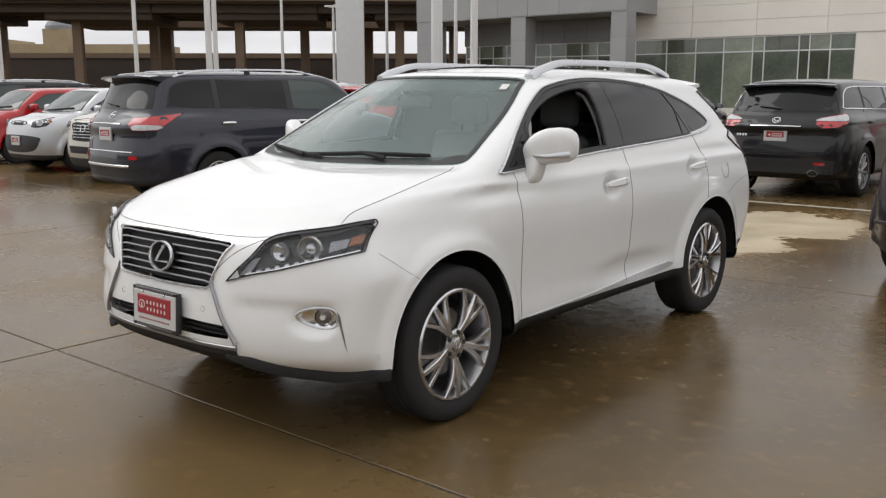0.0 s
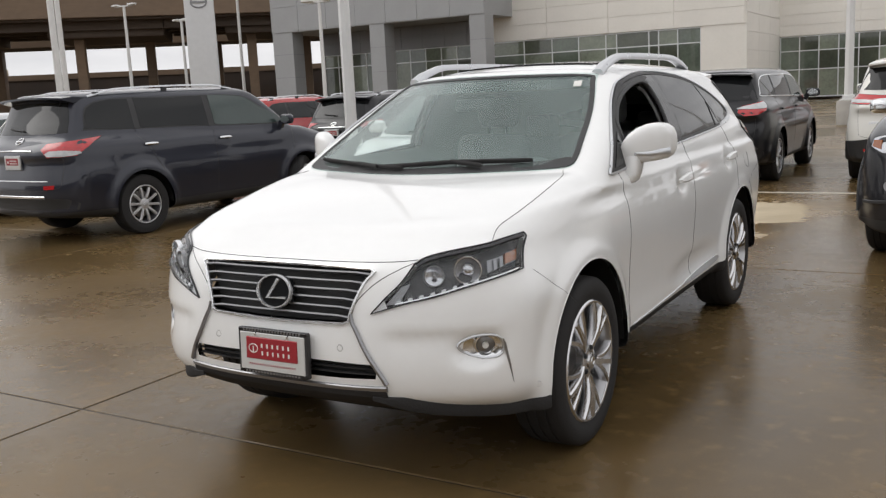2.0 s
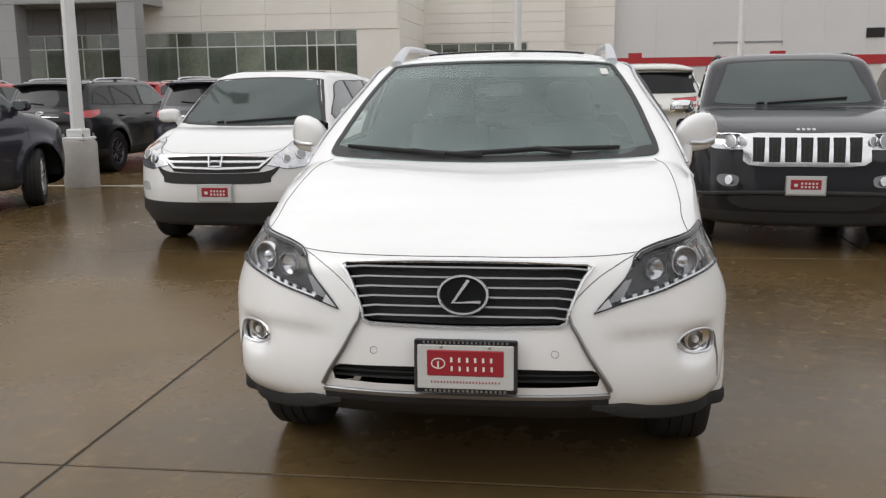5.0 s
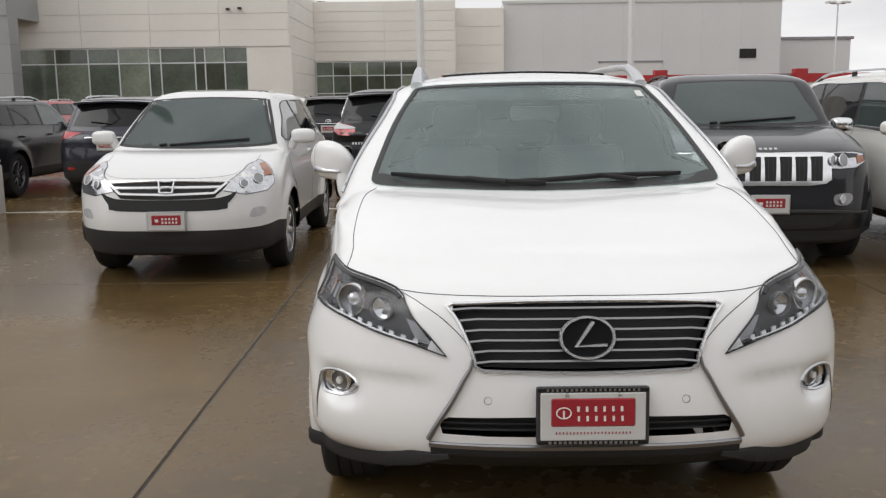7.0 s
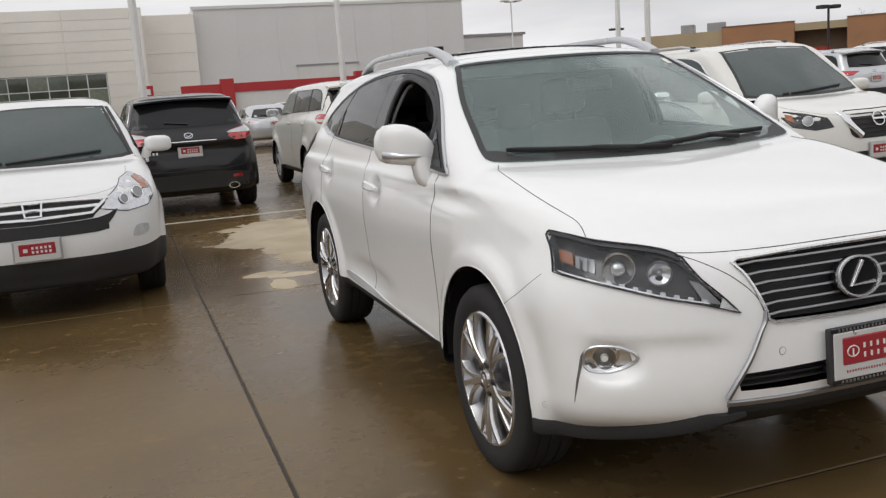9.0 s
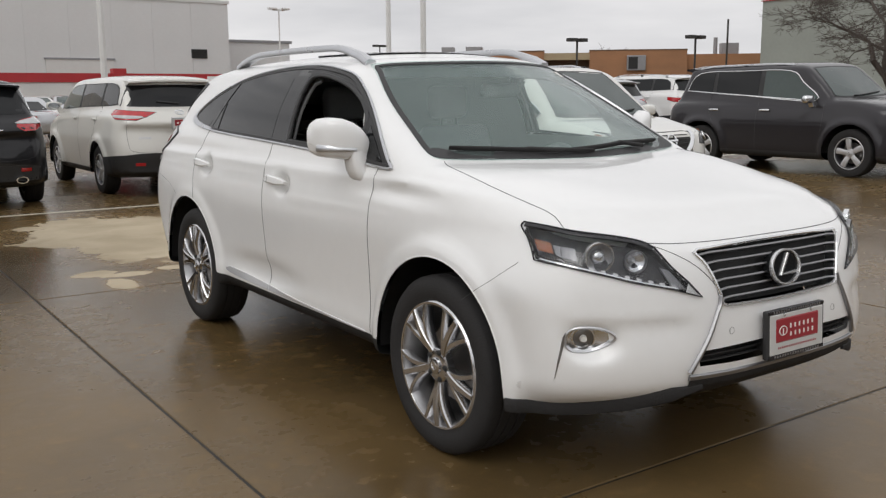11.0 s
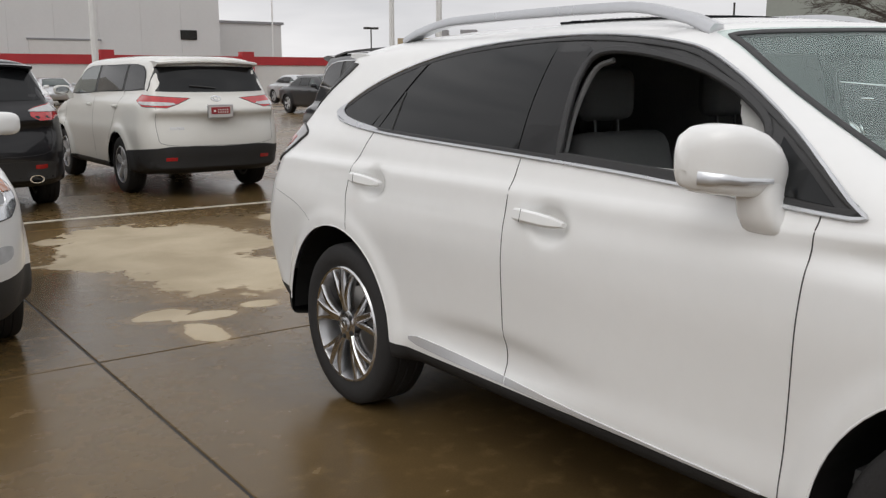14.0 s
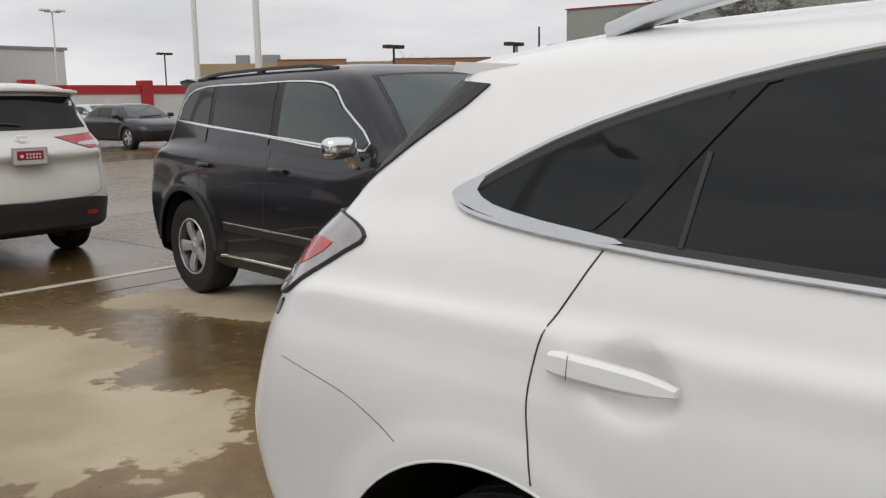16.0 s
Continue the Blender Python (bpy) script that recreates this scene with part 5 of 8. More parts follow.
part("tower", box(-13.6, -8.8, -2, 3, 0, 13.0), M_stucco, chapel)
dome = lathe([(10.9, 2.7), (11.6, 2.7), (12.4, 2.2), (12.9, 1.6), (13.0, 0.1)], 20, "z")
part("dome", dome, M_greydark, chapel).location = (-11.2, 0.5, 2.0)
part("wing", box(-30, -22, -0.5, 14, 0, 11.2), M_stucco, chapel)


# ---- poles and signs ----
def light_pole(x, y, height, r, base=None, arms=0, group="white lot light poles", label="tall white square-section lot light pole"):
    p = thing("light_pole", Matrix.Translation((x, y, 0)), label, "light pole", group)
    z0 = base[1] if base else 0.0
    part("mast", tube([(0, 0, z0), (0, 0, height * 0.5), (0, 0, height)], r, 8, taper=[1, 0.9, 0.75]), M_pole, p, smooth=30)
    if base:
        part("pedestal", lathe([(0, base[0]), (base[1] - 0.05, base[0]), (base[1], base[0] - 0.04), (base[1], 0.05)], 28, "z"), M_concrete, p, "cast concrete pedestal", smooth=40)
        part("base_plate", box(-r * 1.8, r * 1.8, -r * 1.8, r * 1.8, base[1], base[1] + 0.04, 0.01), M_pole, p)
        part("collar", box(-r * 1.25, r * 1.25, -r * 1.25, r * 1.25, base[1] + 0.04, base[1] + 0.16, 0.02), M_pole, p)
        for dx in (-1, 1):
            for dy in (-1, 1):
                part("anchor_bolt", tube([(dx * r * 1.5, dy * r * 1.5, base[1] + 0.03), (dx * r * 1.5, dy * r * 1.5, base[1] + 0.09)], 0.015, 6), M_metal, p)
    if arms:
        part("cross_arm", box(-arms, arms, -0.05, 0.05, height - 0.05, height + 0.05), M_pole, p)
        for dx in (-1, 1):
            part("lamp_head", box(dx * arms - 0.32, dx * arms + 0.32, -0.2, 0.2, height + 0.02, height + 0.16, 0.03), M_pole, p)
    return p


light_pole(-7.0, 9.25, 8.8, 0.105, (0.26, 0.72), 0.62)
for x, y, r in ((-19.6, 26.5, 0.16), (-1.2, 27.2, 0.13), (8.2, 39.3, 0.15), (16.2, 25.8, 0.11), (23.1, 39.5, 0.14)):
    light_pole(x, y, 14.0, r, (0.34, 0.75))
for x, y, hgt, a, r in ((-38.5, 23.0, 7.8, 0.45, 0.12), (-36.0, 25.6, 14.0, 0.9, 0.17), (-37.2, 26.9, 14.0, 0.0, 0.14), (-56.0, 47.5, 9.5, 0.9, 0.14), (-52.5, 50.0, 8.2, 0.5, 0.13), (-49.0, 21.0, 13.0, 0.6, 0.14),
                        (-55, 54, 10, 0.6, 0.12), (-46.5, 50.0, 9.4, 0.5, 0.13), (-24.2, 31.0, 6.0, 0.6, 0.1), (26.5, 60.4, 7.6, 0.5, 0.07)):
    light_pole(x, y, hgt, r, None, a)

sign = thing("pylon_sign", pose(-47.0, 46.5, 0, 0, 0, 42), "tall white pylon sign with red and grey maker marks", "sign")
M_signwhite = mat("white_sign_face", (0.70, 0.71, 0.72), 0.35, vary=0.04)
part("pylon_body", box(-1.05, 1.05, -0.35, 0.35, 0, 12.6, 0.06), M_signwhite, sign)
for z, mt, nm in ((11.7, M_redband, "red_mark"), (8.9, M_greydark, "grey_mark")):
    pts = [(0.55 * math.cos(t), -0.36, z + 0.38 * math.sin(t)) for t in np.linspace(0, 2 * math.pi, 24, endpoint=False)]
    mk = sweep(pts, Vector((0, -1, 0)), 0.12, 0.03, True)
    sweep([(-0.5, -0.36, z), (0.5, -0.36, z)], Vector((0, -1, 0)), 0.16, 0.03, False, mk)
    part(nm, mk, mt, sign)
lb = bmesh.new()
for k in range(6):
    box(-0.75 + k * 0.26, -0.57 + k * 0.26, -0.39, -0.34, 10.7, 10.95, 0, 1, lb)
part("sign_lettering", lb, M_redband, sign)


post = thing("lot_sign", Matrix.Translation((-0.3, 47.5, 0)), "small red and white notice on a slim steel post", "sign")
part("post", tube([(0, 0.03, 0), (0, 0.03, 2.2)], 0.03, 8), M_pole, post)
part("sign_face", box(-0.28, 0.28, -0.01, 0.01, 2.15, 2.8, 0.008, 1), M_redband, post)
part("notice_mark", box(-0.14, 0.14, -0.016, -0.009, 2.32, 2.62), M_signwhite, post)


# ---- far side: brick and green buildings, utility poles, bare tree ----
brick = thing("brick_building", pose(58, 62, 0, 0, 0, -42), "long low orange brick building with flat roof units", "building")
part("wall", box(1.0, 10.0, 0, 14, 0, 5.38), M_brick, brick)
part("wall_step", box(10.0, 40, 0.6, 14, 0, 4.98), M_brick, brick)
part("wall", box(-9.5, -3.3, 0, 14, 0, 5.38), M_brick, brick)
# set-back wall gets a darker brown, its shade put into the colour
part("shaded_recess", box(-3.3, 1.0, 2.2, 14, 0, 5.1), M_overpass, brick)
part("lintel", box(-3.3, 1.0, 0.15, 2.2, 4.55, 5.2), M_stucco, brick)
part("coping", box(0.95, 10.05, -0.06, 0.3, 5.38, 5.46), M_overpass, brick)
part("coping", box(-9.55, -3.25, -0.06, 0.3, 5.38, 5.46), M_overpass, brick)
part("wing", box(-16.8, -9.5, 0.2, 14, 0, 5.15), M_stucco, brick)
part("air_unit_window", box(4.45, 6.2, -0.3, 0.05, 3.5, 4.9, 0.04), M_metal, brick)
part("window_glass", box(4.6, 5.45, -0.34, -0.25, 3.65, 4.75), M_dark, brick)
for x, y, w, hh in ((-13.4, 2.0, 1.2, 0.8), (-11.0, 2.0, 1.6, 0.8), (13.6, 3, 1.6, 0.9)):
    part("roof_unit", box(x, x + w, y, y + 1.5, 4.9, 5.2 + hh, 0.05), M_metal, brick)
part("roof_flue", tube([(13.0, 3, 4.9), (13.0, 3, 6.6)], 0.2, 10), M_metal, brick)
green = thing("green_grey_hall", pose(60, 43.3, 0, 0, 0, -84.5), "tall plain grey-green rendered hall with a red roof edge", "building")
part("wall", box(0, 45, 0, 20, 0, 8.45), M_greenwall, green)
part("roof_edge", box(-0.1, 45.1, -0.12, 20.1, 8.45, 8.52), M_redband, green)
for x, y, hgt, arm in ((39.6, 42.6, 5.0, 0.45), (44.8, 37.1, 5.05, 0.45), (52.3, 40.5, 6.6, 0), (49.0, 83.6, 6.7, 0.5)):
    up = thing("utility_pole", Matrix.Translation((x, y, 0)), "dark slender pole with square lamp heads" if arm else "dark slender timber pole", "pole", "dark poles" if arm else "")
    part("mast", tube([(0, 0, 0), (0, 0, hgt)], 0.07, 8), M_darkpole, up)
    if arm:
        for sx in (-1, 1):
            part("lamp_head", box(sx * arm - 0.30, sx * arm + 0.30, -0.25, 0.25, hgt - 0.2, hgt + 0.02, 0.03), M_darkpole, up)
        part("cross_arm", box(-arm, arm, -0.04, 0.04, hgt - 0.13, hgt - 0.05), M_darkpole, up)


def bare_tree(x, y, height, seed, spread=1.0, depth=7):
    """A leafless oak: a tapered trunk that forks into ever finer crooked twigs."""
    rnd = random.Random(seed)
    t = thing("bare_tree", Matrix.Translation((x, y, 0)), "bare winter oak with a wide crown of fine twigs", "tree")
    trunk, V, Q = bmesh.new(), [], []

    def twig(pts, r, taper):
        base = len(V)
        for i, p in enumerate(pts):
            d = (pts[min(i + 1, len(pts) - 1)] - pts[max(i - 1, 0)]).normalized()
            a = d.orthogonal().normalized()
            b = d.cross(a)
            V.extend(tuple(p + (a * math.cos(w) + b * math.sin(w)) * (r * taper[i])) for w in (0, 2.094, 4.189))
        for i in range(len(pts) - 1):
            for k in range(3):
                q = base + 3 * i
                Q.append((q + k, q + (k + 1) % 3, q + 3 + (k + 1) % 3, q + 3 + k))

    def grow(p, d, length, r, level):
        pts, q, dd = [p], p.copy(), d.copy()
        n = 4 if level < 4 else 3
        for _ in range(n):
            dd = (dd + Vector((rnd.uniform(-1, 1), rnd.uniform(-1, 1), rnd.uniform(-0.5, 0.6))) * 0.28).normalized()
            q = q + dd * (length / n)
            pts.append(q)
        taper = [1 - 0.45 * i / n for i in range(n + 1)]
        if level < 2:
            tube(pts, r, 7, trunk, taper)
        else:
            twig(pts, r, taper)
        if level >= depth:
            return
        for k in range(3):
            i = n if k == 0 else rnd.randint(max(1, n - 2), n)
            nd = (dd + Vector((rnd.uniform(-1, 1) * spread, rnd.uniform(-1, 1) * spread, rnd.uniform(-0.62, 0.62)))).normalized()
            grow(pts[i], nd, length * rnd.uniform(0.62, 0.82), max(r * 0.56, 0.008), level + 1)

    grow(Vector((0, 0, 0)), Vector((0.05, 0, 1)), height * 0.25, height * 0.017, 0)
    part("trunk", trunk, M_bark, t, smooth=60)
    me = bpy.data.meshes.new("crown")
    me.from_pydata(V, [], Q)
    part("crown", me, M_bark, t)
    return t


bare_tree(31.0, 15.9, 11.0, 3, 1.5, 8)
bare_tree(36.5, 10.5, 10, 8, 1.2, 8)
bare_tree(66, 66, 9, 5, 1.0)


# ---- unseen dark wall added behind the camera: closes the place, darkens reflections ----
M_backdrop = mat("reflection_backdrop", (0.13, 0.125, 0.115), 0.9, vary=0.25, scale=0.15)
street = thing("reflection_backdrop", Matrix.Identity(4), "plain dark wall added out of view to darken reflections", "wall", kind="structure")
part("wall", box(-90, 90, -46, -45, 0, 7.5), M_backdrop, street)


# ---- the white crossover in the middle ----
HS = dict(fo=0.975, wb=2.74, wa=2.820, crease=(0.016, 0.49, 0.674), ro=1.05, W=0.935, zr=1.70, rw=0.37, arch=0.450, bow=(0.34, 0.20, 0.33, 0.12), wrap=(0.27, 0.49), brow=0.085, bowls=((0.945, 1.430, 1.010, 0.060, 0.100, 0.068), (0.938, 2.525, 1.044, 0.060, 0.100, 0.068), (0.950, 1.72, 0.490, 0.062, 0.56, 0.095), (0.868, -0.838, 0.608, 0.135, 0.135, 0.078), (0.948, 0.05, 1.058, 0.060, 0.62, 0.05)), stern=0.03, taperf=0.0, bown=3.5, nose=0.01, kf=0.05, zb=1.19, flare=0.0, taper=0.06, k=0.10)
HS["low"] = [(-0.50, 0.24), (-0.66, 0.29), (-0.83, 0.36), (-0.935, 0.425), (-0.962, 0.50), (-0.965, 0.60), (-0.94, 0.76), (-0.905, 0.885), (-0.85, 0.945), (-0.74, 0.997), (-0.6, 1.052), (-0.2, 1.132), (0.15, 1.172), (0.6, 1.175), (1.4, 1.185), (2.6, 1.25),
             (3.15, 1.27), (3.48, 1.23), (3.66, 1.06), (3.75, 0.86), (3.79, 0.70), (3.74, 0.52), (3.62, 0.38), (3.4, 0.31), (2.74, 0.29), (0.4, 0.29), (-0.4, 0.24)]
HS["top"] = [(-0.04, 0.98), (0.03, 1.160), (0.41, 1.405), (0.79, 1.620), (0.95, 1.652), (1.22, 1.690), (1.7, 1.710), (2.3, 1.702), (2.8, 1.666), (3.16, 1.602), (3.20, 1.555), (3.34, 1.42), (3.50, 1.25), (3.52, 1.05), (2.6, 0.9), (0.8, 0.9)]
HS["sect"] = [(0.60, 0.22), (0.82, 0.25), (0.895, 0.33), (0.916, 0.41), (0.914, 0.52), (0.924, 0.68), (0.937, 0.85), (0.931, 0.96), (0.917, 1.03), (0.912, 1.080), (0.906, 1.102), (0.882, 1.120), (0.866, 1.16), (0.85, 1.22), (0.79, 1.45)]
HS["sect_top"] = [(0.90, 0.95), (0.878, 1.12), (0.858, 1.22), (0.803, 1.38), (0.722, 1.53), (0.665, 1.60), (0.54, 1.658), (0.3, 1.700), (-0.3, 1.714)]
HS["trim"] = lambda y: np.interp(y, [-1.0, -0.94, -0.86, -0.72, -0.6, -0.45, 0.4, 2.3, 3.2, 3.7], [0.455, 0.445, 0.405, 0.378, 0.362, 0.362, 0.385, 0.385, 0.43, 0.47])


def hero_mirror(car, side):
    """Door mirror: housing that tapers to its foot on the door, with a dark indicator strip."""
    bm = bmesh.new()
    rows = [(0.862, 0.635, 0.040, 1.170, 1.225), (0.885, 0.642, 0.058, 1.164, 1.268), (0.915, 0.652, 0.070, 1.163, 1.300), (0.955, 0.667, 0.080, 1.165, 1.325), (1.000, 0.685, 0.086, 1.170, 1.340),
            (1.042, 0.705, 0.085, 1.174, 1.344), (1.077, 0.724, 0.078, 1.180, 1.338), (1.099, 0.738, 0.064, 1.192, 1.322), (1.110, 0.746, 0.042, 1.212, 1.300), (1.115, 0.750, 0.016, 1.236, 1.276)]
    n = 28
    e = lambda q: math.copysign(abs(q) ** 0.54, q)
    rings = []
    rows = [(0.845 + (x - 0.862) * 0.86, y + 0.025, hy, z0 + 0.004, z1 + 0.016) for x, y, hy, z0, z1 in rows]
    for x, yc, hy, z0, z1 in rows:
        ring = []
        for i in range(n):
            a = 2 * math.pi * i / n
            cy = e(math.cos(a))
            ring.append(bm.verts.new((side * (x + 0.02 * (cy if cy > 0 else 0)), yc + hy * (cy * 0.62 if cy > 0 else cy), (z0 + z1) / 2 + (z1 - z0) / 2 * e(math.sin(a)))))
        rings.append(ring)
    for p, q in zip(rings, rings[1:]):
        for i in range(n):
            bm.faces.new((p[i], p[(i + 1) % n], q[(i + 1) % n], q[i]))
    bm.faces.new(rings[0])
    bm.faces.new(rings[-1][::-1])
    bmesh.ops.recalc_face_normals(bm, faces=bm.faces)
    pod = part("door_mirror", bm, M_white, car, smooth=60)
    g = box(0.875, 1.025, 0.715, 0.727, 1.19, 1.33, 0.02, 3)
    for v in g.verts:
        v.co.y += (v.co.x - 0.89) * 0.42
        v.co.x *= side
    bmesh.ops.recalc_face_normals(g, faces=g.faces)
    part("mirror_glass", g, M_privacy, pod)
    line, nrm = [], []
    for x, yc, hy, z0, z1 in rows[3:-1]:
        z = 1.218 if x < 1.02 else 1.224
        t = min(abs(z - (z0 + z1) / 2) / ((z1 - z0) / 2), 0.98)
        k = math.sqrt(1 - min(t ** (1 / 0.54), 1.0) ** 2) ** 0.54
        line.append((side * x, yc - hy * k - 0.001, z))
        nrm.append(Vector((side * max(0.0, (x - 0.97) * 9), -1, 0.12)).normalized())
    part("indicator_strip", sweep(line, nrm, 0.034, 0.006, taper=list(np.linspace(0.35, 1.0, len(line)))), M_satin, pod, "satin chrome indicator strip", smooth=40)
    foot = bmesh.new()
    rings = []
    for z, xc, yc, hx, hy in ((1.210, 0.898, 0.665, 0.046, 0.056), (1.170, 0.900, 0.662, 0.045, 0.058), (1.125, 0.898, 0.655, 0.042, 0.060), (1.090, 0.890, 0.648, 0.036, 0.056), (1.076, 0.884, 0.644, 0.024, 0.045)):
        rings.append([foot.verts.new((side * (xc + hx * e(math.cos(a))), yc + hy * e(math.sin(a)), z)) for a in np.linspace(0, 2 * math.pi, 20, endpoint=False)])
    for p, q in zip(rings, rings[1:]):
        for i in range(20):
            foot.faces.new((p[i], p[(i + 1) % 20], q[(i + 1) % 20], q[i]))
    foot.faces.new(rings[0])
    foot.faces.new(rings[-1][::-1])
    bmesh.ops.recalc_face_normals(foot, faces=foot.faces)
    part("mirror_foot", foot, M_white, pod, smooth=60)


def make_hero():
    car = thing("crossover_car", Matrix.Identity(4), "pearl white crossover with front side windows lowered, wet from rain", "car")
    s = HS
    sh = Shell(s, 0.020)
    inner_V, inner_Q = surface_net(sh.F + 0.045, sh.o, sh.h)
    # outlines on the skin
    half = [(0.40, 1.180), (0.66, 1.186), (0.735, 1.196), (0.742, 1.225), (0.728, 1.275), (0.672, 1.43), (0.592, 1.570), (0.545, 1.604), (0.3, 1.614)]
    shield = smooth_line([(0, 1.178)] + half + [(0, 1.617)] + mirror(half[::-1]), 3, True)
    glass_dlo = smooth_line([(0.395, 1.143), (0.435, 1.182), (0.635, 1.335), (0.92, 1.50), (1.12, 1.572), (1.5, 1.608), (1.95, 1.597), (2.35, 1.55), (2.70, 1.455), (2.94, 1.345), (2.985, 1.312), (2.90, 1.275), (2.5, 1.240), (1.62, 1.208), (1.1, 1.185), (0.58, 1.150)], 4, True)
    front_win = [(1.455, 1.222), (1.1, 1.206), (0.74, 1.186)] + smooth_line([(0.705, 1.20), (0.70, 1.33), (0.80, 1.412), (0.95, 1.482), (1.10, 1.525), (1.27, 1.553), (1.40, 1.558), (1.462, 1.53), (1.478, 1.46)], 4)
    head = smooth_line([(-0.205, 0.758), (-0.09, 0.793), (0.03, 0.818), (0.145, 0.846), (0.26, 0.869), (0.372, 0.882)], 3) + smooth_line([(0.378, 0.912), (0.392, 0.952), (0.412, 0.985), (0.400, 1.000)], 2)
    head += smooth_line([(0.33, 0.993), (0.235, 0.979), (0.10, 0.964), (0.01, 0.948), (-0.035, 0.928)], 3) + smooth_line([(-0.09, 0.868), (-0.15, 0.815)], 2)
    fog = smooth_line([(0.100, 0.632), (0.135, 0.658), (0.19, 0.668), (0.25, 0.658), (0.272, 0.62), (0.255, 0.585), (0.195, 0.577), (0.135, 0.598)], 4, True)
    grille = smooth_line([(-0.408, 0.914), (-0.20, 0.921), (0, 0.922), (0.20, 0.921), (0.408, 0.914)], 3) + smooth_line([(0.430, 0.905), (0.393, 0.862), (0.352, 0.77), (0.342, 0.728)], 3) + smooth_line([(0.32, 0.717), (0, 0.710), (-0.32, 0.717)], 3) + smooth_line([(-0.342, 0.728), (-0.352, 0.77), (-0.393, 0.862), (-0.430, 0.905)], 3)
    lower = [(-0.452, 0.570), (0, 0.577), (0.452, 0.570), (0.474, 0.516), (0.3, 0.510), (0, 0.507), (-0.3, 0.510), (-0.474, 0.516)]
    # openings in the skin, drawn before it is split into panels
    plan = [("front", shield), ("left", front_win), ("right", front_win), ("front_left", head), ("front_right", head), ("front", grille), ("front", lower), ("front_left", fog), ("front_right", fog)]
    covers = {}
    covers["shield"] = sh.patch("front", [(u * 1.012, 1.365 + (v - 1.365) * 1.03) for u, v in shield], 0.003, 0.004, 0.06)
    for view in ("left", "right"):
        covers[view] = sh.patch(view, glass_dlo, 0.002, 0.006, 0.06)
    for view in ("front_left", "front_right"):
        covers[view + "_cover"] = sh.patch(view, head, 0.007, 0.004, 0.03)
        covers[view + "_house"] = sh.patch(view, head, -0.035, 0.006, 0.035)
        covers[view + "_rim"] = sh.bar(view, head, 0.0045, 0.006, 0.003, True, 0.025)
        covers[view + "_fogc"] = sh.patch(view, fog, -0.012, 0.006, 0.03)
        covers[view + "_fogrim"] = sh.bar(view, fog, 0.010, 0.008, -0.002, True, 0.02)
    covers["grille"] = sh.patch("front", grille, -0.045, 0.006, 0.06, True)
    covers["lower"] = sh.patch("front", lower, -0.05, 0.006, 0.06, True)
    hits = sh.bvh
    level = s["trim"]
    sh.split_level(level)
    sh.cut_wheels()
    for view, poly in plan:
        sh.cut(view, poly)
    c = sh.centre()
    Y, Z, X = c[:, 1], c[:, 2], np.abs(c[:, 0])
    low = Z < level(Y)
    panels = [
        ("front_door", in_poly([(0.56, 0.36), (0.53, 0.94), (0.47, 1.15), (0.50, 1.17), (0.92, 1.52), (1.5, 1.62), (1.62, 1.21), (1.65, 1.0), (1.66, 0.36)], Y, Z) & (X > 0.5)),
        ("rear_door", in_poly([(1.66, 0.36), (1.65, 1.0), (1.62, 1.21), (1.5, 1.62), (2.4, 1.56), (2.5, 1.25), (2.69, 1.09), (2.73, 0.98), (2.70, 0.85), (2.40, 0.66), (2.30, 0.36)], Y, Z) & (X > 0.5)),
        ("hood", (Z > 0.93) & (Y < 0.35) & (X < 0.735) & (Z < 1.25)),
        ("front_bumper", (Y < -0.2) & (Z < 0.93) & in_poly([(-1.2, 0.2), (-1.2, 0.95), (-0.45, 0.90), (-0.18, 0.67), (-0.3, 0.2)], Y, Z)),
        ("rear_bumper", in_poly([(3.02, 0.2), (3.05, 0.815), (3.227, 0.889), (4.0, 0.93), (4.0, 0.2)], Y, Z)),
        ("tailgate", (Y > 3.2) & (Z >= 0.86) & (X < 0.68)),
        ("roof", (Z > 1.59) & (X < 0.64)),
    ]
    taken = low.copy()
    sh.piece("sill_trim", low, M_rubber, car, "matt black lower trim")
    for name, msk in panels:
        msk = msk & ~taken
        taken |= msk
        if name.endswith("door"):
            for sgn in (1, -1):
                sh.piece(name, msk & (c[:, 0] * sgn > 0), M_white, car)
        else:
            sh.piece(name, msk, M_white, car)
    sh.piece("body", ~taken, M_white, car)
    # inner lining with the same openings
    outer_V, outer_Q, outer_N = sh.V, sh.Q, sh.N
    sh.V, sh.Q = inner_V, inner_Q
    sh.N = sh.normals(inner_V, inner_Q)
    sh.skin = 0.045
    sh.cut("front", shield)
    for view in ("left", "right"):
        sh.cut(view, [(0.74, 1.21), (0.88, 1.44), (1.20, 1.56), (1.50, 1.57), (1.52, 1.21)])
    ci = sh.centre()
    sh.piece("cabin_lining", (ci[:, 1] > 0.02) & (ci[:, 2] > 0.42) & (ci[:, 1] < 3.3) & (np.hypot(ci[:, 1], ci[:, 2] - 0.37) > 0.56) & (np.hypot(ci[:, 1] - 2.820, ci[:, 2] - 0.37) > 0.56), M_interior2, car, "dark grey cabin lining")
    sh.V, sh.Q, sh.N, sh.skin = outer_V, outer_Q, outer_N, 0.0
    arch_liner(car, s)

    # glazing
    part("windscreen", covers["shield"], M_glass, car, "greenish windscreen beaded with rain", smooth=30)
    edge = sh.bar("front", [(u * 0.992, 1.365 + (v - 1.365) * 0.985) for u, v in shield], 0.026, 0.004, 0.002, True)
    part("windscreen_border", edge, M_plastic, car)
    visor = sh.patch("front", [(-0.60, 1.545), (0.60, 1.545), (0.545, 1.598), (0, 1.608), (-0.545, 1.598)], -0.006, 0.003, 0.08)
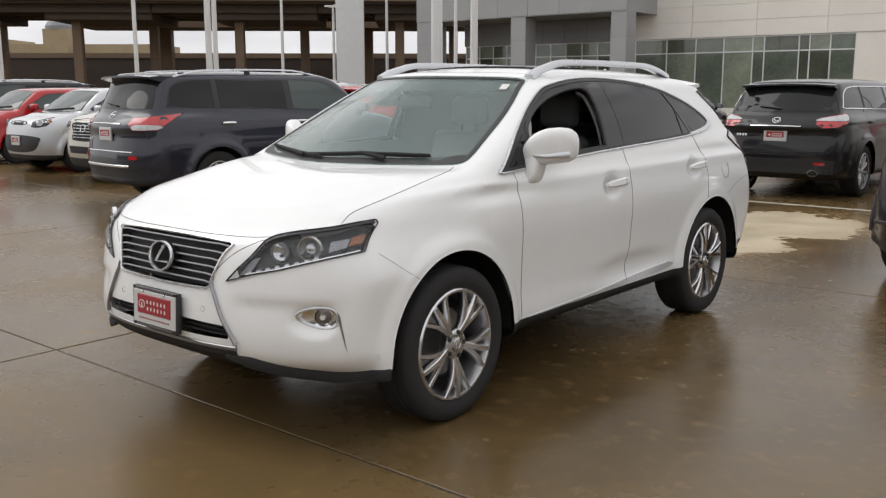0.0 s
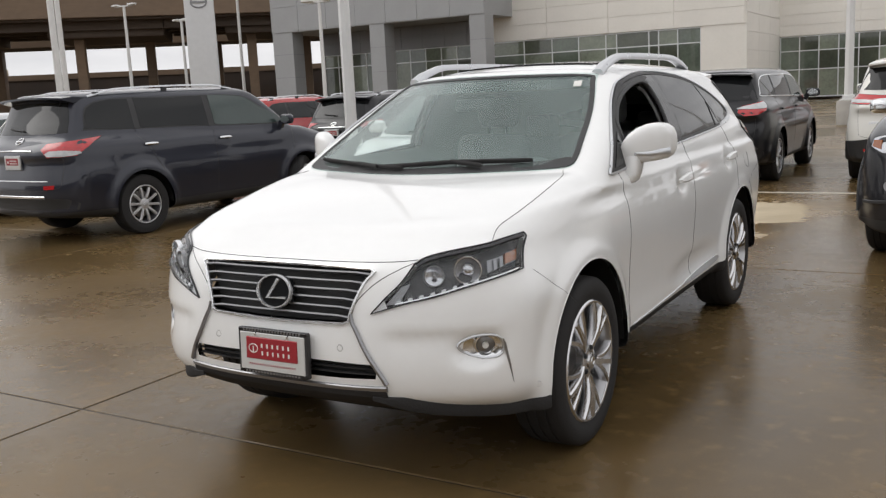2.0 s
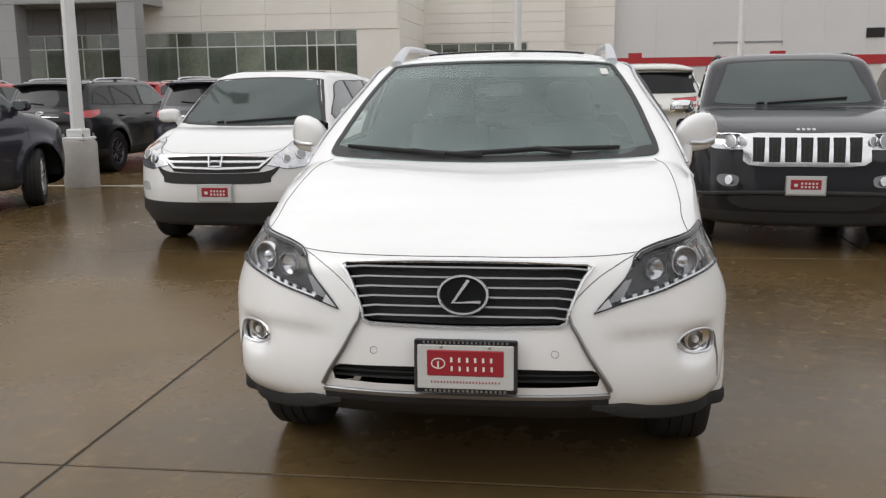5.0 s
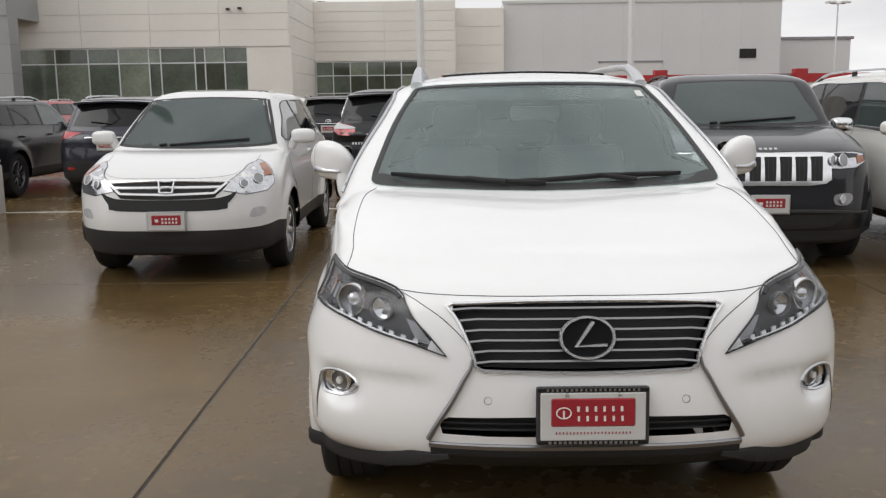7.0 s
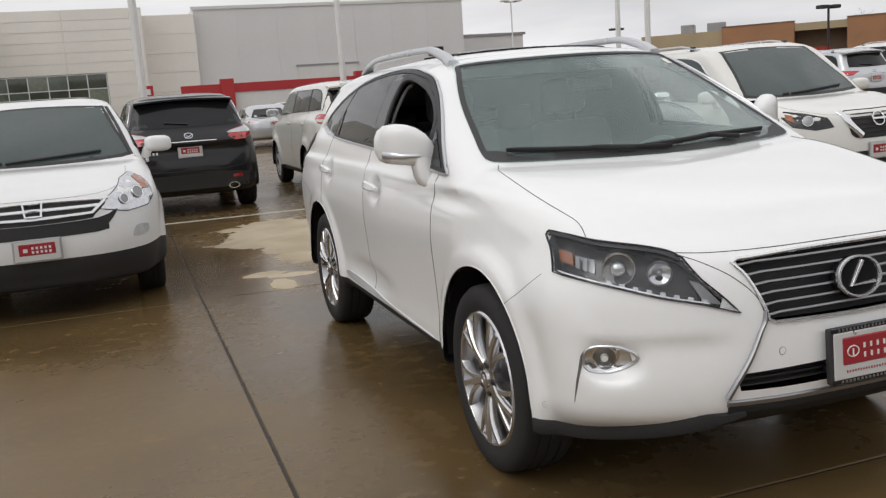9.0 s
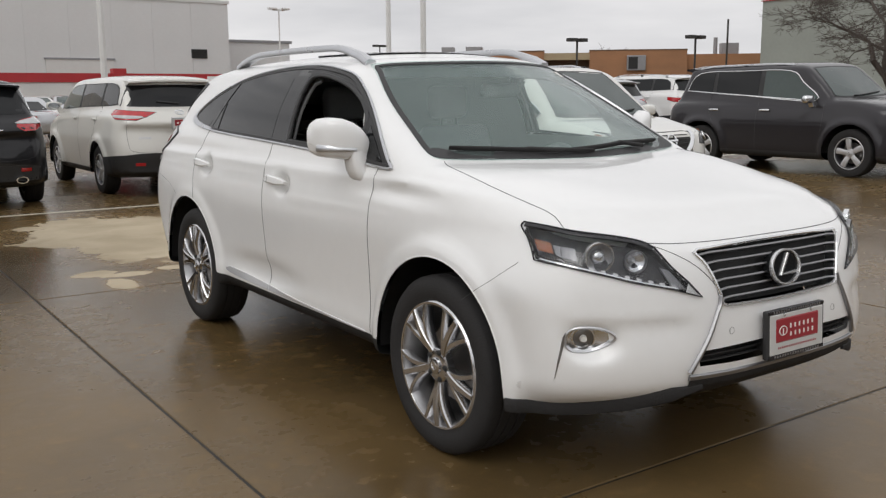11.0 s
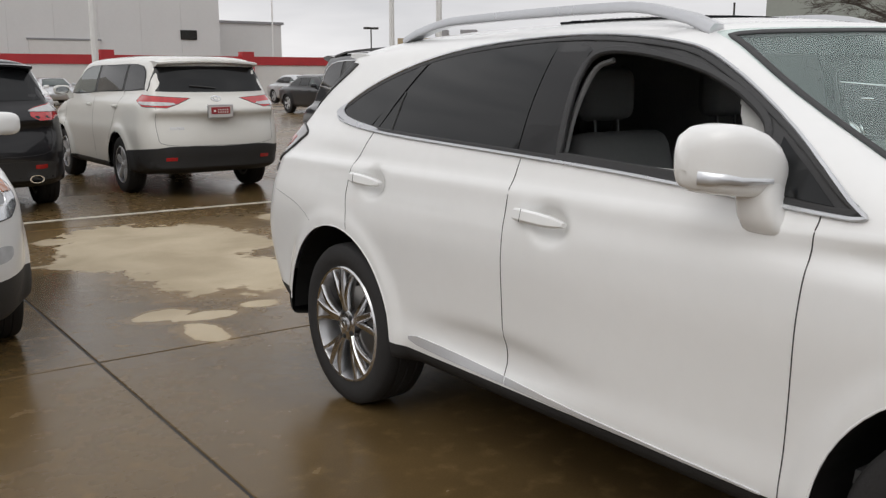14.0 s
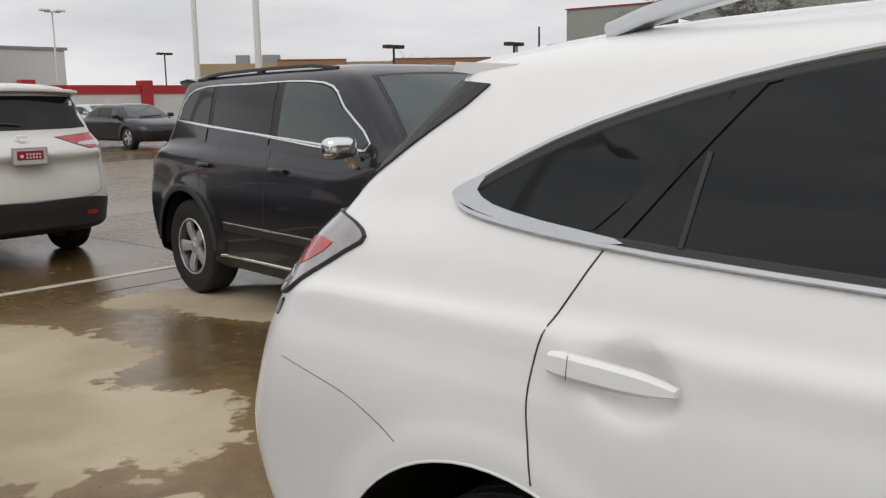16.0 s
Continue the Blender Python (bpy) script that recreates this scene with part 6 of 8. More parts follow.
    part("shade_band", visor, M_tint, car)
    part("inspection_sticker", sh.patch("front", [(0.515, 1.545), (0.55, 1.545), (0.540, 1.572), (0.505, 1.572)], 0.006, 0.003, 0.05), M_letter, car)
    edge_low = [(0.40, 1.180), (0.66, 1.187), (0.73, 1.200)]
    edge_high = [(0.715, 1.226), (0.60, 1.212), (0.30, 1.200)]
    cowl = sh.patch("front", smooth_line([(0, 1.178)] + edge_low + edge_high + [(0, 1.196)] + mirror(edge_high[::-1]) + mirror(edge_low[::-1]), 3, True), 0.006, 0.01, 0.05)
    part("cowl_panel", cowl, M_plastic, car, "black cowl below the windscreen")
    for pts in (((-0.66, 1.213), (-0.34, 1.199), (-0.02, 1.188)), ((-0.16, 1.192), (0.20, 1.210), (0.57, 1.207))):
        P, N = sh.line("front", list(pts), 0.016, 0.06)
        w = part("wiper", sweep(P, N, 0.016, 0.014, taper=[0.4] + [1.0] * (len(P) - 2) + [0.4]), M_rubber, car)
        P, N = sh.line("front", [pts[1], (pts[1][0] + 0.16, 1.188)], 0.022, 0.06)
        part("wiper_arm", sweep(P, N, 0.020, 0.012), M_rubber, w)
    P_b, P_c = 1.565, 2.395
    for view in ("left", "right"):
        # fixed dark glass and pillar covers, leaving the lowered front window open
        rear_glass = [(1.655, 1.224), (2.585, 1.258)] + [(2.345, 1.546), (1.95, 1.588), (1.640, 1.597)]
        quarter = [(2.648, 1.272), (2.86, 1.292), (2.935, 1.313), (2.90, 1.34), (2.70, 1.438), (2.43, 1.528)]
        band = [(1.53, 1.21)] + [(1.53, 1.598)] + [q for q in glass_dlo if q[0] > 1.56]
        part("window_band", sh.patch(view, band, 0.005, 0.008, 0.04), M_gloss, car, "black window surround", smooth=30)
        part("glass_divider", sh.bar(view, [(2.475, 1.255), (2.455, 1.41)], 0.010, 0.003, 0.009), M_plastic, car)
        part("rear_side_window", sh.patch(view, rear_glass, 0.008, 0.005, 0.06), M_privacy, car, "dark privacy glass", smooth=30)
        part("quarter_window", sh.patch(view, smooth_line(quarter, 2, True), 0.008, 0.005, 0.06), M_privacy, car, "dark privacy glass", smooth=30)
        part("pillar_cover", sh.patch(view, [(1.457, 1.214), (1.648, 1.222), (1.632, 1.604), (1.43, 1.604), (1.468, 1.545), (1.480, 1.46)], 0.009, 0.012, 0.04), M_gloss, car)
        part("pillar_cover", sh.patch(view, [(2.590, 1.258), (2.640, 1.264), (2.412, 1.54), (2.364, 1.55)], 0.009, 0.006, 0.06), M_gloss, car)
        part("sail_window", sh.patch(view, [(0.468, 1.164), (0.655, 1.180), (0.655, 1.318), (0.56, 1.245)], 0.010, 0.005, 0.05), M_privacy, car)
        k = next(i for i, q in enumerate(glass_dlo) if q[0] > 1.535)
        top_edge = glass_dlo[:k] + [(1.535, 1.606)]
        bottom_edge = [(1.535, 1.204)] + [q for q in glass_dlo[-30:] if q[0] < 1.53 and q[1] < 1.21]
        part("window_frame", sh.patch(view, bottom_edge + top_edge + front_win[::-1], 0.006, 0.02, 0.03), M_plastic, car, "black front window frame", smooth=30)
        part("window_seal", sh.bar(view, front_win, 0.026, 0.012, -0.002, True, 0.03), M_plastic, car)
        part("window_trim", sh.bar(view, glass_dlo, 0.012, 0.008, 0.005, True, 0.03), M_satin, car, "satin silver window trim")
        part("window_trim", sh.patch(view, smooth_line([(2.60, 1.250), (2.78, 1.262), (2.92, 1.284), (2.99, 1.308), (2.992, 1.324), (2.94, 1.350), (2.918, 1.348), (2.932, 1.326), (2.885, 1.300), (2.76, 1.278), (2.60, 1.260)], 2, True), 0.013, 0.008, 0.025), M_satin, car)
        part("window_seal", sh.bar(view, [(1.5 + (u - 1.5) * 0.978, 1.38 + (v - 1.38) * 0.945) for u, v in glass_dlo], 0.02, 0.004, 0.006, True, 0.04), M_plastic, car)
        part("pillar_trim", sh.bar(view, smooth_line([(1.462, 1.235), (1.466, 1.40), (1.450, 1.515), (1.385, 1.545)], 5), 0.016, 0.010, -0.034), M_pillar, car, "grey inner pillar trim", smooth=40)
        # panel gaps
        g = dict(width=0.0036, height=0.0010, offset=0.0004, step=0.03)
        part("panel_gap", sh.bar(view, smooth_line([(0.500, 1.148), (0.502, 1.08), (0.512, 0.92), (0.522, 0.75), (0.545, 0.395)], 6), **g), M_seam, car)
        part("panel_gap", sh.bar(view, smooth_line([(1.635, 1.20), (1.643, 1.10), (1.655, 0.8), (1.665, 0.395)], 6), **g), M_seam, car)
        part("panel_gap", sh.bar(view, smooth_line([(2.612, 1.258), (2.652, 1.19), (2.706, 1.09), (2.726, 0.97), (2.704, 0.82)], 6), **g), M_seam, car)
        part("panel_gap", sh.bar(view, smooth_line([(3.051, 0.817), (3.14, 0.858), (3.227, 0.889), (3.43, 0.928)], 5), 0.0014, 0.0008, 0.0003, step=0.03), M_seam, car)
        part("panel_gap", sh.bar(view, smooth_line([(-0.47, 0.865), (-0.32, 0.76), (-0.20, 0.685)], 5), 0.0015, 0.0008, 0.0003, step=0.03), M_seam, car)
        part("panel_gap", sh.bar(view, [(1.58, 1.612), (1.59, 1.21)], **g), M_seam, car)
        # handles in shallow bowls
        for y0 in (1.335, 2.43):
            z0 = 1.008 if y0 < 2 else 1.040
            p0, n0 = sh.hit(view, y0 - 0.05, z0)
            p1, n1 = sh.hit(view, y0 + 0.29, z0 + 0.014)
            P, N = [], []
            for i in range(12):
                t = i / 11
                k = 0.05 / 0.34 + t * 0.24 / 0.34
                n = (n0 * (1 - k) + n1 * k).normalized()
                P.append(p0 * (1 - k) + p1 * k + n * (0.006 + 0.013 * math.sin(math.pi * min(0.9, 0.10 + t * 0.8)) ** 0.5))
                N.append(n)
            grip = part("door_handle", sweep(P[:10], N[:10], 0.045, 0.018, taper=[0.30, 0.55, 0.74, 0.86, 0.93, 0.97, 1.0, 1.0, 1.0, 1.0]), M_white, car, smooth=40)
            part("lock_cap", sweep(P[9:], N[9:], 0.0455, 0.0185, taper=[1.0, 1.0, 0.85]), M_white, grip, smooth=40)
            part("cap_gap", sweep([P[9] + N[9] * 0.0182, P[9] + N[9] * 0.0182 + (P[10] - P[9]) * 0.05], N[9], 0.044, 0.0010), M_seam, grip)
        # chrome strip along the sill
        for a, b in ((0, 4), (4, 8)):
            low_edge = [(0.60, 0.386), (0.9, 0.388), (1.2, 0.390), (1.45, 0.393), (1.655, 0.396), (1.85, 0.399), (2.05, 0.404), (2.20, 0.412), (2.255, 0.424)][a:b + 1]
            rise_to = [0.005, 0.009, 0.014, 0.020, 0.026, 0.032, 0.038, 0.036, 0.012][a:b + 1]
            strip = [(u + (0.003 if a else -0.003) * (i in (0, 4)), v) for i, (u, v) in enumerate(low_edge)]
            part("sill_strip", sh.patch(view, strip + [(u, v + r) for (u, v), r in zip(strip, rise_to)][::-1], 0.005, 0.008, 0.03), M_reflect, car, "bright silver sill strip", smooth=40)
        # crease over the sill and wheel lips
        for y0 in (0.0, 2.820):
            pts = [(y0 + 0.452 * math.cos(a), 0.37 + 0.452 * math.sin(a)) for a in np.linspace(0.06, math.pi - 0.06, 30)]
            part("arch_lip", sh.bar(view, pts, 0.006, 0.003, -0.001), M_white, car, smooth=60)
    part("fuel_flap_seam", ring_on(sh, "left", 3.02, 1.00, 0.060, 0.0028, 0.0010, 0.066), M_seam, car)

    # hood edge gap, nose seam
    for sx in (1, -1):
        part("panel_gap", sh.bar("top", smooth_line([(sx * 0.725, 0.22), (sx * 0.760, 0.12), (sx * 0.772, -0.10), (sx * 0.768, -0.35), (sx * 0.757, -0.50), (sx * 0.768, -0.575), (sx * 0.777, -0.605)], 6), 0.0024, 0.0012, 0.0004, step=0.03), M_seam, car)
        part("panel_gap", sh.bar("front", smooth_line([(sx * 0.585, 0.945), (sx * 0.47, 0.938), (sx * 0.24, 0.935), (0, 0.935)], 5), 0.0028, 0.0012, 0.0004, step=0.03), M_seam, car)
        part("panel_gap", sh.bar("front", smooth_line([(sx * 0.352, 0.748), (sx * 0.372, 0.802), (sx * 0.44, 0.868), (sx * 0.52, 0.916), (sx * 0.575, 0.940)], 4), 0.0028, 0.0008, 0.0003, step=0.03), M_seam, car)

    # lamps
    for view, sx in (("front_left", 1), ("front_right", -1)):
        lamp = part("headlamp", covers[view + "_house"], M_lampdark, car, "dark projector headlamp with a row of small running lights", smooth=40)
        part("lamp_cover", covers[view + "_cover"], M_cover, lamp, smooth=30)
        part("lamp_rim", covers[view + "_rim"], M_lampdark, lamp)
        for u, v, r, nm in ((0.158, 0.914, 0.050, "projector"), (0.030, 0.896, 0.038, "high_beam")):
            p, n = sh.hit(view, u, v)
            ahead, across, up = Vector((sx * 0.42, -0.90, 0.05)).normalized(), Vector((0.90, sx * 0.42, 0)).normalized(), Vector((0, 0, 1))
            mid = p - n * 0.017
            loop = [mid + across * (r * math.cos(a)) + up * (r * math.sin(a)) for a in np.linspace(0, 2 * math.pi, 30, endpoint=False)]
            part(nm + "_ring", sweep(loop, ahead, 0.007 if nm == "projector" else 0.0025, 0.016, True), M_chrome if nm == "projector" else M_slat, lamp, smooth=40)
            bowl = lathe([(-0.017, 0.004), (-0.013, r * 0.5), (0.0, r * 0.95)], 24, cap=False)
            bmesh.ops.transform(bowl, verts=bowl.verts, matrix=Matrix.Translation(mid) @ Matrix((ahead, across, up)).transposed().to_4x4())
            part(nm + "_bowl", bowl, M_slat if nm == "projector" else M_lens, lamp, smooth=60)
            ball = bmesh.new()
            bmesh.ops.create_uvsphere(ball, u_segments=20, v_segments=12, radius=r * (0.56 if nm == "projector" else 0.26))
            bmesh.ops.translate(ball, verts=ball.verts, vec=mid - ahead * 0.013)
            part(nm + "_lens", ball, M_lens, lamp, smooth=0)
        part("lamp_brow", sh.bar(view, smooth_line([(0.398, 0.990), (0.33, 0.984), (0.235, 0.970), (0.10, 0.955), (0.015, 0.940), (-0.028, 0.922)], 4), 0.015, 0.004, 0.006, step=0.02), M_lampdark, lamp, smooth=30)
        part("amber_reflector", sh.patch(view, [(0.318, 0.918), (0.372, 0.922), (0.382, 0.955), (0.325, 0.952)], -0.022, 0.01, 0.03), M_amber, lamp)
        part("side_reflector", sh.patch(view, [(0.238, 0.902), (0.312, 0.918), (0.320, 0.950), (0.242, 0.946)], -0.030, 0.004, 0.03), M_slat, lamp)
        part("nose_reflector", sh.patch(view, [(-0.160, 0.786), (-0.105, 0.800), (-0.060, 0.868), (-0.092, 0.858)], -0.016, 0.006, 0.02), M_slat, lamp)
        for k in range(3):
            u = 0.236 + 0.026 * k
            part("indicator_reflector", sh.patch(view, [(u, 0.896 + 0.006 * k), (u + 0.016, 0.900 + 0.006 * k), (u + 0.020, 0.944), (u + 0.004, 0.941)], -0.024 + 0.004 * k, 0.006, 0.02), M_slat, lamp)
        part("lamp_strip", sh.bar(view, smooth_line([(-0.115, 0.794), (-0.09, 0.800), (0.03, 0.825), (0.145, 0.853), (0.26, 0.876), (0.355, 0.889)], 4), 0.007, 0.010, -0.007), M_chrome, lamp, smooth=40)
        for k in range(8):
            t = k / 7
            u, v = -0.105 + 0.29 * t, 0.7965 + 0.0655 * t
            part("running_light", sh.patch(view, [(u - 0.008, v), (u + 0.008, v + 0.0035), (u + 0.0085, v + 0.0125), (u - 0.0075, v + 0.009)], -0.006, 0.008, 0.02), M_reflect, lamp)
        lip, out = [], []
        for u, v in smooth_line([(-0.215, 0.452), (-0.15, 0.441), (-0.086, 0.431), (0.055, 0.402), (0.222, 0.375), (0.36, 0.358), (0.47, 0.356)], 5):
            p, n = sh.hit(view, u, v)
            flat = Vector((n.x, n.y, 0)).normalized()
            lip.append(p + flat * 0.001 + Vector((0, 0, -0.014)))
            out.append(flat)
        part("bumper_lip", sweep(lip, out, 0.052, 0.010, taper=[min(1.0, 0.35 + 0.07 * i) for i in range(len(lip))]), M_rubber, car, "black lower bumper lip", smooth=30)
        f = part("fog_lamp", covers[view + "_fogc"], M_chrome, car, "round fog lamp in a chrome almond bezel", smooth=40)
        part("bezel_edge", covers[view + "_fogrim"], M_satin, f)
        part("fog_ring", ring_on(sh, view, 0.208, 0.622, 0.038, 0.006, 0.016, offset=-0.012), M_chrome, f, smooth=40)
        part("fog_bulb", disc_on(sh, view, 0.208, 0.622, 0.013, 0.022, -0.010), M_letter, f, smooth=40)
        part("fog_lens", disc_on(sh, view, 0.208, 0.622, 0.036, 0.010, -0.010), M_disc, f, smooth=40)
        # grey sliver paints in the thin shading of the slit
        part("fog_slit_shade", sh.patch(view, [(0.270, 0.65), (0.281, 0.63), (0.296, 0.55), (0.307, 0.475), (0.291, 0.54), (0.277, 0.60)], 0.002, 0.006, 0.03), M_disc, car)
        part("parking_sensor", disc_on(sh, view, 0.42, 0.428, 0.012, 0.002), M_white, car)
        part("parking_sensor_ring", ring_on(sh, view, 0.42, 0.428, 0.012, 0.0018, 0.0010), M_disc, car)
    for sx in (1, -1):
        part("parking_sensor", ring_on(sh, "front", sx * 0.306, 0.626, 0.012, 0.0018, 0.0010), M_disc, car)

    # grille with slats, chrome surround and legs
    gr = part("grille", covers["grille"], M_dark, car, "dark spindle grille with satin slats in a chrome surround")
    for k in range(6):
        z = 0.742 + k * 0.0315
        half = float(np.interp(z, [0.72, 0.77, 0.862, 0.92], [0.338, 0.352, 0.393, 0.425])) - 0.004
        P = []
        for i in range(15):
            u = -half + 2 * half * i / 14
            q = hits.ray_cast(Vector((u, -4, z)), Vector((0, 1, 0)))[0]
            P.append((u, q.y + 0.012, z - (0.006 if i in (0, 14) else 0)))
        part("slat", sweep(P, Vector((0, -0.9, 0.4)), 0.0095, 0.012), M_slat, gr, smooth=30)
    part("grille_surround", sh.bar("front", grille, 0.011, 0.009, 0.0, True, 0.03), M_emblem, gr)
    for sx in (1, -1):
        leg = []
        for u, v in smooth_line([(0.352, 0.755), (0.360, 0.725), (0.378, 0.695), (0.415, 0.627), (0.465, 0.547), (0.492, 0.497)], 5):
            q, n, i, d = hits.ray_cast(Vector((sx * u, -4, v)), Vector((0, 1, 0)))
            leg.append(q + Vector((0, -0.004, 0)))
        part("chrome_leg", sweep(leg, Vector((0, -0.93, -0.36)), 0.018, 0.010, taper=list(np.linspace(0.45, 1.0, len(leg)))), M_slat, gr, smooth=40)
    part("lower_grille", covers["lower"], M_dark, car)
    for k in (0.527, 0.548):
        P, N = [], []
        for i in range(11):
            u = -0.45 + 0.09 * i
            q = hits.ray_cast(Vector((u, -4, k)), Vector((0, 1, 0)))[0]
            P.append(q + Vector((0, 0.025, 0)))
        part("lower_slat", sweep(P, Vector((0, -1, 0)), 0.006, 0.01), M_plastic, car)
    part("chin_strip", sh.bar("front", smooth_line([(-0.49, 0.478), (-0.25, 0.474), (0, 0.473), (0.25, 0.474), (0.49, 0.478)], 4), 0.020, 0.010, 0.0), M_slat, car, "smoked satin chin strip")
    part("chin_lip", sh.bar("front", smooth_line([(-0.485, 0.455), (0, 0.452), (0.485, 0.455)], 6), 0.030, 0.004, 0.004), M_rubber, car)
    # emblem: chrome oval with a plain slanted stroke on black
    q = hits.ray_cast(Vector((0, -4, 0.81)), Vector((0, 1, 0)))[0]
    em = part("emblem", lathe([(-0.016, 0.001), (-0.016, 0.070), (-0.010, 0.074), (0.02, 0.074)], 40, "y"), M_privacy, car, "chrome oval badge on black", smooth=30)
    em.matrix_local = Matrix.Translation((0, q.y, 0.818)) @ Matrix.Rotation(radians(-10), 4, "X") @ Matrix.Diagonal((1.14, 1, 0.88, 1))
    ring = [(0.072 * math.cos(a), -0.014, 0.072 * math.sin(a)) for a in np.linspace(0, 2 * math.pi, 44, endpoint=False)]
    part("emblem_ring", sweep(ring, Vector((0, -1, 0)), 0.010, 0.011, True), M_emblem, em, smooth=40)
    part("emblem_stroke", sweep([(0.016, -0.016, 0.056), (-0.030, -0.016, -0.030), (0.052, -0.016, -0.026)], Vector((0, -1, 0)), 0.014, 0.008), M_emblem, em, smooth=40)
    plate(car, 0.012, -0.988, 0.588, -1, -3, True, 0.345, 0.180)
    part("plate_bracket", box(-0.13, 0.15, -0.975, -0.93, 0.52, 0.655, 0.006), M_plastic, car)

    # roof: rails, sunroof, fin
    for sx in (1, -1):
        pts, tp = [], []
        for t in np.linspace(0, 1, 21):
            y = 1.08 + 1.70 * t
            p, n, i, d = hits.ray_cast(Vector((sx * (0.572 - 0.02 * t), y, 4)), Vector((0, 0, -1)))
            lift = 0.056 * min(1.0, min(t / 0.18, (1 - t) / 0.18)) ** 0.7
            pts.append((p.x, y, p.z + lift - 0.006))
            tp.append(1.0 + 0.8 * max(0.0, 1 - min(t, 1 - t) / 0.20))
        rail = part("roof_rail", sweep(pts, Vector((0, 0, 1)), 0.034, 0.028, taper=tp), M_satin, car, "satin silver roof rail", smooth=40)
    fin = bmesh.new()
    rings = []
    for t in np.linspace(0, 1, 7):
        y = 2.74 + 0.17 * t
        base = hits.ray_cast(Vector((0, y, 4)), Vector((0, 0, -1)))[0].z - 0.004
        tall = 0.006 + 0.052 * t ** 1.3
        rings.append([fin.verts.new((w, y + k, base + tall * v)) for w, v, k in ((-0.026 + 0.008 * t, 0, 0), (-0.012, 0.6, 0.004), (0, 1, 0.012 * t), (0.012, 0.6, 0.004), (0.026 - 0.008 * t, 0, 0))])
    for a, b in zip(rings, rings[1:]):
        for i in range(4):
            fin.faces.new((a[i], a[i + 1], b[i + 1], b[i]))
    fin.faces.new(rings[0])
    fin.faces.new(rings[-1][::-1])
    bmesh.ops.recalc_face_normals(fin, faces=fin.faces)
    part("antenna_fin", fin, M_white, car, smooth=60)
    sun_roof = sh.patch("top", smooth_line([(-0.40, 1.36), (0, 1.31), (0.40, 1.36), (0.42, 1.42), (0.42, 1.85), (0.36, 1.92), (-0.36, 1.92), (-0.42, 1.85), (-0.42, 1.42)], 3, True), 0.008, 0.012, 0.08)
    part("sunroof", sun_roof, M_privacy, car, "dark sunroof pane beaded with rain", smooth=30)
    # rear: lamps, window, spoiler sides
    for view, sx in (("left", 1), ("right", -1)):
        lampshape = smooth_line([(3.222, 1.214), (3.30, 1.246), (3.42, 1.246), (3.54, 1.20), (3.61, 1.14), (3.57, 1.09), (3.49, 1.066), (3.432, 1.082), (3.372, 1.125), (3.273, 1.181)], 3, True)
        tl = part("tail_lamp", sh.patch(view, lampshape, 0.010, 0.02, 0.03), M_smoke, car, "smoky clear tail lamp with a red core", smooth=40)
        part("red_core", sh.patch(view, smooth_line([(3.315, 1.192), (3.42, 1.192), (3.53, 1.160), (3.56, 1.128), (3.47, 1.120), (3.385, 1.148)], 2, True), 0.012, 0.01, 0.025), M_redlens, tl, smooth=40)
        part("clear_core", sh.patch(view, smooth_line([(3.44, 1.100), (3.50, 1.112), (3.575, 1.112), (3.55, 1.088), (3.49, 1.078)], 2, True), 0.0125, 0.01, 0.025), M_whitelens, tl, smooth=40)
        part("lamp_edge", sh.bar(view, lampshape, 0.012, 0.006, 0.002, True, 0.03), M_plastic, tl)
        part("spoiler_cheek", sh.patch(view, [(2.99, 1.535), (3.10, 1.545), (3.30, 1.37), (3.37, 1.29), (3.22, 1.375), (3.04, 1.49)], 0.006, 0.014, 0.03), M_plastic, car, "black rear pillar cheek")
    part("rear_window", sh.patch("rear", smooth_line([(-0.60, 1.30), (0, 1.27), (0.60, 1.30), (0.52, 1.50), (0, 1.53), (-0.52, 1.50)], 3, True), 0.004, 0.008, 0.07), M_privacy, car, smooth=30)
    sp = bmesh.new()
    rows = []
    for x in np.linspace(-0.66, 0.66, 13):
        tip = 3.24 - 0.13 * (abs(x) / 0.66) ** 2
        roof_z = hits.ray_cast(Vector((x, 2.94, 4)), Vector((0, 0, -1)))[0].z
        rows.append([sp.verts.new(p) for p in ((x, 2.94, roof_z + 0.002), (x, tip, 1.600 - 0.018 * abs(x)), (x, tip + 0.008, 1.580 - 0.018 * abs(x)), (x, 3.00, 1.550))])
    for a, b in zip(rows, rows[1:]):
        for j in range(4):
            sp.faces.new((a[j], a[(j + 1) % 4], b[(j + 1) % 4], b[j]))
    sp.faces.new(rows[0][::-1])
    sp.faces.new(rows[-1])
    bmesh.ops.recalc_face_normals(sp, faces=sp.faces)
    part("spoiler", sp, M_white, car, smooth=50)

    # rain drops on the glass and the sunroof: countless beads, one mesh
    rnd = random.Random(11)
    beads = bmesh.new()
    def bead(p, n, r):
        side = n.orthogonal().normalized()
        other = n.cross(side)
        top = beads.verts.new(p + n * r * 0.55)
        ring_v = [beads.verts.new(p + (side * math.cos(a) + other * math.sin(a)) * r) for a in np.linspace(0, 2 * math.pi, 6, endpoint=False)]
        for i in range(6):
            beads.faces.new((ring_v[i], ring_v[(i + 1) % 6], top))
    for _ in range(1500):
        u, v = rnd.uniform(-0.7, 0.7), rnd.uniform(1.2, 1.6)
        edge = max(abs(u) / float(np.interp(v, [1.2, 1.58], [0.70, 0.56])), (v - 1.2) / 0.40)
        if edge < 1.0 and rnd.random() < edge ** 7:
            p, n = sh.hit("front", u, v)
            bead(p + n * 0.004, n, rnd.uniform(0.0012, 0.0035))
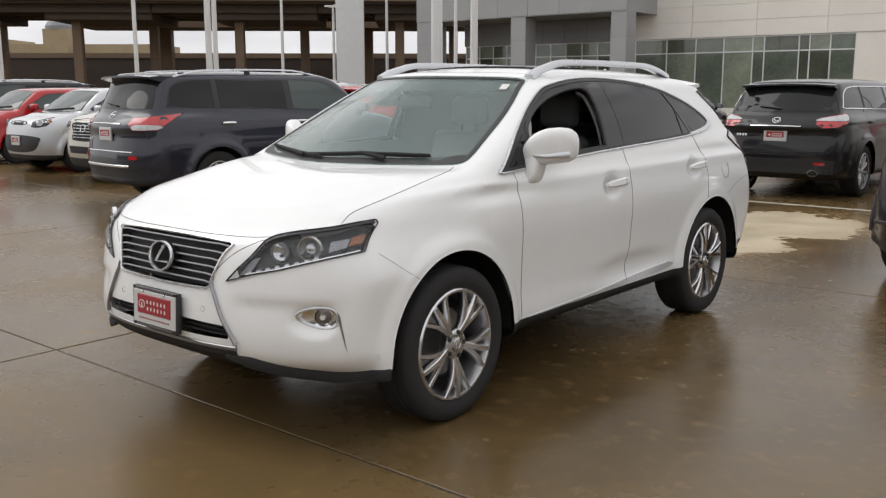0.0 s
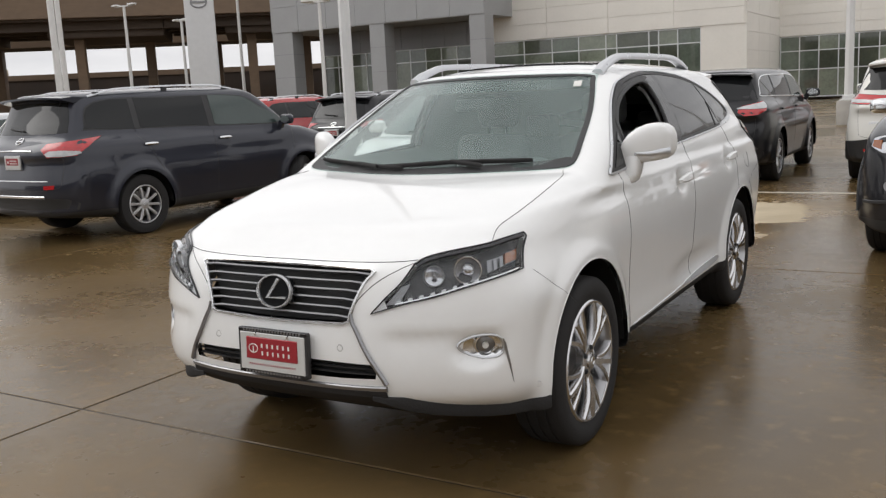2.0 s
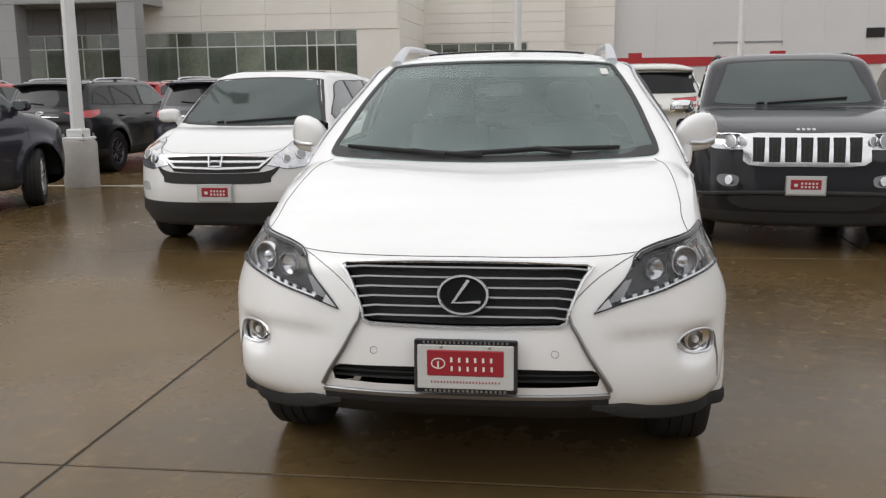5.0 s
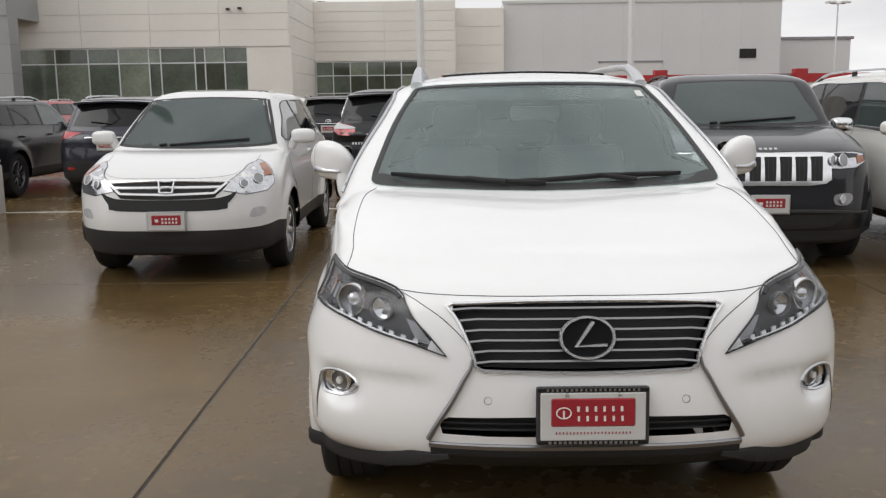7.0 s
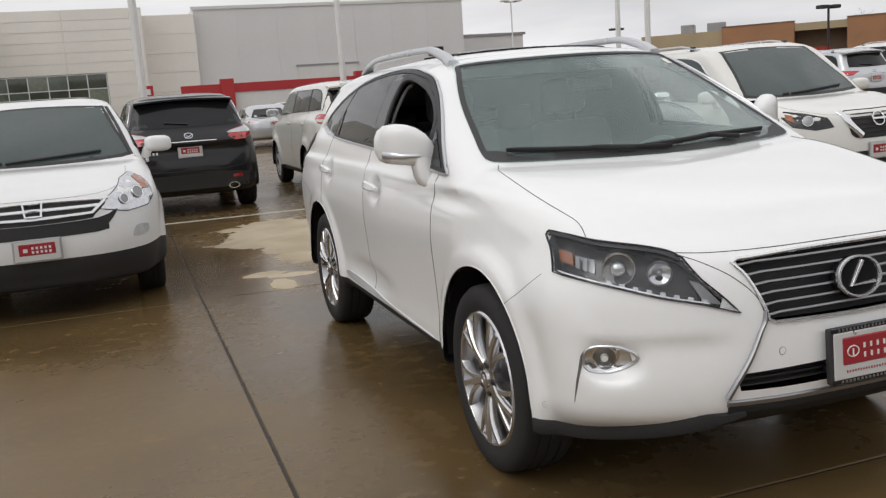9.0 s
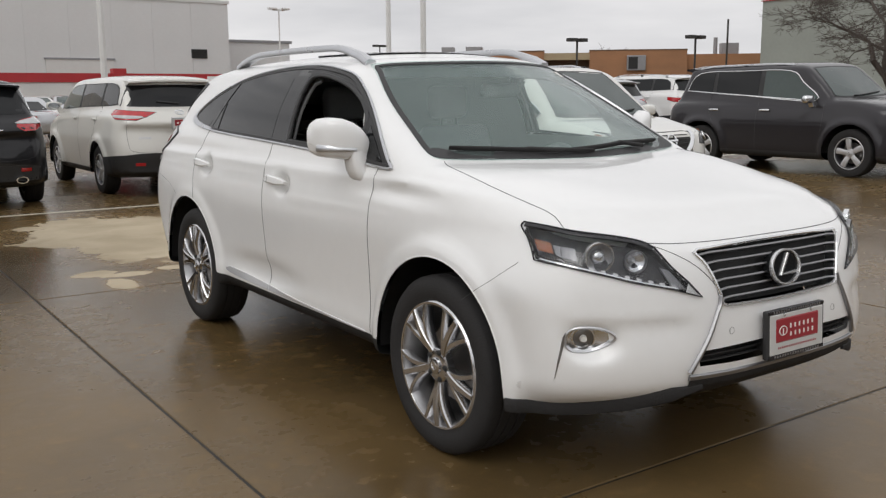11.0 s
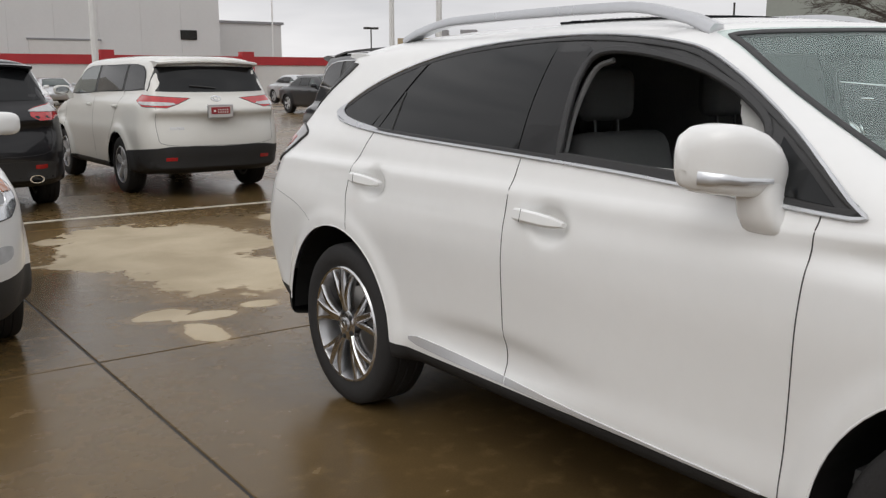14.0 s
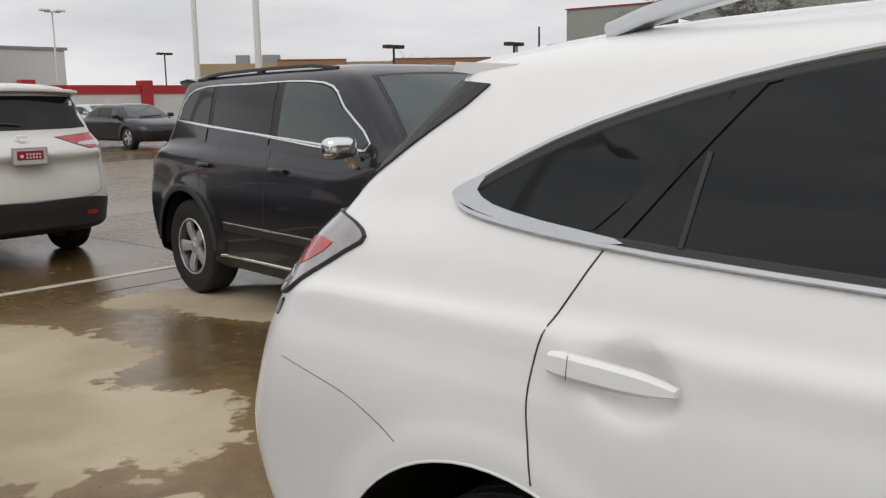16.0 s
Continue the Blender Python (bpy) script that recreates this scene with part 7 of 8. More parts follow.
    for _ in range(700):
        p, n = sh.hit("top", rnd.uniform(-0.4, 0.4), rnd.uniform(1.36, 1.9))
        bead(p + n * 0.009, n, rnd.uniform(0.002, 0.006))
    for view in ("left", "right"):
        for _ in range(420):
            u, v = rnd.uniform(1.65, 2.85), rnd.uniform(1.25, 1.57)
            if in_poly(glass_dlo, np.array([u + 0.02]), np.array([v + 0.02]))[0]:
                p, n = sh.hit(view, u, v)
                bead(p + n * 0.004, n, rnd.uniform(0.0010, 0.0026))
    tagged(part("rain_film", beads, M_bead, car, smooth=0), kind="stuff")

    # mirrors
    for side in (1, -1):
        hero_mirror(car, side)
    # wheels
    for nm, y in (("front_wheel", 0.0), ("rear_wheel", 2.74)):
        for side in (1, -1):
            add_wheel(car, nm, 0.812, y + (0.01 if y < 1 else 0.035), 0.37, 0.235, 0.264, "twin", side, M_alloy, spin=38 if y < 1 else 4)
    # cabin
    part("dashboard", sweep(smooth_line([(-0.70, 0.48, 1.0), (-0.4, 0.40, 1.06), (0, 0.38, 1.07), (0.4, 0.40, 1.08), (0.70, 0.48, 1.0)], 5), Vector((0, 0, 1)), 0.50, 0.07), M_interior, car, smooth=50)
    part("cabin_floor", box(-0.72, 0.72, 0.3, 3.2, 0.42, 0.46), M_interior, car)
    part("console", box(-0.14, 0.14, 0.5, 1.7, 0.46, 0.80, 0.05), M_interior, car)
    for x in (-0.36, 0.36):
        seat_obj = part("front_seat", box(x - 0.26, x + 0.26, 1.0, 1.52, 0.55, 0.74, 0.07, 3), M_interior, car, "black leather front seat", smooth=50)
        bk = box(x - 0.25, x + 0.25, -0.075, 0.075, 0, 0.64, 0.07, 3)
        bmesh.ops.rotate(bk, verts=bk.verts, cent=(0, 0, 0), matrix=Matrix.Rotation(radians(-17), 3, "X"))
        bmesh.ops.translate(bk, verts=bk.verts, vec=(0, 1.50, 0.66))
        part("seat_back", bk, M_interior, seat_obj, smooth=50)
        hd = box(x - 0.14, x + 0.14, 1.69, 1.79, 1.31, 1.51, 0.05, 3)
        part("headrest", hd, M_interior, seat_obj, smooth=50)
        for dx in (-0.06, 0.06):
            part("headrest_post", tube([(x + dx, 1.72, 1.24), (x + dx, 1.73, 1.34)], 0.007, 6), M_interior, seat_obj)
    rs = part("rear_seat", box(-0.62, 0.62, 2.0, 2.5, 0.5, 0.74, 0.06, 3), M_interior, car, smooth=50)
    part("rear_seat_back", box(-0.62, 0.62, 2.5, 2.64, 0.62, 1.20, 0.06, 3), M_interior, rs, smooth=50)
    for x in (-0.42, 0.42):
        part("rear_headrest", box(x - 0.13, x + 0.13, 2.53, 2.61, 1.20, 1.36, 0.04, 3), M_interior, rs, smooth=50)
    wheel_pts = [Vector((0.36 + 0.185 * math.cos(a), 0.80 - 0.09 * math.sin(a), 1.02 + 0.165 * math.sin(a))) for a in np.linspace(0, 2 * math.pi, 29)]
    sw = part("steering_wheel", tube(wheel_pts, 0.016, 8), M_interior, car, smooth=60)
    part("steering_hub", box(0.29, 0.43, 0.76, 0.82, 0.96, 1.07, 0.02), M_interior, sw)
    for a, b in (((0.19, 0.80, 1.02), (0.53, 0.80, 1.02)), ((0.36, 0.80, 1.0), (0.36, 0.87, 0.87))):
        part("steering_spoke", tube([a, b], 0.018, 6), M_interior, sw)
    part("rear_view_mirror", box(-0.12, 0.12, 0.74, 0.78, 1.44, 1.51, 0.02), M_interior, car)
    return car


make_hero()


# ---- the other cars on the lot ----
def lamp(car, sh, view, poly, material, label="", cover=True, rim=True, offset=0.004):
    L = part("headlamp" if view.startswith("front") else "tail_lamp", sh.patch(view, list(poly), offset, 0.012, 0.05), material, car, label, smooth=40)
    if rim:
        part("lamp_rim", sh.bar(view, list(poly), 0.007, 0.004, 0.001, True, 0.05), M_plastic, L)
    return L


def projector(L, sh, view, u, v, r, off=0.012):
    part("lamp_ring", ring_on(sh, view, u, v, r, 0.007, 0.006, offset=off), M_chrome, L)
    part("lamp_lens", disc_on(sh, view, u, v, r * 0.9, 0.004, off), M_slat, L, smooth=40)


def compact_front(car, sh, s, material):
    for view in ("front_left", "front_right"):
        L = lamp(car, sh, view, [(-0.15, 0.80), (-0.08, 0.865), (0.05, 0.925), (0.20, 0.99), (0.365, 1.025), (0.395, 0.98), (0.37, 0.83), (0.28, 0.775), (0.06, 0.755)], M_lens, "clear swept headlamp with an amber corner")
        projector(L, sh, view, 0.06, 0.845, 0.036)
        projector(L, sh, view, 0.20, 0.88, 0.046)
        part("amber_reflector", sh.patch(view, [(0.28, 0.90), (0.365, 0.90), (0.375, 1.0), (0.31, 0.99)], 0.010, 0.01, 0.04), M_amber, L)
        part("fog_recess", sh.patch(view, smooth_line([(0.08, 0.56), (0.22, 0.57), (0.24, 0.63), (0.12, 0.635)], 3, True), 0.003, 0.008, 0.05), M_whitelens, car, smooth=40)
    g = part("grille", sh.patch("front", smooth_line([(-0.50, 0.865), (-0.2, 0.875), (0.2, 0.875), (0.50, 0.865), (0.42, 0.76), (0.36, 0.735), (0, 0.725), (-0.36, 0.735), (-0.42, 0.76)], 3, True), 0.004, 0.02, 0.06), M_dark, car, "black grille with bright bars", smooth=40)
    for pts in ([(-0.52, 0.868), (0, 0.882), (0.52, 0.868)], [(-0.46, 0.825), (0, 0.825), (0.46, 0.825)], [(-0.50, 0.86), (-0.40, 0.775), (0, 0.765), (0.40, 0.775), (0.50, 0.86)]):
        part("grille_bar", sh.bar("front", pts, 0.026, 0.014, 0.004), M_emblem, g)
    part("lower_grille", sh.patch("front", smooth_line([(-0.58, 0.785), (-0.44, 0.735), (0, 0.722), (0.44, 0.735), (0.58, 0.785), (0.51, 0.685), (0.42, 0.632), (-0.42, 0.632), (-0.51, 0.685)], 3, True), 0.004, 0.02, 0.07), M_dark, car)
    part("emblem_frame", sh.bar("front", [(-0.065, 0.870), (0.065, 0.870), (0.053, 0.778), (-0.053, 0.778)], 0.022, 0.022, 0.016, True), M_emblem, car)
    part("emblem_bar", sh.bar("front", [(-0.03, 0.825), (0.03, 0.825)], 0.020, 0.018, 0.016), M_emblem, car)
    part("sunroof", sh.patch("top", smooth_line([(-0.40, 1.05), (0.40, 1.05), (0.42, 1.15), (0.42, 1.55), (-0.42, 1.55), (-0.42, 1.15)], 2, True), 0.004, 0.008, 0.09), M_privacy, car)
    for sx in (-1, 1):
        part("roof_gutter", sh.bar("front", [(sx * 0.585, s["zr"] - 0.135), (sx * 0.66, 1.38), (sx * 0.745, 1.14)], 0.03, 0.006, 0.002), M_plastic, car)
    plate(car, 0, sh.hit("front", 0, 0.545)[0].y - 0.014, 0.545, -1)


def slot_front(car, sh, s, material):
    for view in ("front_left", "front_right"):
        L = lamp(car, sh, view, [(-0.10, 0.905), (-0.09, 1.035), (0.05, 1.045), (0.20, 1.04), (0.31, 1.02), (0.32, 0.95), (0.18, 0.905), (0.0, 0.90)], M_lens, "clear twin-lens headlamp")
        projector(L, sh, view, 0.04, 0.970, 0.056)
        projector(L, sh, view, -0.05, 0.970, 0.046)
        part("amber_reflector", sh.patch(view, [(0.20, 0.935), (0.30, 0.955), (0.29, 1.005), (0.20, 1.005)], 0.010, 0.01, 0.04), M_amber, L)
        F = part("fog_lamp", sh.patch(view, smooth_line([(-0.05, 0.595), (-0.05, 0.675), (0.10, 0.685), (0.13, 0.635), (0.06, 0.585)], 3, True), 0.003, 0.01, 0.05), M_slat, car, "round fog lamp in a dull chrome bezel", smooth=40)
        part("fog_lens", disc_on(sh, view, 0.02, 0.635, 0.042, 0.008, 0.004), M_lens, F)
    g = part("grille", sh.patch("front", smooth_line([(-0.53, 1.030), (0, 1.036), (0.53, 1.030), (0.515, 0.90), (0.47, 0.775), (0, 0.762), (-0.47, 0.775), (-0.515, 0.90)], 3, True), 0.010, 0.03, 0.06), M_chrome, car, "chrome grille of seven upright slots", smooth=40)
    for k in range(7):
        x = (k - 3) * 0.130
        part("grille_slot", sh.patch("front", [(x - 0.046, 0.800), (x + 0.046, 0.800), (x + 0.050, 1.005), (x - 0.050, 1.005)], 0.014, 0.02, 0.05), M_dark, g)
        for d in (-0.02, 0.02):
            part("slot_bar", sh.bar("front", [(x + d, 0.81), (x + d, 0.995)], 0.006, 0.004, 0.012), M_plastic, g)
    part("bumper_step", sh.bar("front", smooth_line([(-0.90, 0.50), (-0.5, 0.535), (0, 0.54), (0.5, 0.535), (0.90, 0.50)], 4), 0.030, 0.022, 0.0), M_plastic, car, smooth=40)
    letters(sh, "front", -0.085, 0.085, 1.075, 0.035, 4, car, M_satin, "hood_lettering")
    part("air_intake", sh.patch("front", smooth_line([(-0.60, 0.515), (0, 0.52), (0.60, 0.515), (0.52, 0.40), (0, 0.385), (-0.52, 0.40)], 3, True), 0.004, 0.02, 0.07), M_dark, car)
    plate(car, 0, sh.hit("front", 0, 0.60)[0].y - 0.014, 0.60, -1)


def mesh_front(car, sh, s, material):
    for view in ("front_left", "front_right"):
        L = lamp(car, sh, view, [(-0.12, 0.86), (-0.06, 0.95), (0.14, 1.0), (0.34, 1.03), (0.36, 0.97), (0.26, 0.88), (0.05, 0.84)], M_lampdark, "long dark headlamp")
        projector(L, sh, view, 0.12, 0.93, 0.05)
        part("amber_reflector", sh.patch(view, [(0.24, 0.92), (0.32, 0.95), (0.33, 1.0), (0.26, 0.985)], 0.010, 0.01, 0.04), M_amber, L)
    g = part("grille", sh.patch("front", smooth_line([(-0.40, 0.99), (0, 1.0), (0.40, 0.99), (0.36, 0.86), (0.30, 0.74), (0, 0.72), (-0.30, 0.74), (-0.36, 0.86)], 3, True), 0.004, 0.03, 0.06), M_dark, car, "black mesh grille with chrome flanks", smooth=40)
    for sx in (-1, 1):
        part("grille_flank", sh.bar("front", smooth_line([(sx * 0.40, 0.99), (sx * 0.33, 0.86), (sx * 0.22, 0.75)], 4), 0.07, 0.02, 0.004), M_chrome, g, smooth=40)
    for k in range(5):
        part("mesh_bar", sh.bar("front", [(-0.3, 0.78 + k * 0.045), (0.3, 0.78 + k * 0.045)], 0.008, 0.006, 0.006), M_plastic, g)
    part("emblem_ring", ring_on(sh, "front", 0, 0.90, 0.07, 0.014, 0.014, offset=0.012), M_chrome, car)
    part("emblem_bar", sh.bar("front", [(-0.085, 0.90), (0.085, 0.90)], 0.028, 0.022, 0.01), M_chrome, car)
    part("air_intake", sh.patch("front", [(-0.5, 0.60), (0.5, 0.60), (0.45, 0.45), (-0.45, 0.45)], 0.004, 0.02, 0.08), M_dark, car)
    plate(car, 0, sh.hit("front", 0, 0.60)[0].y - 0.014, 0.60, -1)


def boxy_front(car, sh, s, material):
    for view in ("front_left", "front_right"):
        L = lamp(car, sh, view, [(-0.08, 0.86), (-0.06, 0.95), (0.12, 1.0), (0.30, 1.04), (0.33, 0.96), (0.24, 0.88), (0.06, 0.85)], M_lampdark, "dark swept headlamp")
        projector(L, sh, view, 0.12, 0.93, 0.055)
        part("amber_reflector", sh.patch(view, [(0.24, 0.93), (0.30, 0.94), (0.30, 1.01), (0.24, 0.99)], 0.010, 0.01, 0.04), M_amber, L)
    part("grille", sh.patch("front", smooth_line([(-0.30, 0.95), (0, 0.97), (0.30, 0.95), (0.26, 0.90), (0, 0.89), (-0.26, 0.90)], 3, True), 0.004, 0.02, 0.06), M_dark, car, smooth=40)
    part("air_intake", sh.patch("front", smooth_line([(-0.62, 0.68), (0, 0.71), (0.62, 0.68), (0.66, 0.58), (0.52, 0.42), (0, 0.38), (-0.52, 0.42), (-0.66, 0.58)], 3, True), 0.004, 0.02, 0.07), M_plastic, car, smooth=40)
    plate(car, 0, sh.hit("front", 0, 0.60)[0].y - 0.014, 0.60, -1)


def barred_front(car, sh, s, material):
    for view in ("front_left", "front_right"):
        L = lamp(car, sh, view, [(-0.10, 0.88), (-0.06, 1.0), (0.14, 1.04), (0.30, 1.03), (0.28, 0.90), (0.05, 0.86)], M_lens)
        projector(L, sh, view, 0.1, 0.95, 0.05)
    g = part("grille", sh.patch("front", smooth_line([(-0.42, 1.04), (0.42, 1.04), (0.34, 0.84), (0.36, 0.70), (-0.36, 0.70), (-0.34, 0.84)], 2, True), 0.004, 0.02, 0.07), M_dark, car)
    for k in range(6):
        part("grille_bar", sh.bar("front", [(-0.34, 0.75 + k * 0.05), (0.34, 0.75 + k * 0.05)], 0.016, 0.012, 0.004), M_satin, g)
    part("emblem_ring", ring_on(sh, "front", 0, 0.90, 0.08, 0.016, 0.014, 0.06, 0.014), M_chrome, car)
    part("air_intake", sh.patch("front", [(-0.5, 0.60), (0.5, 0.60), (0.46, 0.48), (-0.46, 0.48)], 0.004, 0.02, 0.08), M_dark, car)


def rear_kit(tail, plate_z, label, strip_z=None, bumper=None, badge="ring", badge_z=1.0, exhaust=None, reflectors=0.45, core=None, letter=None, silver=None, stripmat=None, strip_low=None):
    def fit_rear(car, sh, s, material):
        for view in ("rear_left", "rear_right"):
            L = lamp(car, sh, view, tail, M_redlens, label)
            if core:
                part("clear_band", sh.patch(view, smooth_line(core, 2, True), 0.009, 0.01, 0.05), M_whitelens, L, smooth=40)
        yr = s["yr"]
        plate(car, 0, sh.hit("rear", 0, plate_z)[0].y + 0.016, plate_z, 1)
        if strip_z:
            part("chrome_strip", sh.bar("rear", [(-0.36, strip_z), (0, strip_z + 0.005), (0.36, strip_z)], 0.018, 0.014, 0.0), stripmat or M_chrome, car)
        if strip_low:
            part("chrome_strip", sh.bar("rear", [(-0.60, strip_low), (0, strip_low + 0.004), (0.60, strip_low)], 0.014, 0.010, 0.0), M_chrome, car)
        if bumper:
            z0, z1, w = bumper
            part("bumper_trim", sh.patch("rear", smooth_line([(-w, z1), (0, z1 + 0.02), (w, z1), (w - 0.04, z0), (0, z0 - 0.02), (-w + 0.04, z0)], 3, True), 0.004, 0.02, 0.07), M_plastic, car, smooth=40)
        if silver:
            part("bumper_strip", sh.bar("rear", [(-0.55, silver), (0, silver), (0.55, silver)], 0.035, 0.014, 0.004), M_chrome, car)
        if badge == "ring":
            part("emblem_ring", ring_on(sh, "rear", 0, badge_z, 0.062, 0.012, 0.012, 0.044), M_chrome, car)
            part("emblem_bar", ring_on(sh, "rear", 0, badge_z + 0.005, 0.03, 0.010, 0.010, 0.03), M_chrome, car)
        elif badge == "wing":
            part("emblem_ring", ring_on(sh, "rear", 0, badge_z, 0.058, 0.012, 0.012, 0.048), M_chrome, car)
            part("emblem_wing", sh.bar("rear", smooth_line([(-0.05, badge_z + 0.02), (0, badge_z - 0.015), (0.05, badge_z + 0.02)], 4), 0.012, 0.012), M_chrome, car)
        elif badge == "round":
            part("emblem_ring", ring_on(sh, "rear", 0, badge_z, 0.055, 0.012, 0.012), M_chrome, car)
            part("emblem_bar", sh.bar("rear", [(-0.065, badge_z), (0.065, badge_z)], 0.022, 0.014), M_chrome, car)
        for sx in (-1, 1):
            if reflectors:
                part("reflector", sh.patch("rear", [(sx * 0.55, reflectors), (sx * 0.68, reflectors), (sx * 0.68, reflectors + 0.045), (sx * 0.55, reflectors + 0.045)], 0.010, 0.012, 0.06), M_redlens, car)
            if exhaust:
                b = lathe([(0, 0.035), (0.12, 0.045), (0.12, 0.036), (0.02, 0.03)], 20, "y")
                bmesh.ops.scale(b, verts=b.verts, vec=(1.7, 1, 1))
                bmesh.ops.translate(b, verts=b.verts, vec=(sx * 0.55, yr - 0.14, exhaust))
                part("tailpipe", b, M_chrome, car, smooth=40)
        if letter:
            letters(sh, "rear", letter[0], letter[1], letter[2], 0.035, letter[3], car, M_satin, "model_lettering")
    return fit_rear


def facing(y_dir, x, y, turn=0.0):
    """Pose of a car by its front axle: y_dir -1 faces the street side, +1 faces away."""
    za, zb = rise(x - 0.8), rise(x + 0.8)
    return pose(x, y, (za + zb) / 2, 0, -math.degrees(math.atan((zb - za) / 1.6)), 0) @ pose(0, 0, 0, 0, 0, (0 if y_dir < 0 else 180) + turn)


S_compact = suv(0.90, 2.62, 0.95, 0.905, 1.69, 0.925, 1.11, 0.02, 0.92, 3.20, 1.60, 3.48, 1.12, rw=0.345, arch=0.40, bow=(0.40, 0.3, 0.22, 0.12), trim=lambda y: np.interp(y, [-0.9, -0.7, -0.5, 0, 2.6, 3.5], [0.46, 0.47, 0.50, 0.45, 0.45, 0.5]), ws=(0.57, 0.73), roofin=0.06, wst=0.12, nose=0.02, k=0.10)
S_sleek = suv(0.96, 2.875, 1.06, 0.965, 1.73, 0.96, 1.16, 0.0, 0.92, 3.48, 1.66, 3.80, 1.18, rw=0.375, arch=0.44, trim=0.34, bow=(0.5, 0.30, 0.22, 0.14), bl=(0.64, 0.75), blz=0.06)
S_family = suv(0.98, 2.79, 1.08, 0.96, 1.79, 1.02, 1.19, 0.0, 0.86, 3.50, 1.72, 3.72, 1.22, rw=0.365, arch=0.43, trim=lambda y: np.interp(y, [-0.9, 0, 2.7, 3.2, 3.9], [0.42, 0.36, 0.36, 0.58, 0.63]), bow=(0.45, 0.28, 0.2, 0.12), bl=(0.66, 0.76), blz=0.09)
S_offroad = suv(0.88, 2.915, 1.02, 0.965, 1.79, 1.06, 1.24, 0.30, 1.02, 3.42, 1.76, 3.70, 1.15, rise=0.06, rail=0.022, rw=0.38, arch=0.46, trim=lambda y: np.interp(y, [-0.9, -0.4, 0, 3.9], [0.36, 0.36, 0.36, 0.36]), bow=(0.36, 0.26, 0.16, 0.10), ws=(0.62, 0.75), wst=0.11, k=0.10, kt=0.07, mz=0.58)
S_grand = suv(0.88, 2.915, 1.02, 0.965, 1.84, 1.07, 1.23, 0.30, 1.02, 3.42, 1.81, 3.70, 1.14, rise=0.06, rail=0.022, rw=0.38, arch=0.46, trim=0.36, bow=(0.36, 0.26, 0.16, 0.10), ws=(0.62, 0.75), wst=0.11, k=0.10, kt=0.07, mz=0.58)
S_threerow = suv(0.96, 2.90, 1.14, 0.965, 1.79, 0.99, 1.15, 0.0, 0.88, 3.50, 1.70, 3.90, 1.12, rw=0.37, arch=0.43, trim=0.36, bow=(0.45, 0.32, 0.2, 0.14), bl=(0.60, 0.70), blz=0.07)
S_tall = suv(0.96, 2.90, 1.14, 0.965, 1.82, 1.03, 1.21, 0.0, 0.88, 3.62, 1.76, 3.86, 1.21, rw=0.37, arch=0.43, trim=0.38, bow=(0.45, 0.32, 0.2, 0.14), bl=(0.60, 0.70), blz=0.09)
S_small = suv(0.92, 2.66, 1.00, 0.92, 1.66, 0.93, 1.10, -0.02, 0.84, 3.22, 1.60, 3.50, 1.10, rw=0.36, arch=0.42, trim=0.44, bow=(0.45, 0.32, 0.2, 0.14), bl=(0.52, 0.60), blz=0.08)
S_boxy = suv(0.82, 2.57, 0.75, 0.90, 1.61, 0.98, 1.12, -0.05, 0.66, 2.98, 1.56, 3.16, 1.10, rw=0.335, arch=0.395, trim=0.34, bow=(0.35, 0.22, 0.18, 0.08), ws=(0.60, 0.72))
S_luxury = suv(0.90, 2.79, 1.12, 0.945, 1.84, 1.06, 1.20, 0.02, 0.72, 3.50, 1.80, 3.72, 1.18, rw=0.38, arch=0.45, trim=0.40, bow=(0.3, 0.2, 0.15, 0.08), kt=0.06)
S_sedan = suv(0.95, 2.78, 1.10, 0.915, 1.46, 0.76, 0.97, 0.05, 1.05, 2.35, 1.40, 3.10, 0.96, lip=False, rw=0.335, arch=0.39, trim=0.28, bow=(0.45, 0.35, 0.2, 0.2), ws=(0.55, 0.70), bl=(0.48, 0.62))

R_sleek = rear_kit([(-0.34, 1.07), (-0.30, 1.14), (-0.2, 1.170), (0.12, 1.225), (0.16, 1.18), (0.11, 1.08), (-0.05, 1.03), (-0.26, 1.02)], 0.905, "red and clear tail lamp", 1.035, (0.30, 0.56, 0.80), "wing", 1.115, 0.39, 0.50,
                 [(-0.315, 1.115), (-0.285, 1.138), (-0.19, 1.160), (0.11, 1.205), (0.14, 1.165), (0.12, 1.120), (0.0, 1.112)], (0.42, 0.60, 0.90, 4))
R_family = rear_kit([(-0.46, 1.225), (-0.05, 1.255), (0.14, 1.270), (0.20, 1.20), (0.08, 1.125), (-0.24, 1.110), (-0.36, 1.16)], 1.06, "red wraparound tail lamp with a clear band", None, (0.30, 0.61, 0.84), "ring", 1.215, None, 0.46,
                  [(-0.26, 1.135), (0.08, 1.148), (0.13, 1.185), (-0.30, 1.168)], (0.45, 0.62, 0.86, 8))
R_threerow = rear_kit([(-0.36, 1.12), (-0.29, 1.185), (0.05, 1.215), (0.27, 1.245), (0.19, 1.14), (0.07, 1.035), (-0.27, 1.03)], 0.975, "large red and clear tail lamp", 1.105, (0.36, 0.54, 0.80), "round", 1.215, None, 0.66,
                  [(-0.27, 1.04), (0.06, 1.045), (0.10, 1.09), (-0.24, 1.10)], (0.45, 0.56, 0.90, 2), 0.57, None, 0.755)
R_small = rear_kit([(-0.40, 1.08), (-0.10, 1.10), (0.20, 1.12), (0.20, 1.04), (0.02, 0.98), (-0.22, 0.99)], 0.88, "red wraparound tail lamp", 1.0, (0.34, 0.62, 0.80), "ring", 1.06, None, 0.5)
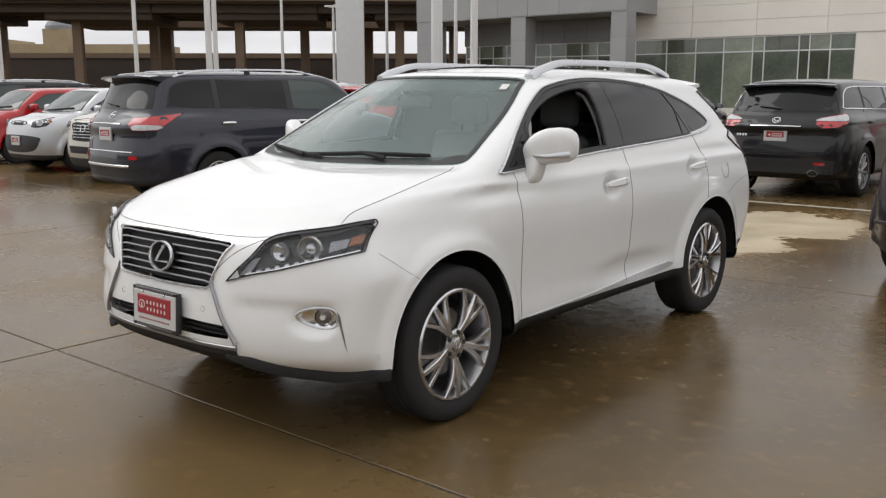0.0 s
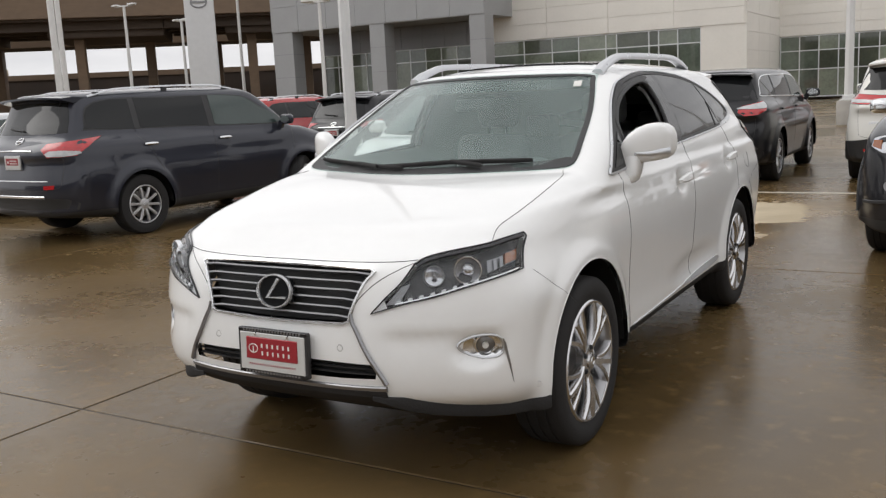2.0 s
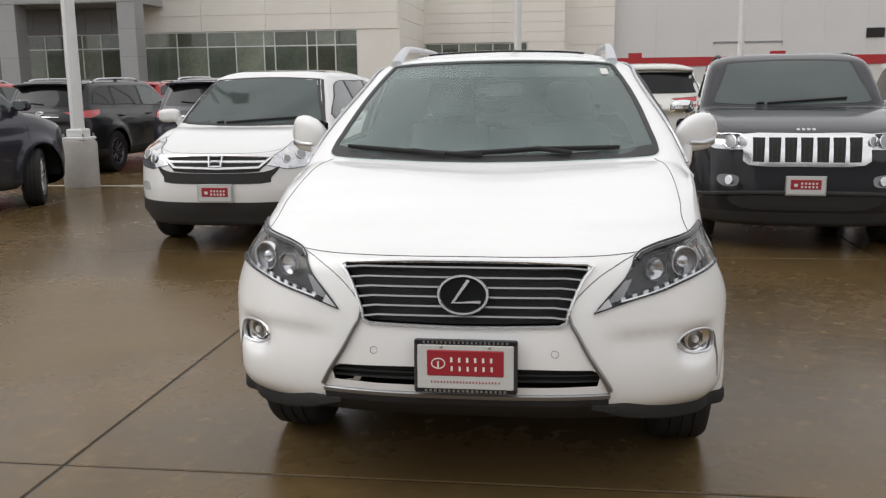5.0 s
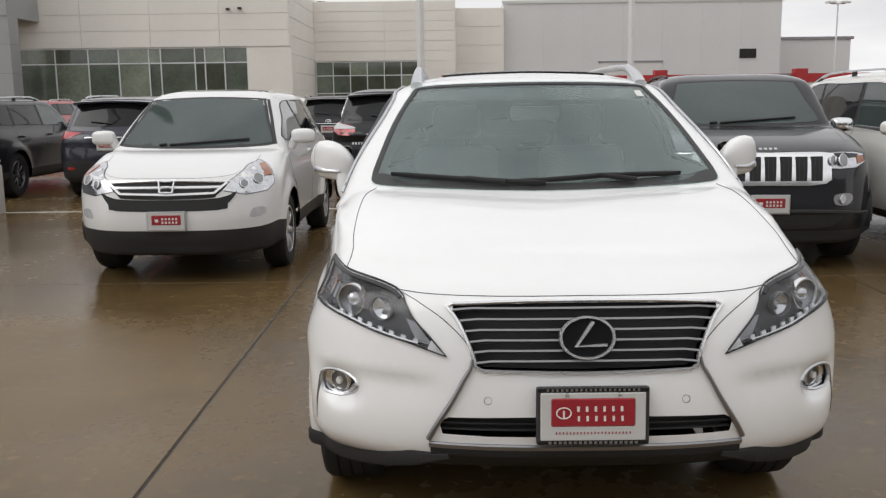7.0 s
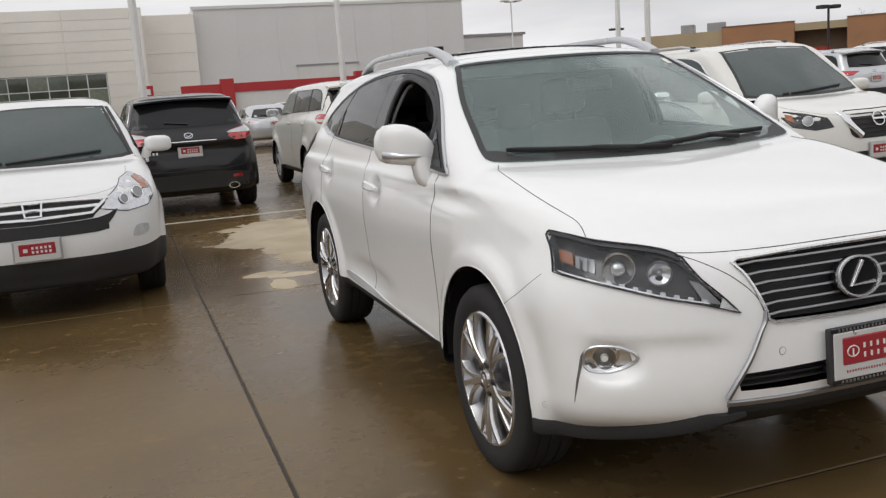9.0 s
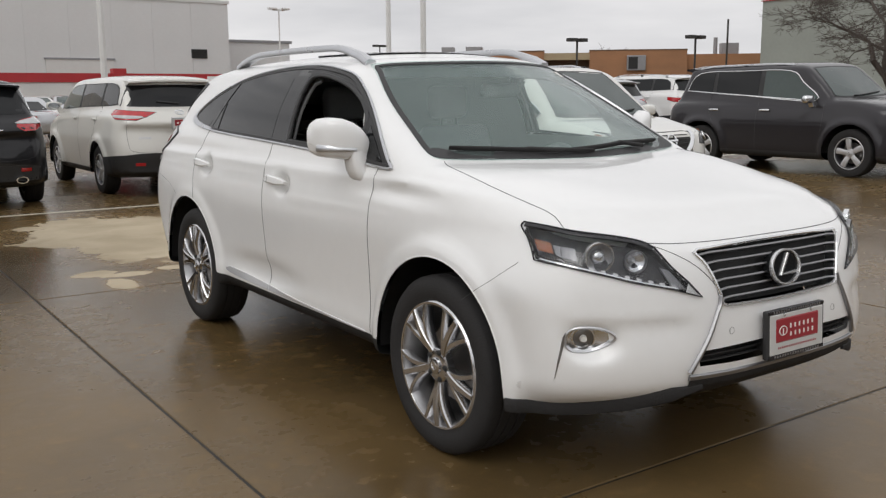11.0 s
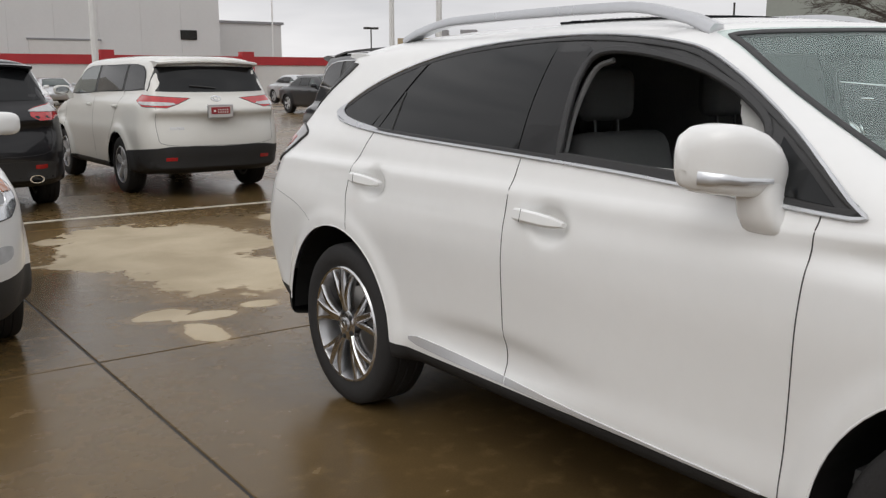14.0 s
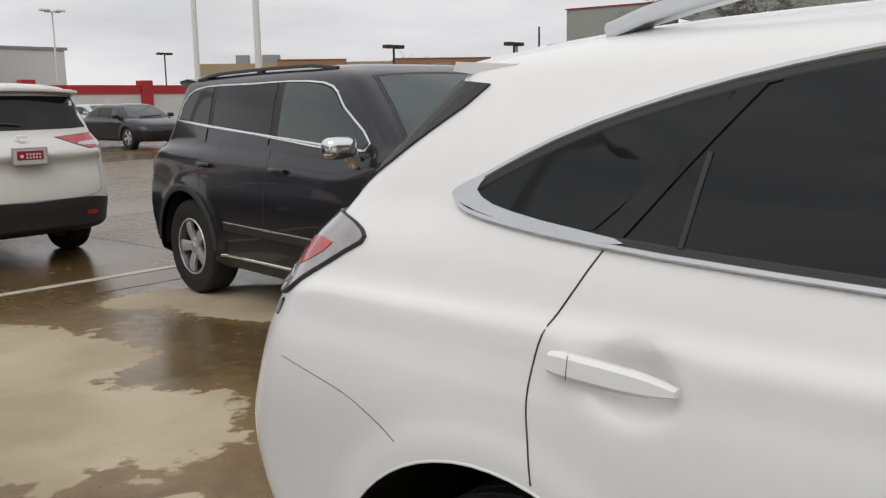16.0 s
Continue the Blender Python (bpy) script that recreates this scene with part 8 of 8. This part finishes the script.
R_offroad = rear_kit([(0.05, 0.98), (0.05, 1.18), (-0.10, 1.20), (-0.26, 1.18), (-0.26, 1.0)], 0.92, "red tail lamp", 1.0, None, "none", 1.0, None, 0.45)
R_plain = rear_kit([(0.10, 0.86), (0.10, 0.98), (-0.20, 1.0), (-0.30, 0.97), (-0.22, 0.87)], 0.80, "red tail lamp", 0.93, None, "ring", 0.98, None, None)

make_car("compact_suv", S_compact, facing(-1, -2.80, 4.92), M_white2, "white compact SUV with black lower trim, facing out of its bay", "car", 0.034, wheel="seven", wheels=(0.345, 0.225, 0.22), front=compact_front)
make_car("large_suv", S_sleek, facing(1, -1.22, 10.93 + 2.875), M_black, "glossy black crossover parked tail out", "car", 0.036, wheel="ten", wheels=(0.375, 0.245, 0.26), trimline=M_chrome, rear=R_sleek)
make_car("large_suv", S_family, facing(1, 1.62, 11.36 + 2.79), M_cream, "pearl white three-row SUV with black bumper trim, tail out", "car", 0.034, wheel="five", wheels=(0.365, 0.235, 0.235), rear=R_family)
make_car("off_road_suv", S_offroad, facing(-1, 2.50, 5.12, -6.6), M_graphite, "dark graphite SUV with a chrome seven-slot grille", "car", 0.032, wheel="five", wheels=(0.38, 0.25, 0.225), trimline=M_chrome, front=slot_front, rear=R_offroad, mirror_mat=M_chrome, cladding=M_plastic, rails=M_plastic)
make_car("large_suv", S_threerow, facing(-1, 4.98, 4.88), M_cream, "pearl white SUV with a black mesh grille", "car", 0.036, wheel="five", rails=M_satin, front=mesh_front, trimline=M_chrome)
make_car("off_road_suv", S_grand, facing(-1, 11.45, 5.20), M_grey, "granite grey SUV with chrome window trim", "car", 0.038, wheel="five", wheels=(0.38, 0.25, 0.25), trimline=M_chrome, front=slot_front, rear=R_offroad, handles=M_chrome, mirror_mat=M_chrome, rails=M_satin)
make_car("large_suv", S_tall, facing(1, -7.33, 7.22, -4.0), M_navy, "dark slate SUV with silver roof rails, tail out", "car", 0.034, wheel="ten", wheels=(0.37, 0.24, 0.235), rails=M_satin, rear=R_threerow, handles=M_chrome, steer=28)
make_car("compact_suv", S_small, facing(1, -8.50, 11.65 + 2.66), M_black, "black compact SUV with silver roof rails", "car", 0.045, wheel="ten", rails=M_satin, rear=R_small, alloy=M_alloy_dark)
make_car("compact_suv", S_small, facing(1, -5.72, 11.65 + 2.66), M_navy, "dark grey compact SUV parked tail out", "car", 0.045, wheel="five", rails=M_satin, rear=R_small)
make_car("compact_suv", S_small, facing(1, -11.3, 11.7 + 2.66), M_red, "red compact SUV with silver roof rails", "car", 0.045, wheel="five", rails=M_satin, rear=R_small)
make_car("boxy_hatchback", S_boxy, facing(-1, -13.75, 5.75), M_silver, "silver-white boxy hatchback with a black lower grille", "car", 0.040, wheel="five", wheels=(0.335, 0.215, 0.22), front=boxy_front)
make_car("luxury_suv", S_luxury, facing(-1, -11.0, 5.65), M_beige, "champagne full-size SUV with a barred grille", "car", 0.042, wheel="six", rails=M_satin, front=barred_front)
make_car("boxy_hatchback", S_boxy, facing(-1, -16.6, 5.9), M_red, "red boxy hatchback with its nose out", "car", 0.042, wheel="five", wheels=(0.335, 0.215, 0.22), front=boxy_front)
make_car("large_suv", S_threerow, facing(-1, -19.6, 6.0), M_black, "black SUV in the far bay", "car", 0.05, wheel="five", rails=M_satin, front=mesh_front)

far = [("sedan", S_sedan, facing(-1, 13.9, 28.5), M_graphite, "dark sedan across the far aisle"), ("sedan", S_sedan, facing(-1, 18.6, 39.5), M_silver, "silver sedan in the far row"),
       ("sedan", S_sedan, facing(-1, 6.6, 45.0), M_white2, "white sedan before the red banded wall"), ("sedan", S_sedan, facing(-1, 9.4, 51.0), M_silver, "silver sedan before the red banded wall"),
       ("sedan", S_sedan, facing(1, 2.9, 31.5), M_silver, "pale silver sedan seen from behind"), ("sedan", S_sedan, facing(1, -9.3, 25.0), M_graphite, "dark sedan before the showroom"),
       ("compact_suv", S_small, facing(1, 15.6, 14.6 + 3.7), M_silver, "silver SUV with its tail out"), ("large_suv", S_family, facing(1, 18.6, 14.9 + 3.8), M_white2, "white SUV with dark windows, tail out"),
       ("large_suv", S_family, facing(1, 21.6, 15.0 + 3.8), M_white2, "white SUV at the row's far end"),
       ("large_suv", S_family, facing(1, -14.3, 11.6 + 2.79), M_white2, "white SUV in the back row"), ("compact_suv", S_small, facing(1, -3.1, 21.0), M_black, "black SUV across the aisle"),
       ("compact_suv", S_small, facing(1, -13.0, 27.0), M_red, "red SUV before the showroom")]
for nm, sp, at, pm, lb in far:
    make_car(nm, sp, at, pm, lb, "car", 0.06, rear=R_plain if sp is S_sedan else R_small, rails=None if sp is S_sedan else M_satin)
